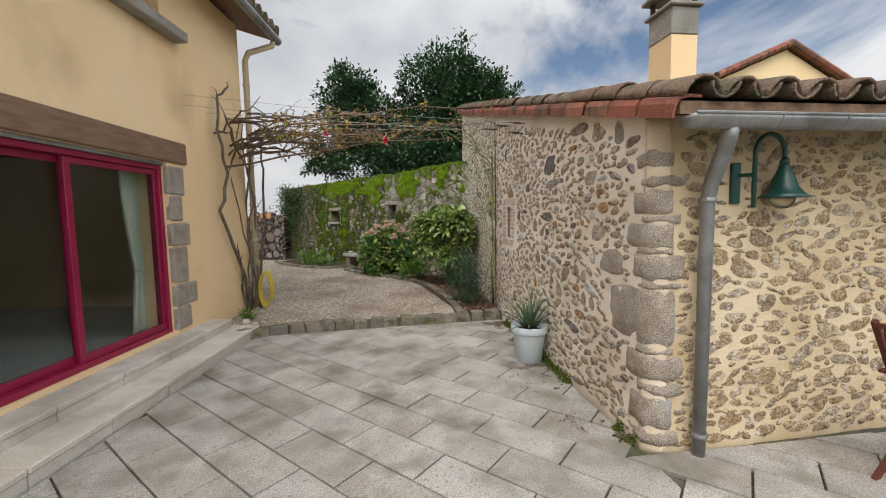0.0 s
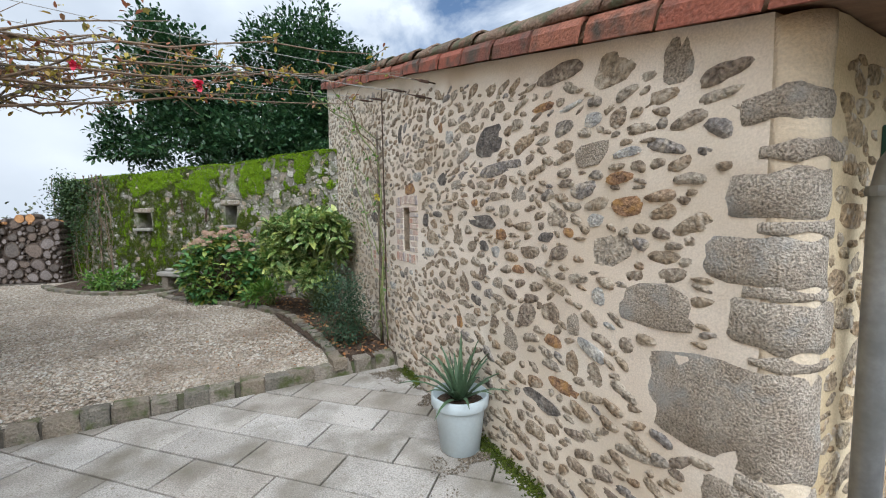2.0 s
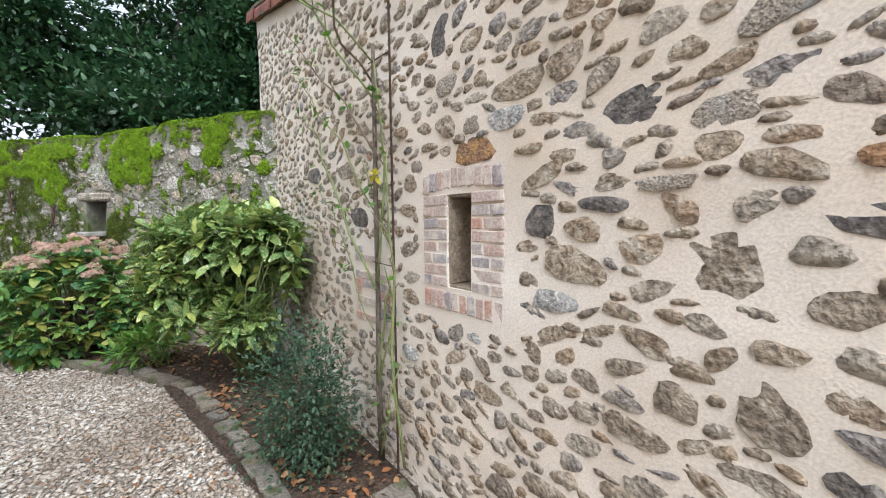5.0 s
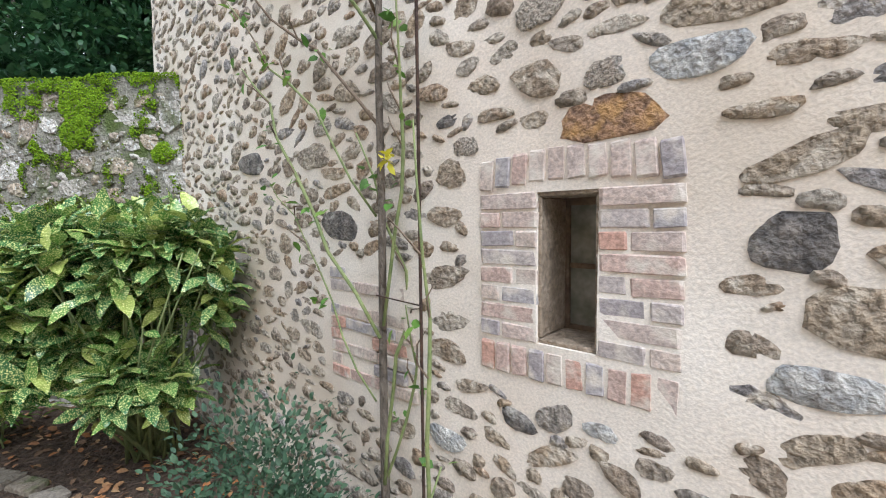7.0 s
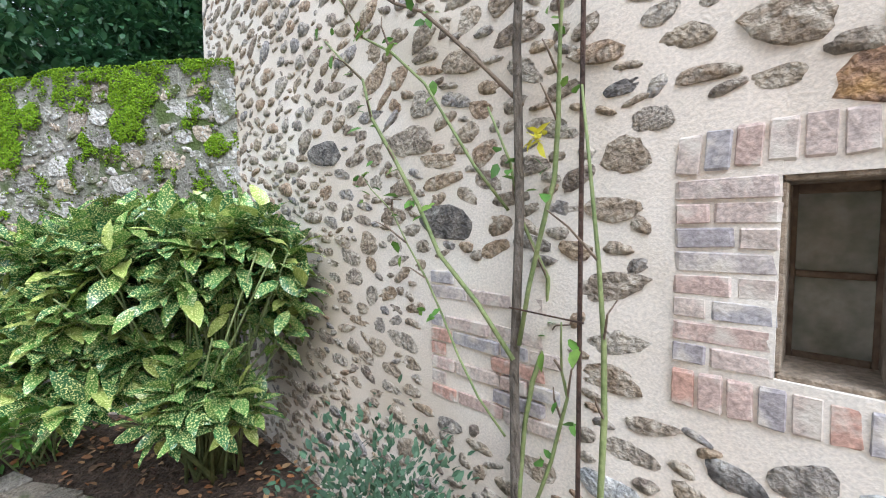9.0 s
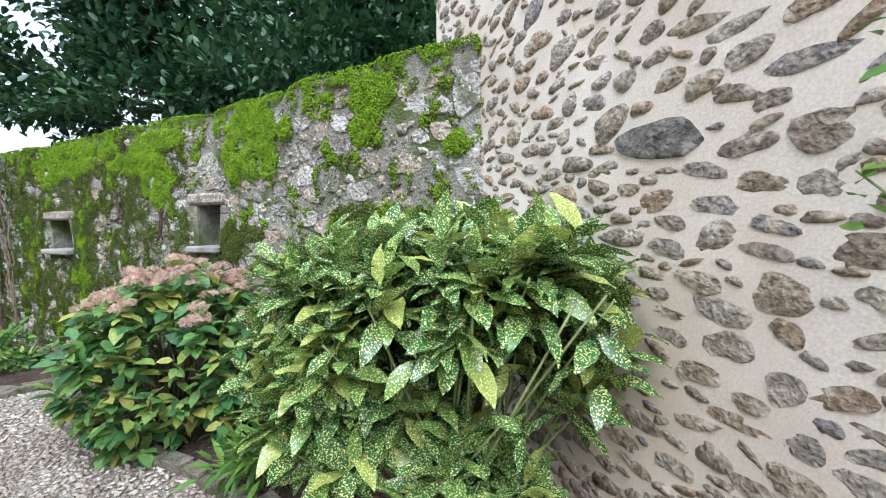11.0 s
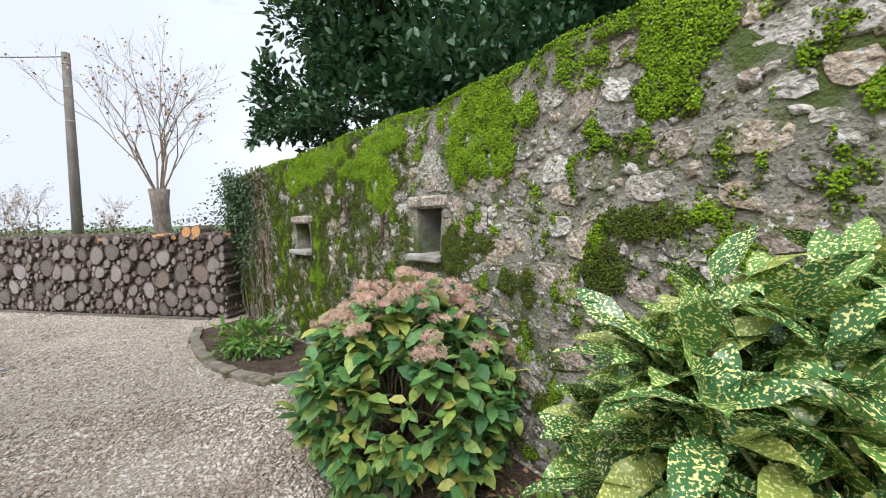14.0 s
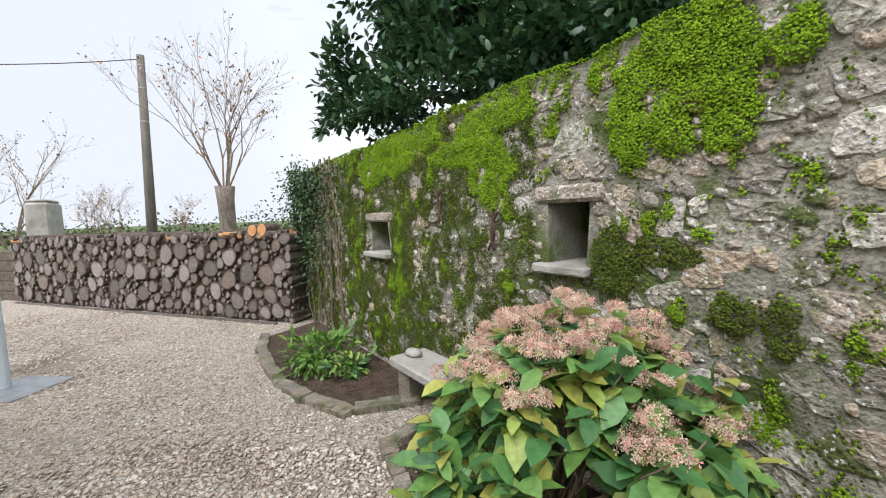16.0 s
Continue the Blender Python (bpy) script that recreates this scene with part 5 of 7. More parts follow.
def house_rose():
    t = thing("old_rose", "old climbing rose with twisted bare trunks at the house corner", "climber")
    b = Vector((-2.28, 6.42, 0.1))
    for line, r in ((((-0.16, 0.14), (-0.47, 0.94), (-0.94, 1.65), (-0.78, 2.16), (-0.96, 2.74), (-0.86, 3.21), (-0.62, 3.4)), 0.026), (((0.01, 0.15), (0.02, 1.07), (-0.0, 1.71), (-0.12, 2.32), (-0.55, 2.75), (-0.89, 2.94)), 0.022), (((0.14, 0.17), (0.39, 1.43), (0.29, 2.36), (0.45, 2.85)), 0.024)):
        pts = [HOUSE @ Vector((x, -0.12 + rng.normal(0, 0.03), z)) for x, z in line]
        fine = [a.lerp(c, f) + Vector(rng.normal(0, 0.012, 3)) for a, c in zip(pts, pts[1:]) for f in (0.0, 0.33, 0.66)] + [pts[-1]]
        part("trunk", tube(fine, [r * (1 - 0.45 * q / len(fine)) for q in range(len(fine))], 7), M_BARK, t, "", True)
        for q in fine[3::3]:
            e = q + Vector((rng.normal(0.05, 0.10), rng.normal(0, 0.12), rng.uniform(0.05, 0.25)))
            part("twig", tube([q, q.lerp(e, 0.5) + Vector((0.02, 0, 0.02)), e], [0.007, 0.005, 0.003], 5), M_TWIG, t)
    for k in range(5):
        a0 = b + Vector((rng.normal(0, 0.10), rng.normal(-0.05, 0.09), 0))
        top = Vector((-2.20 - 0.13 * (k % 3), 6.36 - 0.09 * (k % 4), 2.55 + 0.12 * (k % 5)))
        r = 0.026 if k < 2 else 0.015
        pts = wander(a0, top, 9, 0.05)
        for i, p in enumerate(pts):
            f = i / 9
            p += Vector((0.03, -0.16, 0)) * math.sin(f * 3.1) * (1 if k % 2 else 0.4)
        part("trunk", tube(pts, [r * (1 - 0.055 * i) for i in range(10)], 7), M_BARK, t, "", True)
    P, O = [], []
    starts = [Vector((-2.2, 6.2, 2.65)), Vector((-2.35, 6.0, 2.9)), Vector((-2.25, 6.1, 2.45)), Vector((-2.2, 6.3, 2.8))]
    for k in range(34):
        a = starts[k % 4] + Vector((rng.normal(0, 0.12),) * 3)
        reach = rng.uniform(0.9, 3.5) if k > 6 else rng.uniform(0.3, 0.9)
        e = a + Vector((reach, -0.36 * reach + rng.normal(0, 0.36), rng.normal(-0.02, 0.14) - 0.03 * reach))
        e.z = min(max(e.z, 2.64), 2.95)
        pts = wander(a, e, 9, 0.045, 0.06)
        part("branch", tube(pts, [0.017, 0.015, 0.013, 0.012, 0.010, 0.009, 0.008, 0.006, 0.005, 0.003], 5), M_TWIG if k % 3 else M_BARK, t, "", True)
        for p in pts[2:]:
            for _ in range(3):
                q = p + Vector((rng.normal(0.06, 0.10), rng.normal(0, 0.12), rng.normal(0.03, 0.10)))
                part("twig", tube([p, q], [0.004, 0.002], 4), M_TWIG, t) if rng.random() < 0.32 else None
                if p.x > -1.7 and rng.random() < 0.6:
                    for _ in range(4):
                        P.append(np.array(p.lerp(q, 0.4)) + rng.normal(0, 0.02, 3))
                        O.append(rng.normal(0, 1, 3))
    leaves("leaves", np.array(P), np.array(O), 0.055, M_AUTUMN, t, 0.2, 1.2, 0.6, "sparse autumn leaves in red, yellow and green")
    red = mat("pink rose petals", (0.62, 0.02, 0.07), (0.70, 0.05, 0.11), 10, 0.6, 0.1, 40)
    for c in ((-0.15, 4.72, 2.44), (-0.9, 5.2, 2.62)):
        m = 26
        v = rng.normal(0, 1, (m, 3))
        leaves("flower", np.tile(np.array([c]), (m, 1)) + rng.normal(0, 0.008, (m, 3)), v, 0.035, red, t, 0, 2.2, 0.2, "pink rose bloom")


house_rose()


def wires():
    w = thing("trellis_wires", "thin wires strung from the house to the stone wall", "wire")
    for a, b in (((-2.55, 5.15, 3.05), (EAST, 4.55, 2.62)), ((-2.55, 5.15, 2.93), (EAST, 4.62, 2.52)), ((-2.50, 5.6, 2.95), (EAST, 5.15, 2.72)), ((-2.45, 6.0, 2.9), (EAST, 5.75, 2.80)), ((-2.45, 6.2, 2.95), (EAST, 6.2, 2.9))):
        a, b = Vector(a), Vector(b)
        part("wire", tube([a, a.lerp(b, 0.5) - Vector((0, 0, 0.04)), b], 0.0022, 4), M_WIRE, w)
        d = (a - b).normalized()
        part("turnbuckle", tube([b, b + d * 0.05, b + d * 0.06, b + d * 0.13, b + d * 0.14, b + d * 0.2], [0.006, 0.006, 0.012, 0.012, 0.006, 0.004], 6), M_RUST, w)


wires()

# ---- chimney and neighbouring house ----
def chimney():
    c = thing("chimney", "ochre rendered chimney with a dark cement head", "chimney")
    part("shaft", box(2.60, 2.87, 3.52, 3.86, 2.3, 3.24), M_RENDER, c)
    part("head", box(2.592, 2.878, 3.512, 3.868, 3.242, 3.50, 0.01), M_CONCRETE, c, "dark cement head")
    part("slab", box(2.56, 2.91, 3.48, 3.90, 3.502, 3.535, 0.008), M_CONCRETE, c)
    for x, y in ((2.60, 3.53), (2.83, 3.53), (2.60, 3.82), (2.83, 3.82)):
        part("post", box(x, x + 0.035, y, y + 0.035, 3.536, 3.66), M_RUST, c)
    part("cover", box(2.54, 2.93, 3.46, 3.92, 3.661, 3.70, 0.008), M_CONCRETE, c)


chimney()


def neighbour():
    h = thing("neighbour_house", "ochre gabled house with a red tiled roof beyond the shed", "house")
    h.matrix_basis = Matrix.Translation((10.8, 10.0, 0)) @ Matrix.Rotation(radians(5), 4, "Z")
    bm = bmesh.new()
    w, e, r = 2.2, 5.0, 5.98
    prof = [(-w, 0), (w, 0), (w, e), (0, r - 0.05), (-w, e)]
    f, b = [bm.verts.new((x, 0, z)) for x, z in prof], [bm.verts.new((x, 9, z)) for x, z in prof]
    bm.faces.new(f)
    bm.faces.new(b[::-1])
    for i in range(5):
        j = (i + 1) % 5
        bm.faces.new((f[i], b[i], b[j], f[j]))
    part("wall", bm, M_RENDER, h)
    for sg in (1, -1):
        rf = bmesh.new()
        v = [rf.verts.new(p) for p in ((0, -0.12, r), (sg * (w + 0.2), -0.12, e - 0.02), (sg * (w + 0.2), 9, e - 0.02), (0, 9, r), (0, -0.12, r + 0.08), (sg * (w + 0.2), -0.12, e + 0.06), (sg * (w + 0.2), 9, e + 0.06), (0, 9, r + 0.08))]
        for q in ((0, 1, 2, 3), (4, 5, 6, 7), (0, 1, 5, 4), (1, 2, 6, 5), (2, 3, 7, 6), (3, 0, 4, 7)):
            rf.faces.new([v[k] for k in q])
        roof = part("roof", rf, M_VERGE, h, "red clay tile roof")
        n = 11
        for k in range(n):
            t0, t1 = k / n, (k + 0.96) / n
            part("verge_tile", tube([(sg * (w + 0.2) * t0, -0.13, r + 0.10 + (e - 0.02 - r) * t0), (sg * (w + 0.2) * t1, -0.13, r + 0.08 + (e - 0.02 - r) * t1)], [0.085, 0.10], 8), M_VERGE, roof)


neighbour()


# ---- log pile ----
def log_pile():
    pile = thing("log_pile", "long stack of weathered split and round firewood logs", "log pile")
    a, b = Vector((-3.62, 13.75, 0)), Vector((-11.4, 15.75, 0))
    d = (b - a).normalized()
    out = Vector((d.y, -d.x, 0))
    if out.y > 0:
        out = -out
    L = (b - a).length
    z0 = 0.14
    logs = []
    tries = [(0.14, 0.19, 160), (0.09, 0.13, 1800), (0.055, 0.085, 9000), (0.03, 0.05, 16000)]
    S, Z, Rr = np.zeros(0), np.zeros(0), np.zeros(0)
    for lo, hi, n in tries:
        for _ in range(n):
            r = rng.uniform(lo, hi)
            s, z = rng.uniform(r, L - r), z0 + 0.03 + r + rng.random() * max(0.05, 1.50 - 2 * r)
            if lo > 0.09 and z > 1.35:
                continue
            if len(S) and np.any((S - s) ** 2 + (Z - z) ** 2 < (Rr + r) ** 2 * 0.90):
                continue
            S, Z, Rr = np.append(S, s), np.append(Z, z), np.append(Rr, r)
    seg = 12
    ang = 2 * np.pi * np.arange(seg) / seg
    variants = []
    for q in range(5):
        k = 1 + 0.10 * np.sin(ang * 2 + q) + 0.06 * np.sin(ang * 3 + 2 * q) + rng.normal(0, 0.03, seg)
        bm = bmesh.new()
        ring = [[bm.verts.new((f * kk * math.cos(t), f * kk * math.sin(t), z)) for t, kk in zip(ang, k)] for f, z in ((1, -0.45), (1, 0.0), (0.88, 0.006), (0.83, -0.004), (0.45, 0.004))]
        c = bm.verts.new((0.05, 0, 0.003))
        for i, (x, y) in enumerate(zip(ring, ring[1:])):
            for t in range(seg):
                f = bm.faces.new((x[t], x[(t + 1) % seg], y[(t + 1) % seg], y[t]))
                f.material_index = 0 if i < 2 else 1
        for t in range(seg):
            bm.faces.new((ring[-1][t], ring[-1][(t + 1) % seg], c)).material_index = 1
        me = to_mesh("log", bm)
        me.materials.append(M_LOGBARK)
        me.materials.append(M_CUT)
        variants.append(me)
    turn = Matrix((d.to_tuple() + (0,), (0, 0, 1, 0), out.to_tuple() + (0,), (0, 0, 0, 1))).transposed()
    order = np.argsort(S)
    for n, i in enumerate(order):
        p = a + d * S[i] + out * rng.normal(0, 0.02)
        m = Matrix.Translation((p.x, p.y, Z[i])) @ turn @ Matrix.Rotation(rng.uniform(0, 6), 4, "Z") @ Matrix.Diagonal((Rr[i], Rr[i] * rng.uniform(0.85, 1.05), 1, 1))
        if n < 300:
            obj("log", variants[n % 5], None, pile).matrix_basis = m
        else:
            logs.append((n % 5, m))
    V, F, MI, base = [], [], [], 0
    for q, m in logs:
        me = variants[q]
        V += [tuple(m @ v.co) for v in me.vertices]
        F += [tuple(base + k for k in p.vertices) for p in me.polygons]
        MI += [p.material_index for p in me.polygons]
        base += len(me.vertices)
    if F:
        me = bpy.data.meshes.new("log_rest")
        me.from_pydata(V, [], F)
        me.polygons.foreach_set("material_index", MI)
        o = obj("log_rest", me, [M_LOGBARK, M_CUT_I], pile)
        o["kind"] = "stuff"
    back = bmesh.new()
    box(0.05, L - 0.05, -0.5, -0.06, 0.12, 1.52, bm=back)
    o = part("backing", back, M_LOGBARK, pile, "dark packed logs behind the ends")
    o.matrix_basis = Matrix.Translation(a) @ Matrix.Rotation(math.atan2(d.y, d.x), 4, "Z") @ Matrix.Scale(-1 if (Matrix.Rotation(math.atan2(d.y, d.x), 4, "Z") @ Vector((0, 1, 0))).dot(out) < 0 else 1, 4, (0, 1, 0))
    for k in range(70):
        s = rng.uniform(0.1, L - 0.2)
        p = a + d * s - out * rng.uniform(0.0, 0.35) + Vector((0, 0, 1.56 + rng.uniform(-0.02, 0.05)))
        h = Matrix.Rotation(rng.uniform(0, 3.1), 3, "Z") @ Vector((0.16, 0, 0))
        part("branch_piece", tube([p - h, p + h], rng.uniform(0.02, 0.045), 7), M_LOGBARK if k % 3 else M_FRESH, pile)
    for s, z in ((0.55, 1.66), (0.75, 1.65)):
        p = a + d * s + Vector((0, 0, z)) + out * 0.01
        lg = thing("cut_log", "freshly cut orange log round lying on the pile", "log", "fresh logs")
        part("bark", tube([p - out * 0.3, p], 0.10, 14), M_LOGBARK, lg)
        part("cut_face", tube([p + out * 0.001, p + out * 0.012], [0.092, 0.088], 14), M_FRESH, lg, "orange cut face")
    plank = thing("base_plank", "weathered timber plank under the log pile", "plank")
    part("plank", tube([a + d * 0.3 + out * 0.10 + Vector((0, 0, 0.17)), a + d * (L - 0.2) + out * 0.10 + Vector((0, 0, 0.17))], 0.035, 4), M_POLE, plank)


log_pile()


# ---- trees ----
def evergreen():
    t = thing("evergreen_tree", "broad dark evergreen laurel tree behind the old wall", "tree")
    base = Vector((0.7, 13.0, 0.1))
    lobes = [((1.75, 12.8, 5.45), (1.45, 1.4, 1.5), 13000), ((-1.15, 12.9, 4.75), (1.15, 1.2, 1.35), 11000), ((3.1, 12.5, 5.1), (0.95, 0.9, 0.9), 5200), ((-2.0, 13.2, 3.35), (0.95, 0.9, 0.9), 3800),
             ((-0.4, 12.6, 3.2), (1.8, 1.2, 1.0), 6600), ((1.4, 12.3, 3.7), (1.8, 1.2, 1.3), 7600), ((0.3, 12.8, 4.5), (1.0, 1.0, 0.85), 2600), ((0.8, 11.6, 3.0), (1.6, 0.9, 0.8), 4200), ((2.7, 12.2, 4.1), (1.2, 1.2, 1.1), 4000)]
    part("trunk", tube([base, base + Vector((0.1, 0, 1.2)), base + Vector((0, 0.1, 2.4)), base + Vector((0.2, 0, 3.6))], [0.22, 0.18, 0.15, 0.1], 10), M_BARK, t, "", True)
    P, O = [], []
    for c, r, n in lobes:
        k = max(14, n // 85)
        p, o = blob_points(n, c, r, 0.35, k, 0.115)
        P.append(p)
        O.append(o + np.array([0, 0, 0.5]))
        for _ in range(4):
            e = Vector(c) + Vector(rng.normal(0, 0.22, 3)) * r[0]
            part("limb", tube(wander(base + Vector((0, 0, rng.uniform(2.9, 3.4))), Vector((e.x, e.y, max(e.z, 3.3))), 5, 0.08, 0.1), [0.08, 0.065, 0.05, 0.04, 0.025, 0.012], 6), M_BARK, t, "", True)
    P, O = np.concatenate(P), np.concatenate(O)
    ok = np.array([(p[0] - MOSS_A.x) * MOSS_N.x + (p[1] - MOSS_A.y) * MOSS_N.y < (0.1 if p[2] > 2.95 else -0.55) for p in P]) & ~((P[:, 0] > 1.45) & (P[:, 1] < END_Y + 0.2)) & (P[:, 2] > 2.0)
    leaves("crown", P[ok], O[ok], 0.128, M_LAUREL, t, 0.15, 1.15, 0.45)


evergreen()


def grow(bm, p, d, length, r, depth, tips):
    q = p + d * length
    mid = p + d * length * 0.5 + Vector((rng.normal(0, 0.03), rng.normal(0, 0.03), 0)) * length
    tube([p, mid, q], [r, r * 0.85, r * 0.68], 5 if depth > 1 else 4, bm, caps=False)
    tips.append(q)
    if depth == 0:
        return
    for _ in range(rng.integers(2, 4)):
        nd = (d + Vector((rng.normal(0, 0.38), rng.normal(0, 0.38), rng.normal(0.10, 0.25)))).normalized()
        grow(bm, q if rng.random() < 0.65 else mid, nd, length * rng.uniform(0.62, 0.86), r * 0.6, depth - 1, tips)


def bare_tree(name, label, base, stump_h, stump_r, shoots, length, depth, leafy):
    t = thing(name, label, "tree")
    b = Vector(base)
    top = b + Vector((0.05, 0, stump_h))
    if stump_r:
        pts = [b, b.lerp(top, 0.5) + Vector((0.04, 0, 0)), b.lerp(top, 0.85), top]
        part("trunk", tube(pts, [stump_r * 1.15, stump_r, stump_r * 1.05, stump_r * 1.25], 10), M_BARK, t, "", True)
    bm, tips = bmesh.new(), []
    for k in range(shoots):
        a = 2 * math.pi * k / shoots + rng.normal(0, 0.3)
        lean = rng.uniform(0.05, 0.5)
        grow(bm, top + Vector((math.cos(a), math.sin(a), 0)) * stump_r * 0.6, Vector((math.cos(a) * lean, math.sin(a) * lean, 1)).normalized(), length * rng.uniform(0.7, 1.2), 0.014 * length + 0.009, depth, tips)
    part("crown", bm, M_TWIG, t)
    tp = np.array([tuple(q) for q in tips])
    n = int(len(tp) * leafy)
    if n:
        pk = tp[rng.integers(0, len(tp), n)] + rng.normal(0, 0.08, (n, 3))
        leaves("last_leaves", pk, rng.normal(0, 1, (n, 3)), 0.10, M_DEADLEAF, t, 0.3, 1.4, 0.5)
    return t


def az(dx, dy, dist, z=0.15):
    return (-0.54 + dx * dist, 7.89 + dy * dist, z)


bare_tree("pollard_tree", "pollarded bare tree with thin upright shoots and few leaves", az(-0.575, 0.818, 13.5), 2.7, 0.22, 7, 1.45, 5, 0.35)
for dx, dist, ln in ((-0.86, 22, 1.9), (-0.81, 24, 1.9), (-0.835, 27, 2.1), (-0.74, 30, 1.2), (-0.72, 34, 1.3), (-0.90, 28, 1.7), (-0.64, 36, 1.1)):
    bare_tree("bare_tree", "distant bare winter tree beyond the yard", az(dx, math.sqrt(1 - dx * dx), dist), 0.5, 0.10, 4, ln, 4, 1.2)


def utility_pole():
    p = thing("utility_pole", "leaning weathered wooden utility pole with a cable", "pole")
    b = Vector(az(-0.680, 0.733, 17.0))
    tp = Vector(az(-0.676, 0.737, 17.0, 1.80 + 0.331 * 17.0))
    tp += Vector((0.08, 0.05, 0))
    part("post", tube([b, b.lerp(tp, 0.5), tp], [0.17, 0.14, 0.11], 12), M_POLE, p, "", True)
    far = Vector(az(-0.90, 0.43, 24.0, 1.8 + 0.24 * 24))
    pts = [tp.lerp(far, k / 8) - Vector((0, 0, 0.9 * (k / 8) * (1 - k / 8))) for k in range(9)]
    part("cable", tube([q - Vector((0, 0, 0.12)) for q in pts], 0.016, 5), M_RUST, p, "black overhead cable")
    for z in (0.55, 0.7, 0.85, 0.95):
        part("band", tube([b.lerp(tp, z), b.lerp(tp, z + 0.006)], 0.15 - 0.03 * z, 12), M_WIRE, p)


utility_pole()


def gate_pillar():
    g = thing("gate_pillar", "squat grey concrete gate pillar behind the log pile", "pillar")
    x, y, z = az(-0.782, 0.623, 15.2)
    g.matrix_basis = Matrix.Translation((x, y, z)) @ Matrix.Rotation(radians(-55), 4, "Z")
    bm = box(-0.50, 0.50, -0.25, 0.25, -0.1, 2.35, 0.06)
    part("body", bm, M_CONCRETE, g)
    part("cap", box(-0.46, 0.46, -0.22, 0.22, 2.352, 2.42, 0.03), M_CONCRETE, g)
    s = thing("sleeper_stack", "stack of dark old timber sleepers by the log pile", "timber")
    s.matrix_basis = Matrix.Translation(az(-0.807, 0.59, 14.0, 0.13)) @ Matrix.Rotation(radians(-14), 4, "Z")
    for k in range(5):
        part("sleeper", box(-1.1, 1.0, -0.2, 0.2, 0.24 * k, 0.24 * k + 0.235, 0.02), M_LOGBARK, s)


gate_pillar()


def far_hedge():
    t = thing("hedge", "distant winter hedge along the field edge", "hedge")
    t["kind"] = "stuff"
    n = 11000
    x = rng.uniform(-60, 25, n)
    y = 44 + 0.10 * np.abs(x + 20) + rng.normal(0, 1.2, n)
    z = 0.2 + np.abs(rng.normal(0, 1, n)) * (0.7 + 0.6 * np.sin(x * 0.35) ** 2)
    leaves("hedge_leaves", np.stack([x, y, z], 1), rng.normal(0, 1, (n, 3)), 0.34, M_FARLEAF, t, 0, 1.5, 0.5)


far_hedge()


def parasol_base():
    t = thing("metal_post", "pale blue-grey metal post on a square base plate", "post")
    x, y = -5.45, 11.35
    part("base_plate", box(x - 0.32, x + 0.32, y - 0.3, y + 0.3, 0.145, 0.175, 0.006), M_ZINC, t)
    part("pole", tube([(x - 0.15, y, 0.17), (x - 0.15, y, 2.1)], 0.05, 12), M_POT, t)


parasol_base()

# ---- stones of the walls ----
K = 16
STONE_F = [(k, (k + 1) % K, K + (k + 1) % K) for k in range(K)] + [(k, K + (k + 1) % K, K + k) for k in range(K)] + [(K + k, K + (k + 1) % K, 2 * K) for k in range(K)]


def stone_shape(square, rough=1.0):
    """A rough stone lying in x and y, its face to +z: outline, shoulder, crown."""
    ang = 2 * np.pi * (np.arange(K) + rng.uniform(-0.3, 0.3, K)) / K
    p = rng.uniform(1.35, 2.3) + 2.0 * square
    f1, f2 = rng.uniform(0, 6.3, 2)
    r = (np.abs(np.cos(ang)) ** p + np.abs(np.sin(ang)) ** p) ** (-1 / p) * (0.95 + rough * (0.07 * np.sin(2 * ang + f1) + 0.09 * np.sin(3 * ang + f2) + rng.normal(0, 0.05, K)))
    x, y = r * np.cos(ang), r * np.sin(ang)
    x = x + rng.normal(0, 0.22) * rough * y
    y = y * np.where(y > 0, rng.uniform(0.75, 1.15), rng.uniform(0.75, 1.15)) + rng.normal(0, 0.12) * rough * x
    v = []
    for f, z in ((1.02, -0.7), (0.93, 0.6)):
        for a, b in zip(x, y):
            v.append((a * f, b * f, z + (rng.normal(0, 0.3) if z > 0 else 0)))
    v.append((0.0, 0.0, 1.0))
    return v


def stone_set(material, square, n=14, rough=1.0, smooth=True):
    out = []
    for _ in range(n):
        v = stone_shape(square, rough)
        me = bpy.data.meshes.new("stone")
        me.from_pydata(v, [], STONE_F)
        me.polygons.foreach_set("use_smooth", [smooth] * len(me.polygons))
        me.materials.append(material)
        out.append((np.array(v), me))
    return out


def pack(width, top, bottom, classes, taken, avoid, skew=0.0):
    """Stones on a wall face, big ones first: s, z, half length, half height, tilt."""
    S = [list(t) for t in taken]
    for (a0, a1), (b0, b1), n, gap in classes:
        for _ in range(n):
            a, b = rng.uniform(a0, a1), rng.uniform(b0, b1)
            s, z = rng.uniform(width[0], width[1]), rng.uniform(bottom, top(width[1]))
            if z + b > top(s) - 0.02 or any(x0 - a < s < x1 + a and y0 - b < z < y1 + b for x0, x1, y0, y1 in avoid):
                continue
            A = np.array(S) if S else np.zeros((0, 5))
            if len(A) and np.any(((A[:, 0] - s) / (A[:, 2] + a + gap)) ** 2 + ((A[:, 1] - z) / (A[:, 3] + b + gap)) ** 2 < 1):
                continue
            S.append([s, z, a, b, rng.normal(0, 0.22)])
    return S


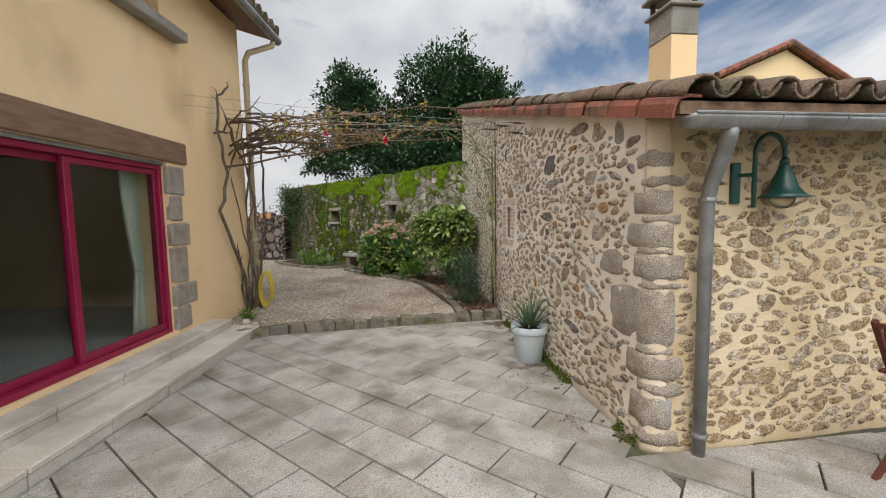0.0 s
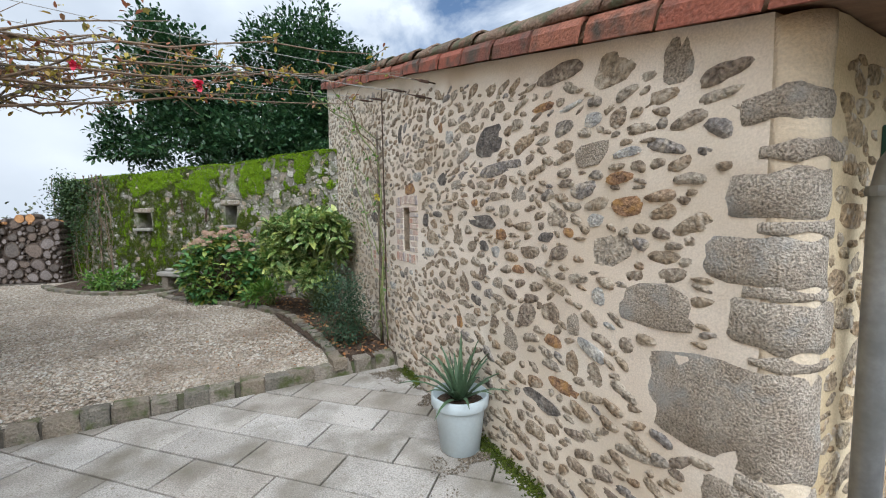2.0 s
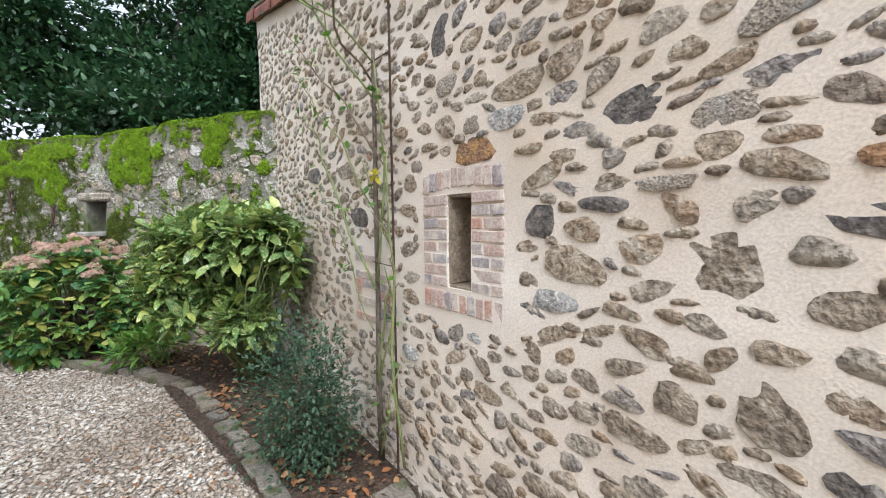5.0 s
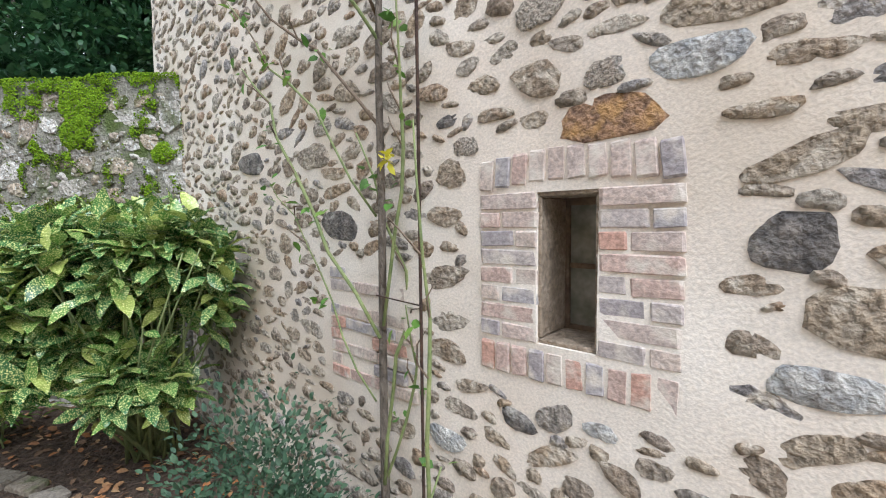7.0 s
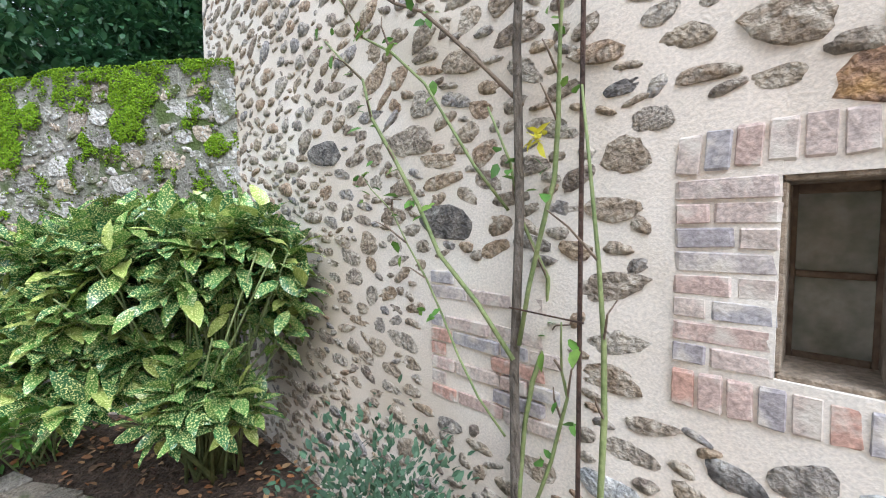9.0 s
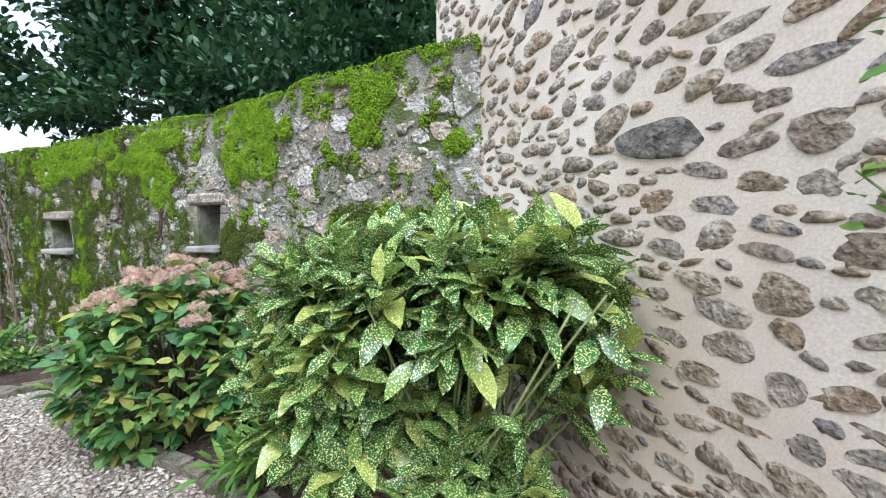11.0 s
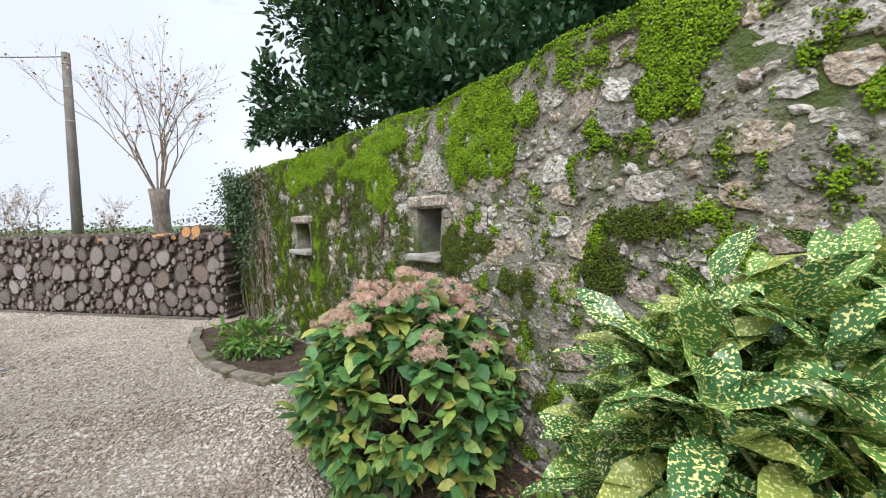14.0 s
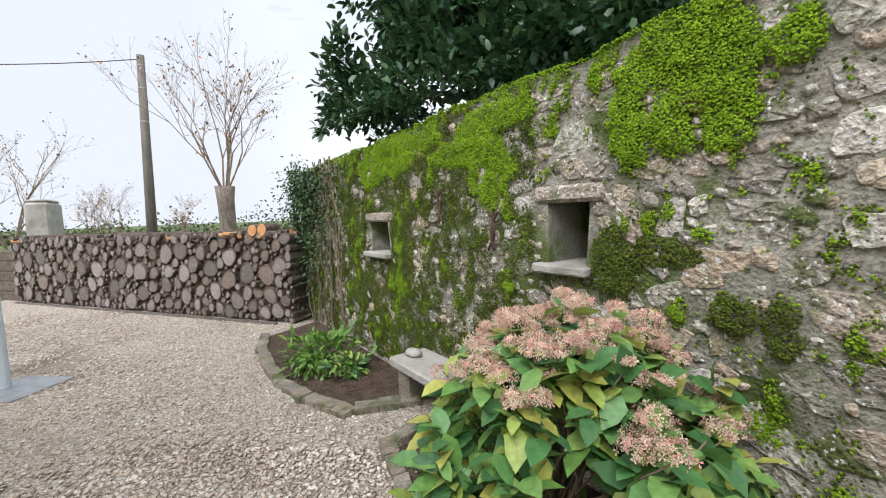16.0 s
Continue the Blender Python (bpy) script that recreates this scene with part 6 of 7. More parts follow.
def lay(stones, shapes, parent, a, d, out, depth, near, joined_mat, limit=295):
    """Stones as parts where near() says so, the rest joined."""
    rest_v, rest_R, rest_T, count = [], [], [], 0
    for s, z, la, lb, tilt in stones:
        p = a + d * s + Vector((0, 0, z))
        p = p + out * relief(p, 0.012)
        k = rng.integers(0, len(shapes))
        x, y = d * math.cos(tilt) + up * math.sin(tilt), up * math.cos(tilt) - d * math.sin(tilt)
        if x.cross(y).dot(out) < 0:
            x = -x
        dep = depth * rng.uniform(0.5, 1.3)
        R = np.array([[x[i] * la, y[i] * lb, out[i] * dep] for i in range(3)])
        if near(s, z) and count < limit:
            o = obj("stone", shapes[k][1], None, parent)
            m = Matrix.Identity(4)
            for i in range(3):
                for j in range(3):
                    m[i][j] = R[i][j]
            m.translation = p
            o.matrix_basis = m
            count += 1
        else:
            rest_v.append(shapes[k][0])
            rest_R.append(R)
            rest_T.append(p)
    if rest_v:
        o = obj("stones", mass("stones", np.array(rest_v), STONE_F, np.array(rest_R), np.array(rest_T)), joined_mat, parent)
        o["kind"] = "stuff"


RUBBLE = stone_set(M_STONE, 0.35, 30)
GRANITE = stone_set(M_GRANITE, 0.9, 12, 0.75)
DARKS = stone_set(M_DARKSTONE, 0.6, 10, 0.55)
RUSTS = stone_set(M_RUSTSTONE, 0.5, 10, 0.6)
PALES = stone_set(M_PALESTONE, 0.45, 10, 0.6)
BROWNS = stone_set(M_EARTH, 0.45, 24)

# stones that stand out, by kind: place along the wall, height, half length, half height, tilt
GREY = [(2.4, 0.85, 0.29, 0.185, 0.05), (2.2, 1.61, 0.128, 0.073, 0), (2.25, 1.4, 0.183, 0.076, 0), (2.17, 1.2, 0.13, 0.078, 0), (2.61, 1.17, 0.17, 0.093, 0), (2.54, 2.11, 0.062, 0.088, 0), (2.38, 0.62, 0.165, 0.077, 0), (3.47, 1.68, 0.072, 0.055, 0), (2.93, 1.83, 0.1, 0.07, 0), (3.03, 1.01, 0.044, 0.061, 0), (3.53, 0.81, 0.129, 0.071, 0), (3.69, 1.13, 0.058, 0.05, 0), (4.23, 1.79, 0.072, 0.044, 0), (4.12, 1.99, 0.091, 0.045, -0.3), (3.88, 1.77, 0.053, 0.029, 0), (4.36, 1.63, 0.085, 0.022, 0), (5.31, 2.14, 0.078, 0.055, 0), (5.14, 1.93, 0.05, 0.041, 0), (5.57, 1.81, 0.053, 0.032, 0)]
PALE = [(2.28, 1.97, 0.148, 0.066, 0), (2.18, 1.82, 0.059, 0.02, 0), (3.07, 2.08, 0.086, 0.018, -0.2), (2.93, 1.99, 0.051, 0.04, 0), (2.74, 1.81, 0.07, 0.024, -0.1), (2.91, 1.53, 0.051, 0.034, 0), (2.88, 1.18, 0.038, 0.05, 0), (2.92, 0.92, 0.089, 0.034, 0.3), (2.82, 1.06, 0.032, 0.016, 0), (4.33, 2.17, 0.065, 0.064, 0), (3.72, 1.33, 0.047, 0.035, 0), (4.72, 1.26, 0.096, 0.046, 0), (4.95, 1.92, 0.096, 0.054, 0), (5.14, 1.03, 0.048, 0.026, 0), (5.66, 0.83, 0.085, 0.05, 0)]
PLAIN = [(2.82, 2.17, 0.112, 0.074, 0), (3.15, 2.25, 0.144, 0.059, 0), (3.67, 1.85, 0.227, 0.046, 0), (4.21, 1.42, 0.095, 0.098, 0), (3.48, 2.08, 0.054, 0.041, 0), (3.12, 1.99, 0.067, 0.038, 0), (3.25, 2.02, 0.03, 0.032, 0), (3.44, 2.18, 0.061, 0.021, -0.3), (2.79, 1.96, 0.046, 0.042, 0), (2.98, 1.67, 0.081, 0.039, 0), (3.09, 1.71, 0.057, 0.025, 0), (3.3, 1.8, 0.075, 0.023, -0.2), (3.11, 1.83, 0.063, 0.025, -0.3), (3.15, 1.54, 0.08, 0.053, 0), (3.37, 1.35, 0.088, 0.041, 0), (3.14, 1.36, 0.072, 0.036, 0), (2.85, 1.39, 0.144, 0.09, 0), (3.01, 1.25, 0.06, 0.029, 0), (3.14, 1.18, 0.126, 0.034, 0.2)]
PLAIN_MORE = [(3.2, 1.04, 0.074, 0.058, 0), (3.4, 0.98, 0.087, 0.069, 0), (3.04, 0.82, 0.044, 0.067, 0), (2.9, 0.8, 0.056, 0.066, 0), (2.73, 0.99, 0.057, 0.023, 0.2), (4.66, 2.26, 0.079, 0.038, 0), (4.01, 1.78, 0.052, 0.037, 0), (4.12, 1.65, 0.082, 0.042, 0), (4, 1.35, 0.063, 0.048, 0), (4.65, 1.38, 0.111, 0.071, 0), (4.4, 1.19, 0.074, 0.044, 0), (4.11, 1.23, 0.051, 0.035, 0), (4.12, 1.08, 0.069, 0.083, 0), (4.32, 1.04, 0.057, 0.061, 0), (3.86, 1.19, 0.043, 0.054, 0), (3.77, 1.22, 0.039, 0.028, 0), (3.94, 1.08, 0.062, 0.033, 0), (4.89, 2.03, 0.128, 0.06, 0), (5.32, 1.96, 0.074, 0.058, 0)]
PLAIN_LAST = [(5.5, 1.98, 0.055, 0.033, 0), (6.44, 1.87, 0.114, 0.075, 0), (5.67, 1.39, 0.092, 0.055, 0), (5.7, 2, 0.071, 0.033, 0), (5.56, 1.04, 0.067, 0.031, 0), (5.46, 1.89, 0.063, 0.026, 0)]
RUSTY = [(2.67, 0.68, 0.116, 0.053, 0.3), (3.65, 1.44, 0.063, 0.036, 0), (3.27, 2.12, 0.086, 0.03, 0), (2.78, 1.71, 0.071, 0.027, -0.1), (2.74, 1.59, 0.081, 0.058, 0), (3.07, 1.47, 0.036, 0.03, 0), (3.18, 0.89, 0.072, 0.039, 0), (3.1, 0.67, 0.119, 0.053, 0), (3.48, 1.24, 0.063, 0.028, 0), (4.48, 2.25, 0.042, 0.046, 0), (3.96, 1.65, 0.043, 0.034, 0), (4.2, 0.76, 0.05, 0.049, 0), (5.13, 1.82, 0.127, 0.054, 0)]
SLATY = [(3.28, 0.52, 0.149, 0.053, 0.2), (3.78, 2.03, 0.165, 0.104, 0), (3.87, 1.52, 0.168, 0.065, 0), (4.46, 1.85, 0.1, 0.069, 0), (3.85, 1.36, 0.057, 0.039, 0), (3.24, 1.44, 0.06, 0.035, 0), (5.36, 2.37, 0.08, 0.111, 0), (4.54, 1.58, 0.092, 0.03, 0.15), (4.78, 1.53, 0.067, 0.061, 0), (3.95, 0.98, 0.075, 0.04, 0.3), (7.08, 1.91, 0.151, 0.086, 0), (6.26, 1.57, 0.138, 0.061, 0), (5.64, 1.9, 0.05, 0.025, 0), (5.38, 0.98, 0.061, 0.035, 0)]
CHOSEN = ((GREY, GRANITE, M_GRANITE), (PALE, PALES, M_PALESTONE), (PLAIN + PLAIN_MORE + PLAIN_LAST, RUBBLE, M_STONE_I), (RUSTY, RUSTS, M_RUSTSTONE), (SLATY, DARKS, M_DARKSTONE))


def quoin(z, h, along_east, along_front):
    """A granite block that wraps the worn corner."""
    bm = bmesh.new()
    line = [(EAST, CORNER_Y + ROUND + along_east * k / 4) for k in (4, 3, 2, 1)]
    line += [(EAST + ROUND - ROUND * math.cos(a), CORNER_Y + ROUND - ROUND * math.sin(a)) for a in (0.5 * math.pi * k / 5 for k in range(6))]
    line += [(EAST + ROUND + along_front * k / 3, CORNER_Y + 0.04 * along_front * k / 3) for k in (1, 2, 3)]
    n = len(line)
    rows = []
    for k, (zz, f) in enumerate(((-h, -0.006), (-h * 0.93, 0.003), (-h * 0.3, 0.006), (h * 0.3, 0.006), (h * 0.93, 0.003), (h, -0.006))):
        row = []
        for i, (x, y) in enumerate(line):
            out = Vector((-1, 0, 0)) if i < 4 else (Vector((0, -1, 0)) if i > 9 else Vector((x - EAST - ROUND, y - CORNER_Y - ROUND, 0)).normalized())
            q = Vector((x, y, z + zz * (0.72 if i in (0, n - 1) else 0.94 if i in (1, n - 2) else 1.0)))
            g = -0.004 if i in (0, n - 1) else f
            row.append(bm.verts.new(q + out * (g + relief(q, 0.012) + 0.005 * noise.noise(q * 19)) + Vector((0, 0, 0.03 * noise.noise(q * 7 + out) * (zz / h)))))
        rows.append(row)
    for a, b in zip(rows, rows[1:]):
        for i in range(n - 1):
            bm.faces.new((a[i], a[i + 1], b[i + 1], b[i]))
    part("quoin", bm, M_GRANITE, wall_corner, "", True)


for z, h, e, f in ((1.61, 0.078, 0.13, 0.02), (1.40, 0.078, 0.20, 0.03), (1.195, 0.082, 0.10, 0.12), (0.87, 0.185, 0.42, 0.06), (0.54, 0.08, 0.18, 0.12), (0.24, 0.10, 0.14, 0.05), (1.88, 0.05, 0.10, 0.02), (1.735, 0.026, 0.03, 0.10), (1.505, 0.018, 0.03, 0.08), (1.30, 0.016, 0.06, 0.03), (1.08, 0.02, 0.03, 0.10),
                   (0.655, 0.022, 0.06, 0.05), (0.41, 0.032, 0.03, 0.12), (0.08, 0.04, 0.06, 0.10)):
    quoin(z, h, e, f)

avoid_e = [(4.90, 5.56, 1.08, 1.80), (5.78, 6.36, 0.86, 1.42), (2.0, CORNER_Y + ROUND + 0.05, 0.0, 2.2)]
chosen = []
for row, shapes, joined in CHOSEN:
    keep = [q for q in row if q[0] - q[2] > CORNER_Y + ROUND + 0.01 and not (q[0] - q[2] < 2.70 and 0.66 < q[1] < 1.06)]
    chosen += keep
    lay(keep, shapes, wall_east, east_a, east_d, east_n, 0.007, lambda s, z: True, joined)
taken = chosen + [(2.40, 0.87, 0.30, 0.19, 0)] + [(CORNER_Y + ROUND + e / 2, z, e / 2 + 0.02, h, 0) for z, h, e in ((1.61, 0.085, 0.14), (1.40, 0.085, 0.20), (1.18, 0.09, 0.12), (0.54, 0.08, 0.18), (0.24, 0.10, 0.14))]
packed = pack((CORNER_Y + 0.04, END_Y - 0.05), lambda s: verge_z(s) - 0.14, 0.05,
              [((0.06, 0.10), (0.03, 0.055), 900, 0.005), ((0.04, 0.075), (0.022, 0.042), 12000, -0.001), ((0.022, 0.048), (0.011, 0.026), 20000, -0.002)], taken, avoid_e)
lay(packed[len(taken):], RUBBLE, wall_east, east_a, east_d, east_n, 0.0055, lambda s, z: 3.6 < s < 7.2 and 0.75 < z < 2.3, M_STONE_I, 190)
taken_f = [(0.80, 0.95, 0.12, 0.07, 0.0), (0.82, 0.45, 0.13, 0.08, 0.05), (0.75, 1.5, 0.10, 0.06, 0.0)]
packed_f = pack((0.12, 4.4), lambda s: 2.08, 0.03, [((0.07, 0.12), (0.035, 0.06), 600, 0.004), ((0.045, 0.08), (0.024, 0.042), 6000, -0.001), ((0.022, 0.048), (0.012, 0.026), 10000, -0.002)], taken_f, [(0.50, 0.62, 1.55, 1.88), (0.0, 0.17, 0.0, 2.1)])
lay(packed_f, BROWNS, wall_front, front_a, front_d, front_n, 0.0065, lambda s, z: s < 1.8, M_EARTH_I, 220)


# ---- bricks round the small window ----
def brick_mesh(seed):
    bm = box(-0.5, 0.5, -0.5, 0.5, -0.5, 0.5)
    bmesh.ops.bevel(bm, geom=bm.edges[:], offset=0.06, segments=1, affect="EDGES")
    for v in bm.verts:
        v.co += Vector((relief(v.co + up * seed, 0.05), relief(v.co - up * seed, 0.05), relief(v.co + up * (seed + 5), 0.07)))
    me = to_mesh("brick", bm)
    me.materials.append(M_BRICK)
    return me


BRICK_ME = [brick_mesh(i) for i in range(5)]


def brick(y0, y1, z0, z1, tilt=0.0, proud=0.003):
    o = obj("brick", BRICK_ME[rng.integers(0, 5)], None, wall_east)
    o.matrix_basis = Matrix.Translation((EAST + 0.0405 - proud - rng.uniform(0, 0.004), (y0 + y1) / 2, (z0 + z1) / 2)) @ Matrix.Rotation(tilt + rng.normal(0, 0.012), 4, "X") @ Matrix.Diagonal((0.085, y1 - y0 - 0.008, z1 - z0 - 0.009, 1))


for side in (0, 1):
    z = WIN_Z0 - 0.005
    for k in range(8):
        h = 0.0545
        inner, outer = (WIN_Y1 - 0.004, 5.515) if side == 0 else (WIN_Y0 + 0.004, 4.955)
        cut = inner + (outer - inner) * (0.5 + 0.12 * (-1) ** k)
        spans = [(inner, outer)] if k % 3 == 1 else [(inner, cut), (cut, outer)]
        for a, b in spans:
            brick(min(a, b), max(a, b), z, z + h)
        z += h
for k in range(10):
    y = 4.96 + 0.0555 * k
    arch = 0.02 * math.sin(math.pi * (k + 0.5) / 10)
    brick(y, y + 0.0555, 1.66 + arch, 1.757 + arch, 0.018 * (k - 4.5))
    brick(y, y + 0.0555, 1.118, 1.215)
for r in range(9):
    z = 0.90 + 0.0545 * r
    y = 5.80 + 0.05 * (r % 2)
    while y < 6.30:
        w = rng.choice([0.11, 0.2, 0.21])
        if rng.random() < 0.88:
            brick(y, min(y + w, 6.34), z, z + 0.0545, 0, 0.003)
        y += w

# ---- stones of the old wall ----
BLOCKS = stone_set(M_WSTONE, 1.5, 30, 0.85, False)


OLD_BIG = [(0.05, 2.36, 0.19, 0.085, 0.0), (1.95, 1.71, 0.085, 0.115, 0.05), (1.75, 1.73, 0.08, 0.10, -0.05), (0.57, 1.87, 0.12, 0.07, 0.05), (1.08, 2.0, 0.11, 0.075, -0.1), (1.10, 2.38, 0.09, 0.06, 0.0),
           (0.18, 2.02, 0.13, 0.08, 0.1), (-0.26, 2.37, 0.09, 0.13, 0.0), (-0.24, 2.08, 0.13, 0.09, 0.0), (0.9, 2.33, 0.09, 0.12, 0.0), (1.85, 1.98, 0.10, 0.07, 0.0), (-0.05, 1.86, 0.13, 0.055, 0.1)]
old_niches = [(n0 - 0.02, n1 + 0.02, z0 - 0.06, z1 + 0.10) for n0, n1, z0, z1 in NICHES]
blocks = pack((OLD_S0 + 0.02, 7.7), lambda s: top_m(s) + 0.01, 0.12, [((0.10, 0.17), (0.065, 0.105), 330, 0.0), ((0.065, 0.11), (0.05, 0.085), 2600, -0.006), ((0.035, 0.07), (0.03, 0.05), 6000, -0.006), ((0.02, 0.035), (0.016, 0.028), 5000, 0.0)], OLD_BIG, old_niches)
near_blocks, far_blocks = [q for q in blocks if q[0] < OLD_BEND], [q for q in blocks if q[0] >= OLD_BEND]
lay(near_blocks, BLOCKS, wall_moss, NEAR_A, NEAR_D, NEAR_N, 0.013, lambda s, z: True, M_WSTONE_I, 175)
lay(far_blocks, BLOCKS, wall_moss, MOSS_A, MOSS_D, MOSS_N, 0.015, lambda s, z: s < 4.6, M_WSTONE_I, 120)


MOSS_BRIGHT = [(1.70, 2.45, 0.37, 0.21), (1.62, 2.18, 0.25, 0.19), (1.94, 2.28, 0.13, 0.30), (3.03, 2.10, 0.24, 0.32), (3.38, 2.27, 0.43, 0.13), (3.00, 2.45, 0.46, 0.12), (4.34, 2.45, 0.86, 0.13), (4.96, 2.26, 0.28, 0.18), (1.28, 2.38, 0.10, 0.10),
               (0.43, 2.47, 0.20, 0.18), (-0.19, 2.11, 0.10, 0.08), (4.66, 2.36, 0.67, 0.20), (0.65, 2.62, 0.21, 0.04), (0.52, 2.26, 0.11, 0.11)]
MOSS_OLIVE = [(2.04, 1.48, 0.16, 0.21), (1.81, 1.56, 0.23, 0.09), (1.45, 1.33, 0.12, 0.09), (1.29, 1.30, 0.07, 0.13), (0.79, 1.48, 0.14, 0.18), (0.76, 1.12, 0.13, 0.16), (1.24, 0.62, 0.12, 0.09), (0.79, 0.81, 0.08, 0.12), (0.61, 1.70, 0.23, 0.10)]


def patch(patches, s, z):
    return max(1.0 - ((s - a) / w) ** 2 - ((z - b) / h) ** 2 for a, b, w, h in patches)


def moss_mass(name, T, N, lo, hi, material, label):
    tv = [(1, 0, 0), (0.5, 0.87, 0), (-0.5, 0.87, 0), (-1, 0, 0), (-0.5, -0.87, 0), (0.5, -0.87, 0), (0.45, 0.3, 0.75), (-0.5, 0.25, 0.8), (0.05, -0.5, 0.7)]
    tf = [(0, 1, 6), (1, 2, 7), (1, 7, 6), (2, 3, 7), (3, 4, 7), (4, 8, 7), (4, 5, 8), (5, 0, 8), (0, 6, 8), (6, 7, 8)]
    n = len(T)
    sc = rng.uniform(lo, hi, (n, 1)) * np.array([[1, 1, 0.9]])
    R = frames_of(np.array(N) + rng.normal(0, 0.4, (n, 3)), rng.uniform(0, 6, n), sc)
    me = mass(name, tv, tf, R, np.array(T))
    me.polygons.foreach_set("use_smooth", [True] * len(me.polygons))
    tagged(obj(name, me, material), label, "moss", kind="stuff")


def moss():
    T, N, T2, N2 = [], [], [], []
    for _ in range(470000):
        s, z = rng.uniform(OLD_S0, 7.7), rng.uniform(0.2, 2.72)
        hi = top_m(s)
        if z > hi + 0.02 or any(n0 - 0.05 < s < n1 + 0.08 and z0 - 0.06 < z < z1 + 0.1 for n0, n1, z0, z1 in NICHES):
            continue
        m = noise.noise(Vector((s * 1.7 + 4.0, z * 0.75, 3.3))) + 0.5 * noise.noise(Vector((s * 4.2, z * 2.6, 8.1)))
        fine = 0.8 * noise.noise(Vector((s * 6.5, z * 5.0, 2.0))) + 0.5 * noise.noise(Vector((s * 17, z * 14, 5.0)))
        h = hi - z
        bright = max(min(patch(MOSS_BRIGHT, s, z), 0.5), 0.55 * math.exp(-h / 0.07) - 0.28, 0.34 * math.exp(-h / 0.3) - 0.34 + 0.6 * m) + 0.9 * fine
        # real olive patches, plus denser cover past s 2.6 painting the far stretch's shade
        olive = max(min(patch(MOSS_OLIVE, s, z), 0.6), (0.26 if s > 2.6 else -0.2) + 0.5 * m - 0.12 * max(0, 1.2 - z)) + 0.9 * fine
        where = on_moss(s, 0, z)
        if bright > 0.12 + rng.normal(0, 0.12):
            T.append(tuple(on_moss(s, 0.006 + 0.012 * rng.random() + 0.035 * min(max(bright, 0), 0.9) + relief(where, 0.022), z)))
            N.append(tuple(MOSS_N + Vector((0, 0, 0.3))))
        elif olive > 0.30 + rng.normal(0, 0.24):
            T2.append(tuple(on_moss(s, 0.006 + 0.010 * rng.random() + 0.02 * min(max(olive, 0), 0.9) + relief(where, 0.022), z)))
            N2.append(tuple(MOSS_N + Vector((0, 0, 0.2))))
    for _ in range(12000):
        s, o = rng.uniform(OLD_S0, 7.7), -abs(rng.normal(0, 0.18)) + 0.02
        if noise.noise(Vector((s * 1.6, o * 2, 1.0))) > -0.12:
            T.append(tuple(on_moss(s, max(o, -0.48), top_m(s) + 0.004)))
            N.append((0, 0, 1.0))
    moss_mass("moss", T, N, 0.0035, 0.0085, M_MOSS, "bright green moss cushions growing over the old wall")
    moss_mass("olive_moss", T2, N2, 0.0035, 0.0085, M_MOSS2, "dark olive moss over the old wall, thickened at the far end as shade")


moss()


def foot_moss():
    n = 5200
    y = rng.uniform(2.2, 5.4, n)
    x = EAST - 0.012 - np.abs(rng.normal(0, 0.035, n))
    ok = np.array([noise.noise(Vector((0, b * 2.1, 4.4))) + 0.5 * noise.noise(Vector((a * 9, b * 9, 1))) > 0.02 for a, b in zip(x, y)])
    x, y = x[ok], y[ok]
    n = len(x)
    z = 0.002 + np.clip(0.02 - np.abs(x - EAST + 0.015), 0, 0.02) * rng.uniform(0, 3, n)
    R = frames_of(np.tile([[-0.4, 0, 1.0]], (n, 1)) + rng.normal(0, 0.4, (n, 3)), rng.uniform(0, 6, n), rng.uniform(0.005, 0.013, (n, 1)) * np.ones((1, 3)))
    tv = [(1, 0, 0), (-0.5, 0.87, 0), (-0.5, -0.87, 0), (0, 0, 0.8)]
    o = obj("foot_moss", mass("foot_moss", tv, [(0, 1, 3), (1, 2, 3), (2, 0, 3)], R, np.stack([x, y, z], 1)), M_MOSS2)
    tagged(o, "green moss creeping along the foot of the stone wall", "moss", kind="stuff")


foot_moss()

# ---- paving ----
def clip(poly, nx, ny, c):
    """The part of a flat outline where nx*x + ny*y <= c."""
    out = []
    for p, q in zip(poly, poly[1:] + poly[:1]):
        a, b = nx * p[0] + ny * p[1] - c, nx * q[0] + ny * q[1] - c
        if a <= 0:
            out.append(p)
        if (a < 0 < b) or (b < 0 < a):
            t = a / (a - b)
            out.append((p[0] + (q[0] - p[0]) * t, p[1] + (q[1] - p[1]) * t))
    return out


def spread(poly):
    """The area of a flat outline."""
    return abs(sum(p[0] * q[1] - q[0] * p[1] for p, q in zip(poly, poly[1:] + poly[:1]))) / 2 if len(poly) > 2 else 0.0


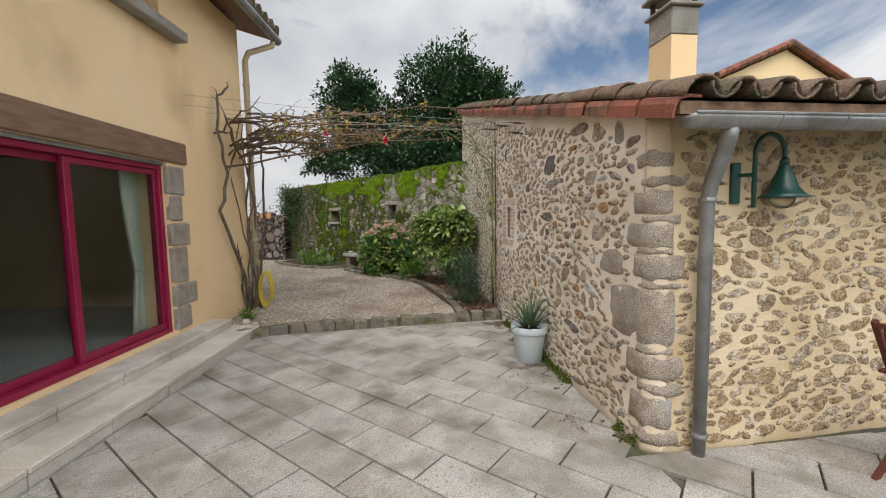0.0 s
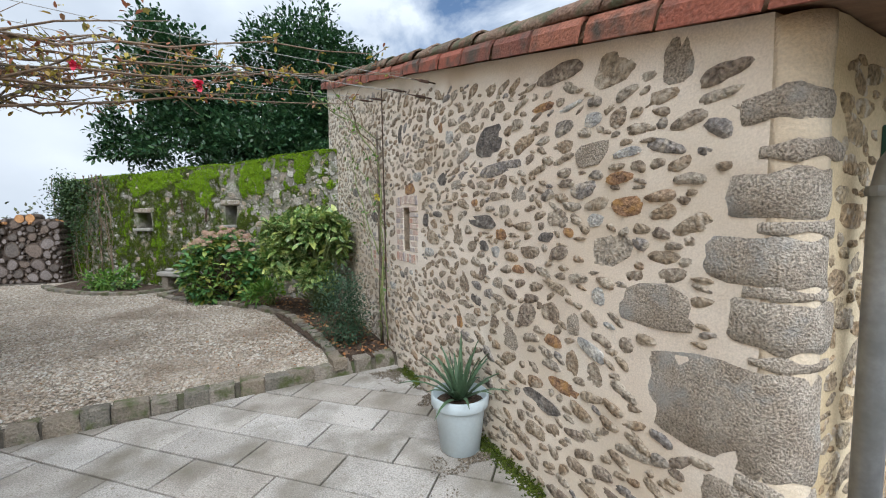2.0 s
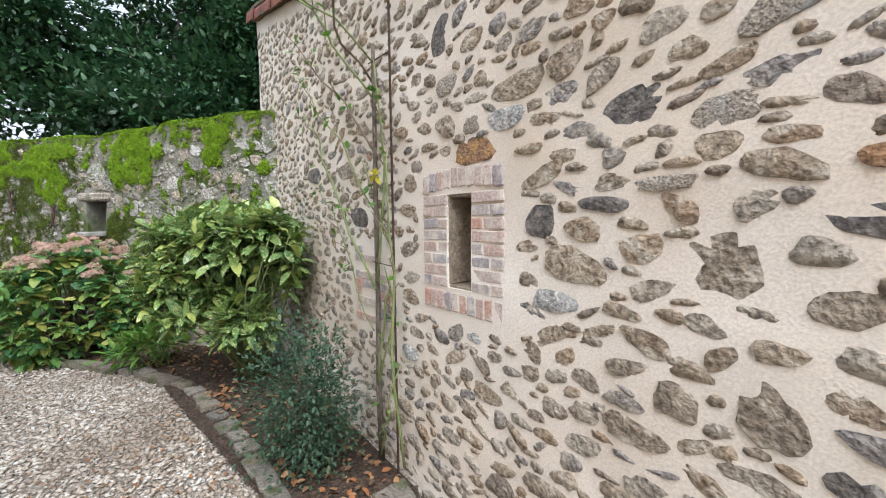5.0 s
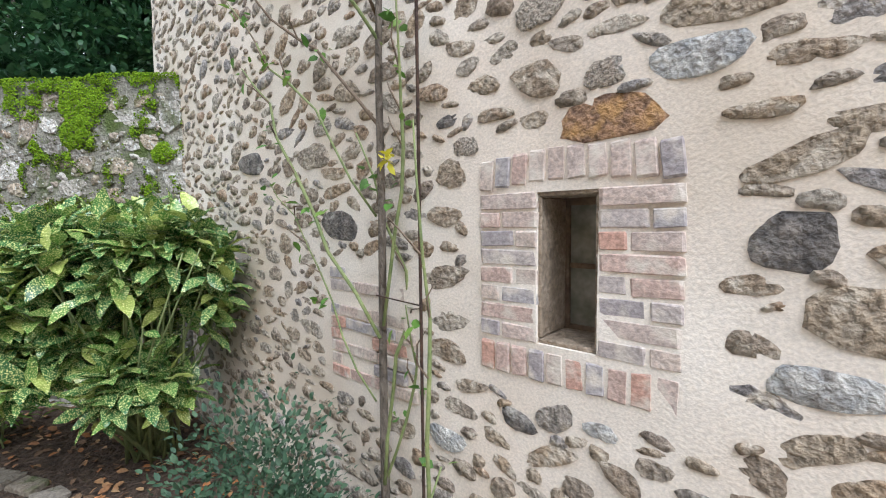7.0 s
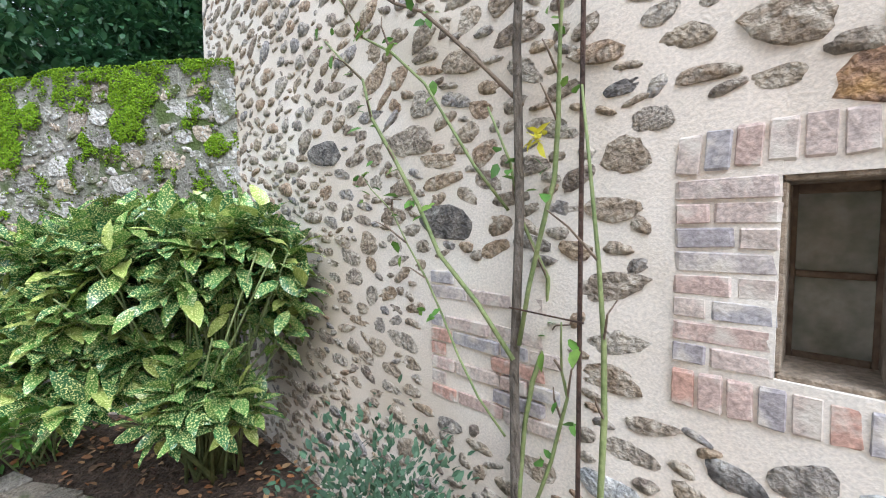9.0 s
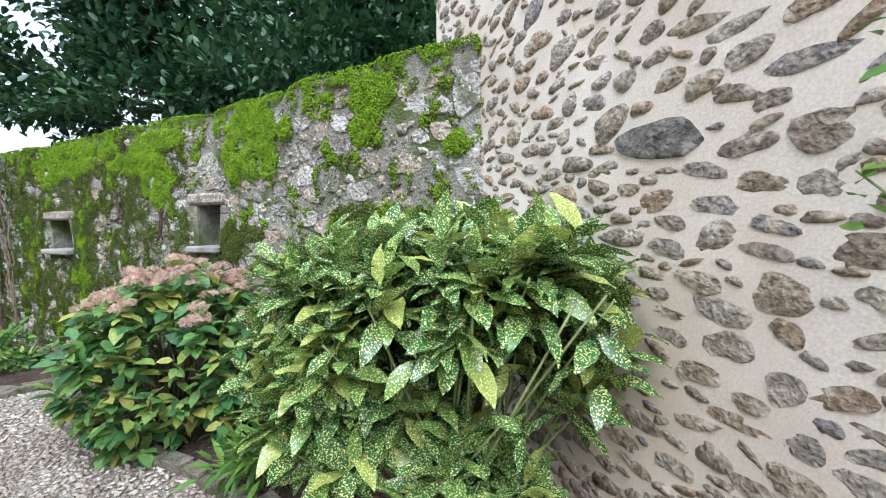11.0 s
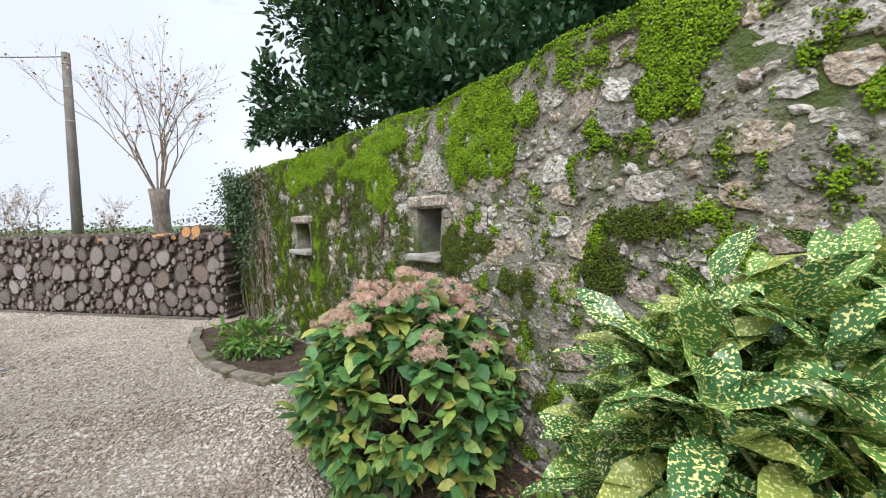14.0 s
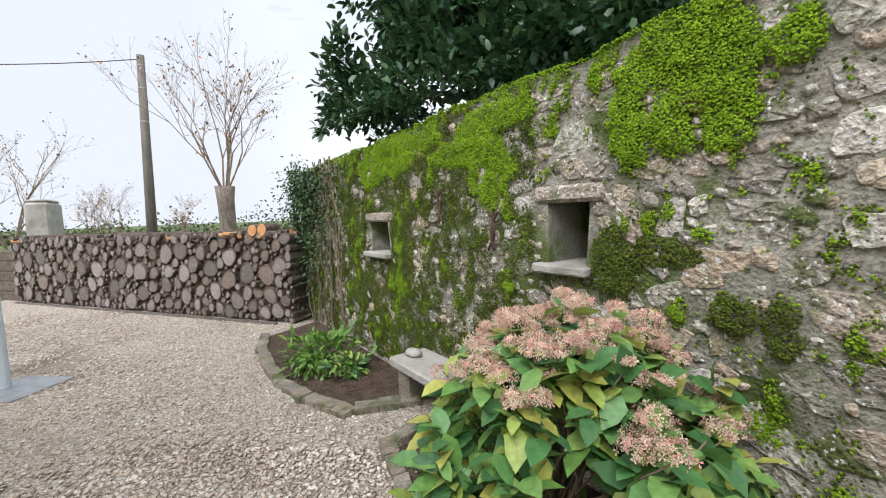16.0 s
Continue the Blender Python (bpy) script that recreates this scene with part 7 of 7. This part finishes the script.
def paving():
    patio = tagged(new("patio"), "patio of pale rectangular stone slabs laid diagonally", "paving", kind="structure")
    U, V = Vector((0.716, -0.698, 0)), Vector((0.698, 0.716, 0))
    count = 0
    for r in range(-16, 18):
        v0, v1 = 1.165 + 0.318 * r, 1.165 + 0.318 * (r + 1)
        off = 0.32 * (r % 2) + 0.02 * rng.random() - 0.53
        for k in range(-10, 10):
            u0, u1 = off + 0.64 * k, off + 0.64 * (k + 1)
            quad = [U * a + V * b for a, b in ((u0 + 0.0065, v0 + 0.0065), (u1 - 0.0065, v0 + 0.0065), (u1 - 0.0065, v1 - 0.0065), (u0 + 0.0065, v1 - 0.0065))]
            poly = [(p.x, p.y) for p in quad]
            cx, cy = sum(p[0] for p in poly) / 4, sum(p[1] for p in poly) / 4
            if not (-2.6 < cx < 4.3 and -0.4 < cy < 5.7):
                continue
            poly = clip(poly, -0.065, 1, 5.515 - 0.075)
            poly = clip(poly, -1, 0.111, 2.49)
            if max(p[0] for p in poly or [(0, 0)]) > 1.47:
                poly = max(clip(poly, 0, 1, 2.11), clip(poly, 1, 0, 1.47), key=spread)
            area = spread(poly)
            if area < 0.006 or count >= 298:
                continue
            z = rng.normal(0, 0.0022)
            bm = bmesh.new()
            c = Vector((sum(p[0] for p in poly) / len(poly), sum(p[1] for p in poly) / len(poly), 0))
            lo = [bm.verts.new((x, y, -0.028)) for x, y in poly]
            hi = [bm.verts.new((x, y, z - 0.004)) for x, y in poly]
            tp = [bm.verts.new(((x - c.x) * 0.985 + c.x, (y - c.y) * 0.985 + c.y, z)) for x, y in poly]
            n = len(poly)
            for i in range(n):
                j = (i + 1) % n
                bm.faces.new((lo[i], lo[j], hi[j], hi[i]))
                bm.faces.new((hi[i], hi[j], tp[j], tp[i]))
            bm.faces.new(tp)
            part("slab", bm, M_PAVE, patio)
            count += 1


paving()


# ---- gravel, leaves ----
def inside(poly, x, y):
    hit = np.zeros(len(x), bool)
    for (x0, y0), (x1, y1) in zip(poly, poly[1:] + poly[:1]):
        cross = ((y0 > y) != (y1 > y)) & (x < (x1 - x0) * (y - y0) / (y1 - y0 + 1e-9) + x0)
        hit ^= cross
    return hit


def gravel():
    x = np.concatenate([rng.uniform(-3.2, 1.0, 34000), rng.uniform(-9.5, 0.9, 40000), rng.uniform(-2.6, -1.5, 700)])
    y = np.concatenate([rng.uniform(5.5, 10.5, 34000), rng.uniform(5.5, 15.0, 40000), rng.uniform(5.2, 5.9, 700)])
    wall = (x - MOSS_A.x) * MOSS_N.x + (y - MOSS_A.y) * MOSS_N.y > 0.02
    hx = -2.80 + 0.111 * (y - 2.85) + 0.02
    ok = wall & (y > kerb_y(x) + 0.05) & ~inside(poly_a, x, y) & ~inside(poly_b, x, y) & ((x > hx) | (y > 6.5)) & (y < 13.75 - 0.257 * (x + 3.6) - 0.05)
    x, y = x[ok], y[ok]
    n = len(x)
    z = GRAVEL + 0.05 * np.clip((y - 6) / 4, 0, 1) + 0.004
    tv = [(1, 0, 0.1), (0.1, 0.8, 0.1), (-0.9, 0.15, 0), (0, -0.85, 0.1), (0.1, 0.05, 0.65), (0, 0, -0.5)]
    tf = [(0, 1, 4), (1, 2, 4), (2, 3, 4), (3, 0, 4), (1, 0, 5), (2, 1, 5), (3, 2, 5), (0, 3, 5)]
    R = frames_of(np.tile([[0, 0, 1.0]], (n, 1)) + rng.normal(0, 0.3, (n, 3)), rng.uniform(0, 6, n), rng.uniform(0.008, 0.025, (n, 1)) * np.array([[1.25, 1, 0.75]]))
    o = obj("gravel", mass("gravel", tv, tf, R, np.stack([x, y, z], 1)), M_PEBBLE)
    tagged(o, "loose pale beige pebbles covering the yard", "gravel", kind="stuff")


gravel()


def litter():
    n = 3800
    x, y = rng.uniform(-1.2, 1.48, n), rng.uniform(5.6, 10.6, n)
    ok = inside(poly_a, x, y) & (rng.random(n) < np.clip(0.2 + (x - 0.2) * 0.8, 0.12, 1))
    xf = np.concatenate([rng.uniform(-3, 0.8, 160), 0.85 - np.abs(rng.normal(0, 0.7, 420))])
    yf = np.concatenate([rng.uniform(5.6, 9.5, 160), rng.uniform(5.7, 7.6, 420)])
    x, y = np.concatenate([x[ok], xf]), np.concatenate([y[ok], yf])
    n = len(x)
    z = np.array([ground_z(a, b) + 0.05 for a, b in zip(x, y)]) - np.where(inside(poly_a, x, y), 0, 0.03)
    R = frames_of(np.tile([[0, 0, 1.0]], (n, 1)) + rng.normal(0, 0.35, (n, 3)), rng.uniform(0, 6, n), rng.uniform(0.03, 0.065, (n, 1)) * np.where(inside(poly_a, x, y), 1.0, 0.5)[:, None] * np.array([[1, 1.4, 1]]))
    o = obj("fallen_leaves", mass("fallen_leaves", LEAF_V, LEAF_F, R, np.stack([x, y, z], 1)), M_DEADLEAF)
    tagged(o, "brown and rust fallen leaves lying on the soil", "leaves", kind="stuff")


litter()


def wall_foot_crumbs():
    """Washed-down soil and leaf crumbs on the slabs along the wall."""
    n = 20000
    y = rng.uniform(2.3, 5.42, n)
    x = EAST - 0.02 - np.abs(rng.normal(0, 0.24, n)) * np.clip(0.35 + (y - 2.0) * 0.30, 0.3, 1.2)
    ok = np.array([noise.noise(Vector((a * 2.4, b * 2.4, 4.4))) + 0.6 * noise.noise(Vector((a * 8, b * 8, 1))) > 0.36 - 0.6 * max(0.0, 0.3 - (EAST - a)) - 0.12 * max(0.0, b - 4.2) for a, b in zip(x, y)])
    x, y = x[ok], y[ok]
    n = len(x)
    R = frames_of(np.tile([[0, 0, 1.0]], (n, 1)) + rng.normal(0, 0.4, (n, 3)), rng.uniform(0, 6, n), rng.uniform(0.004, 0.010, (n, 1)) * np.array([[1.3, 1, 0.4]]))
    tv = [(1, 0, 0), (-0.5, 0.87, 0), (-0.5, -0.87, 0), (0, 0, 0.8)]
    o = obj("soil_crumbs", mass("soil_crumbs", tv, [(0, 1, 3), (1, 2, 3), (2, 0, 3)], R, np.stack([x, y, np.full(n, 0.003)], 1)), M_GRIT)
    tagged(o, "dark soil crumbs washed over the slabs", "soil", kind="stuff")


wall_foot_crumbs()
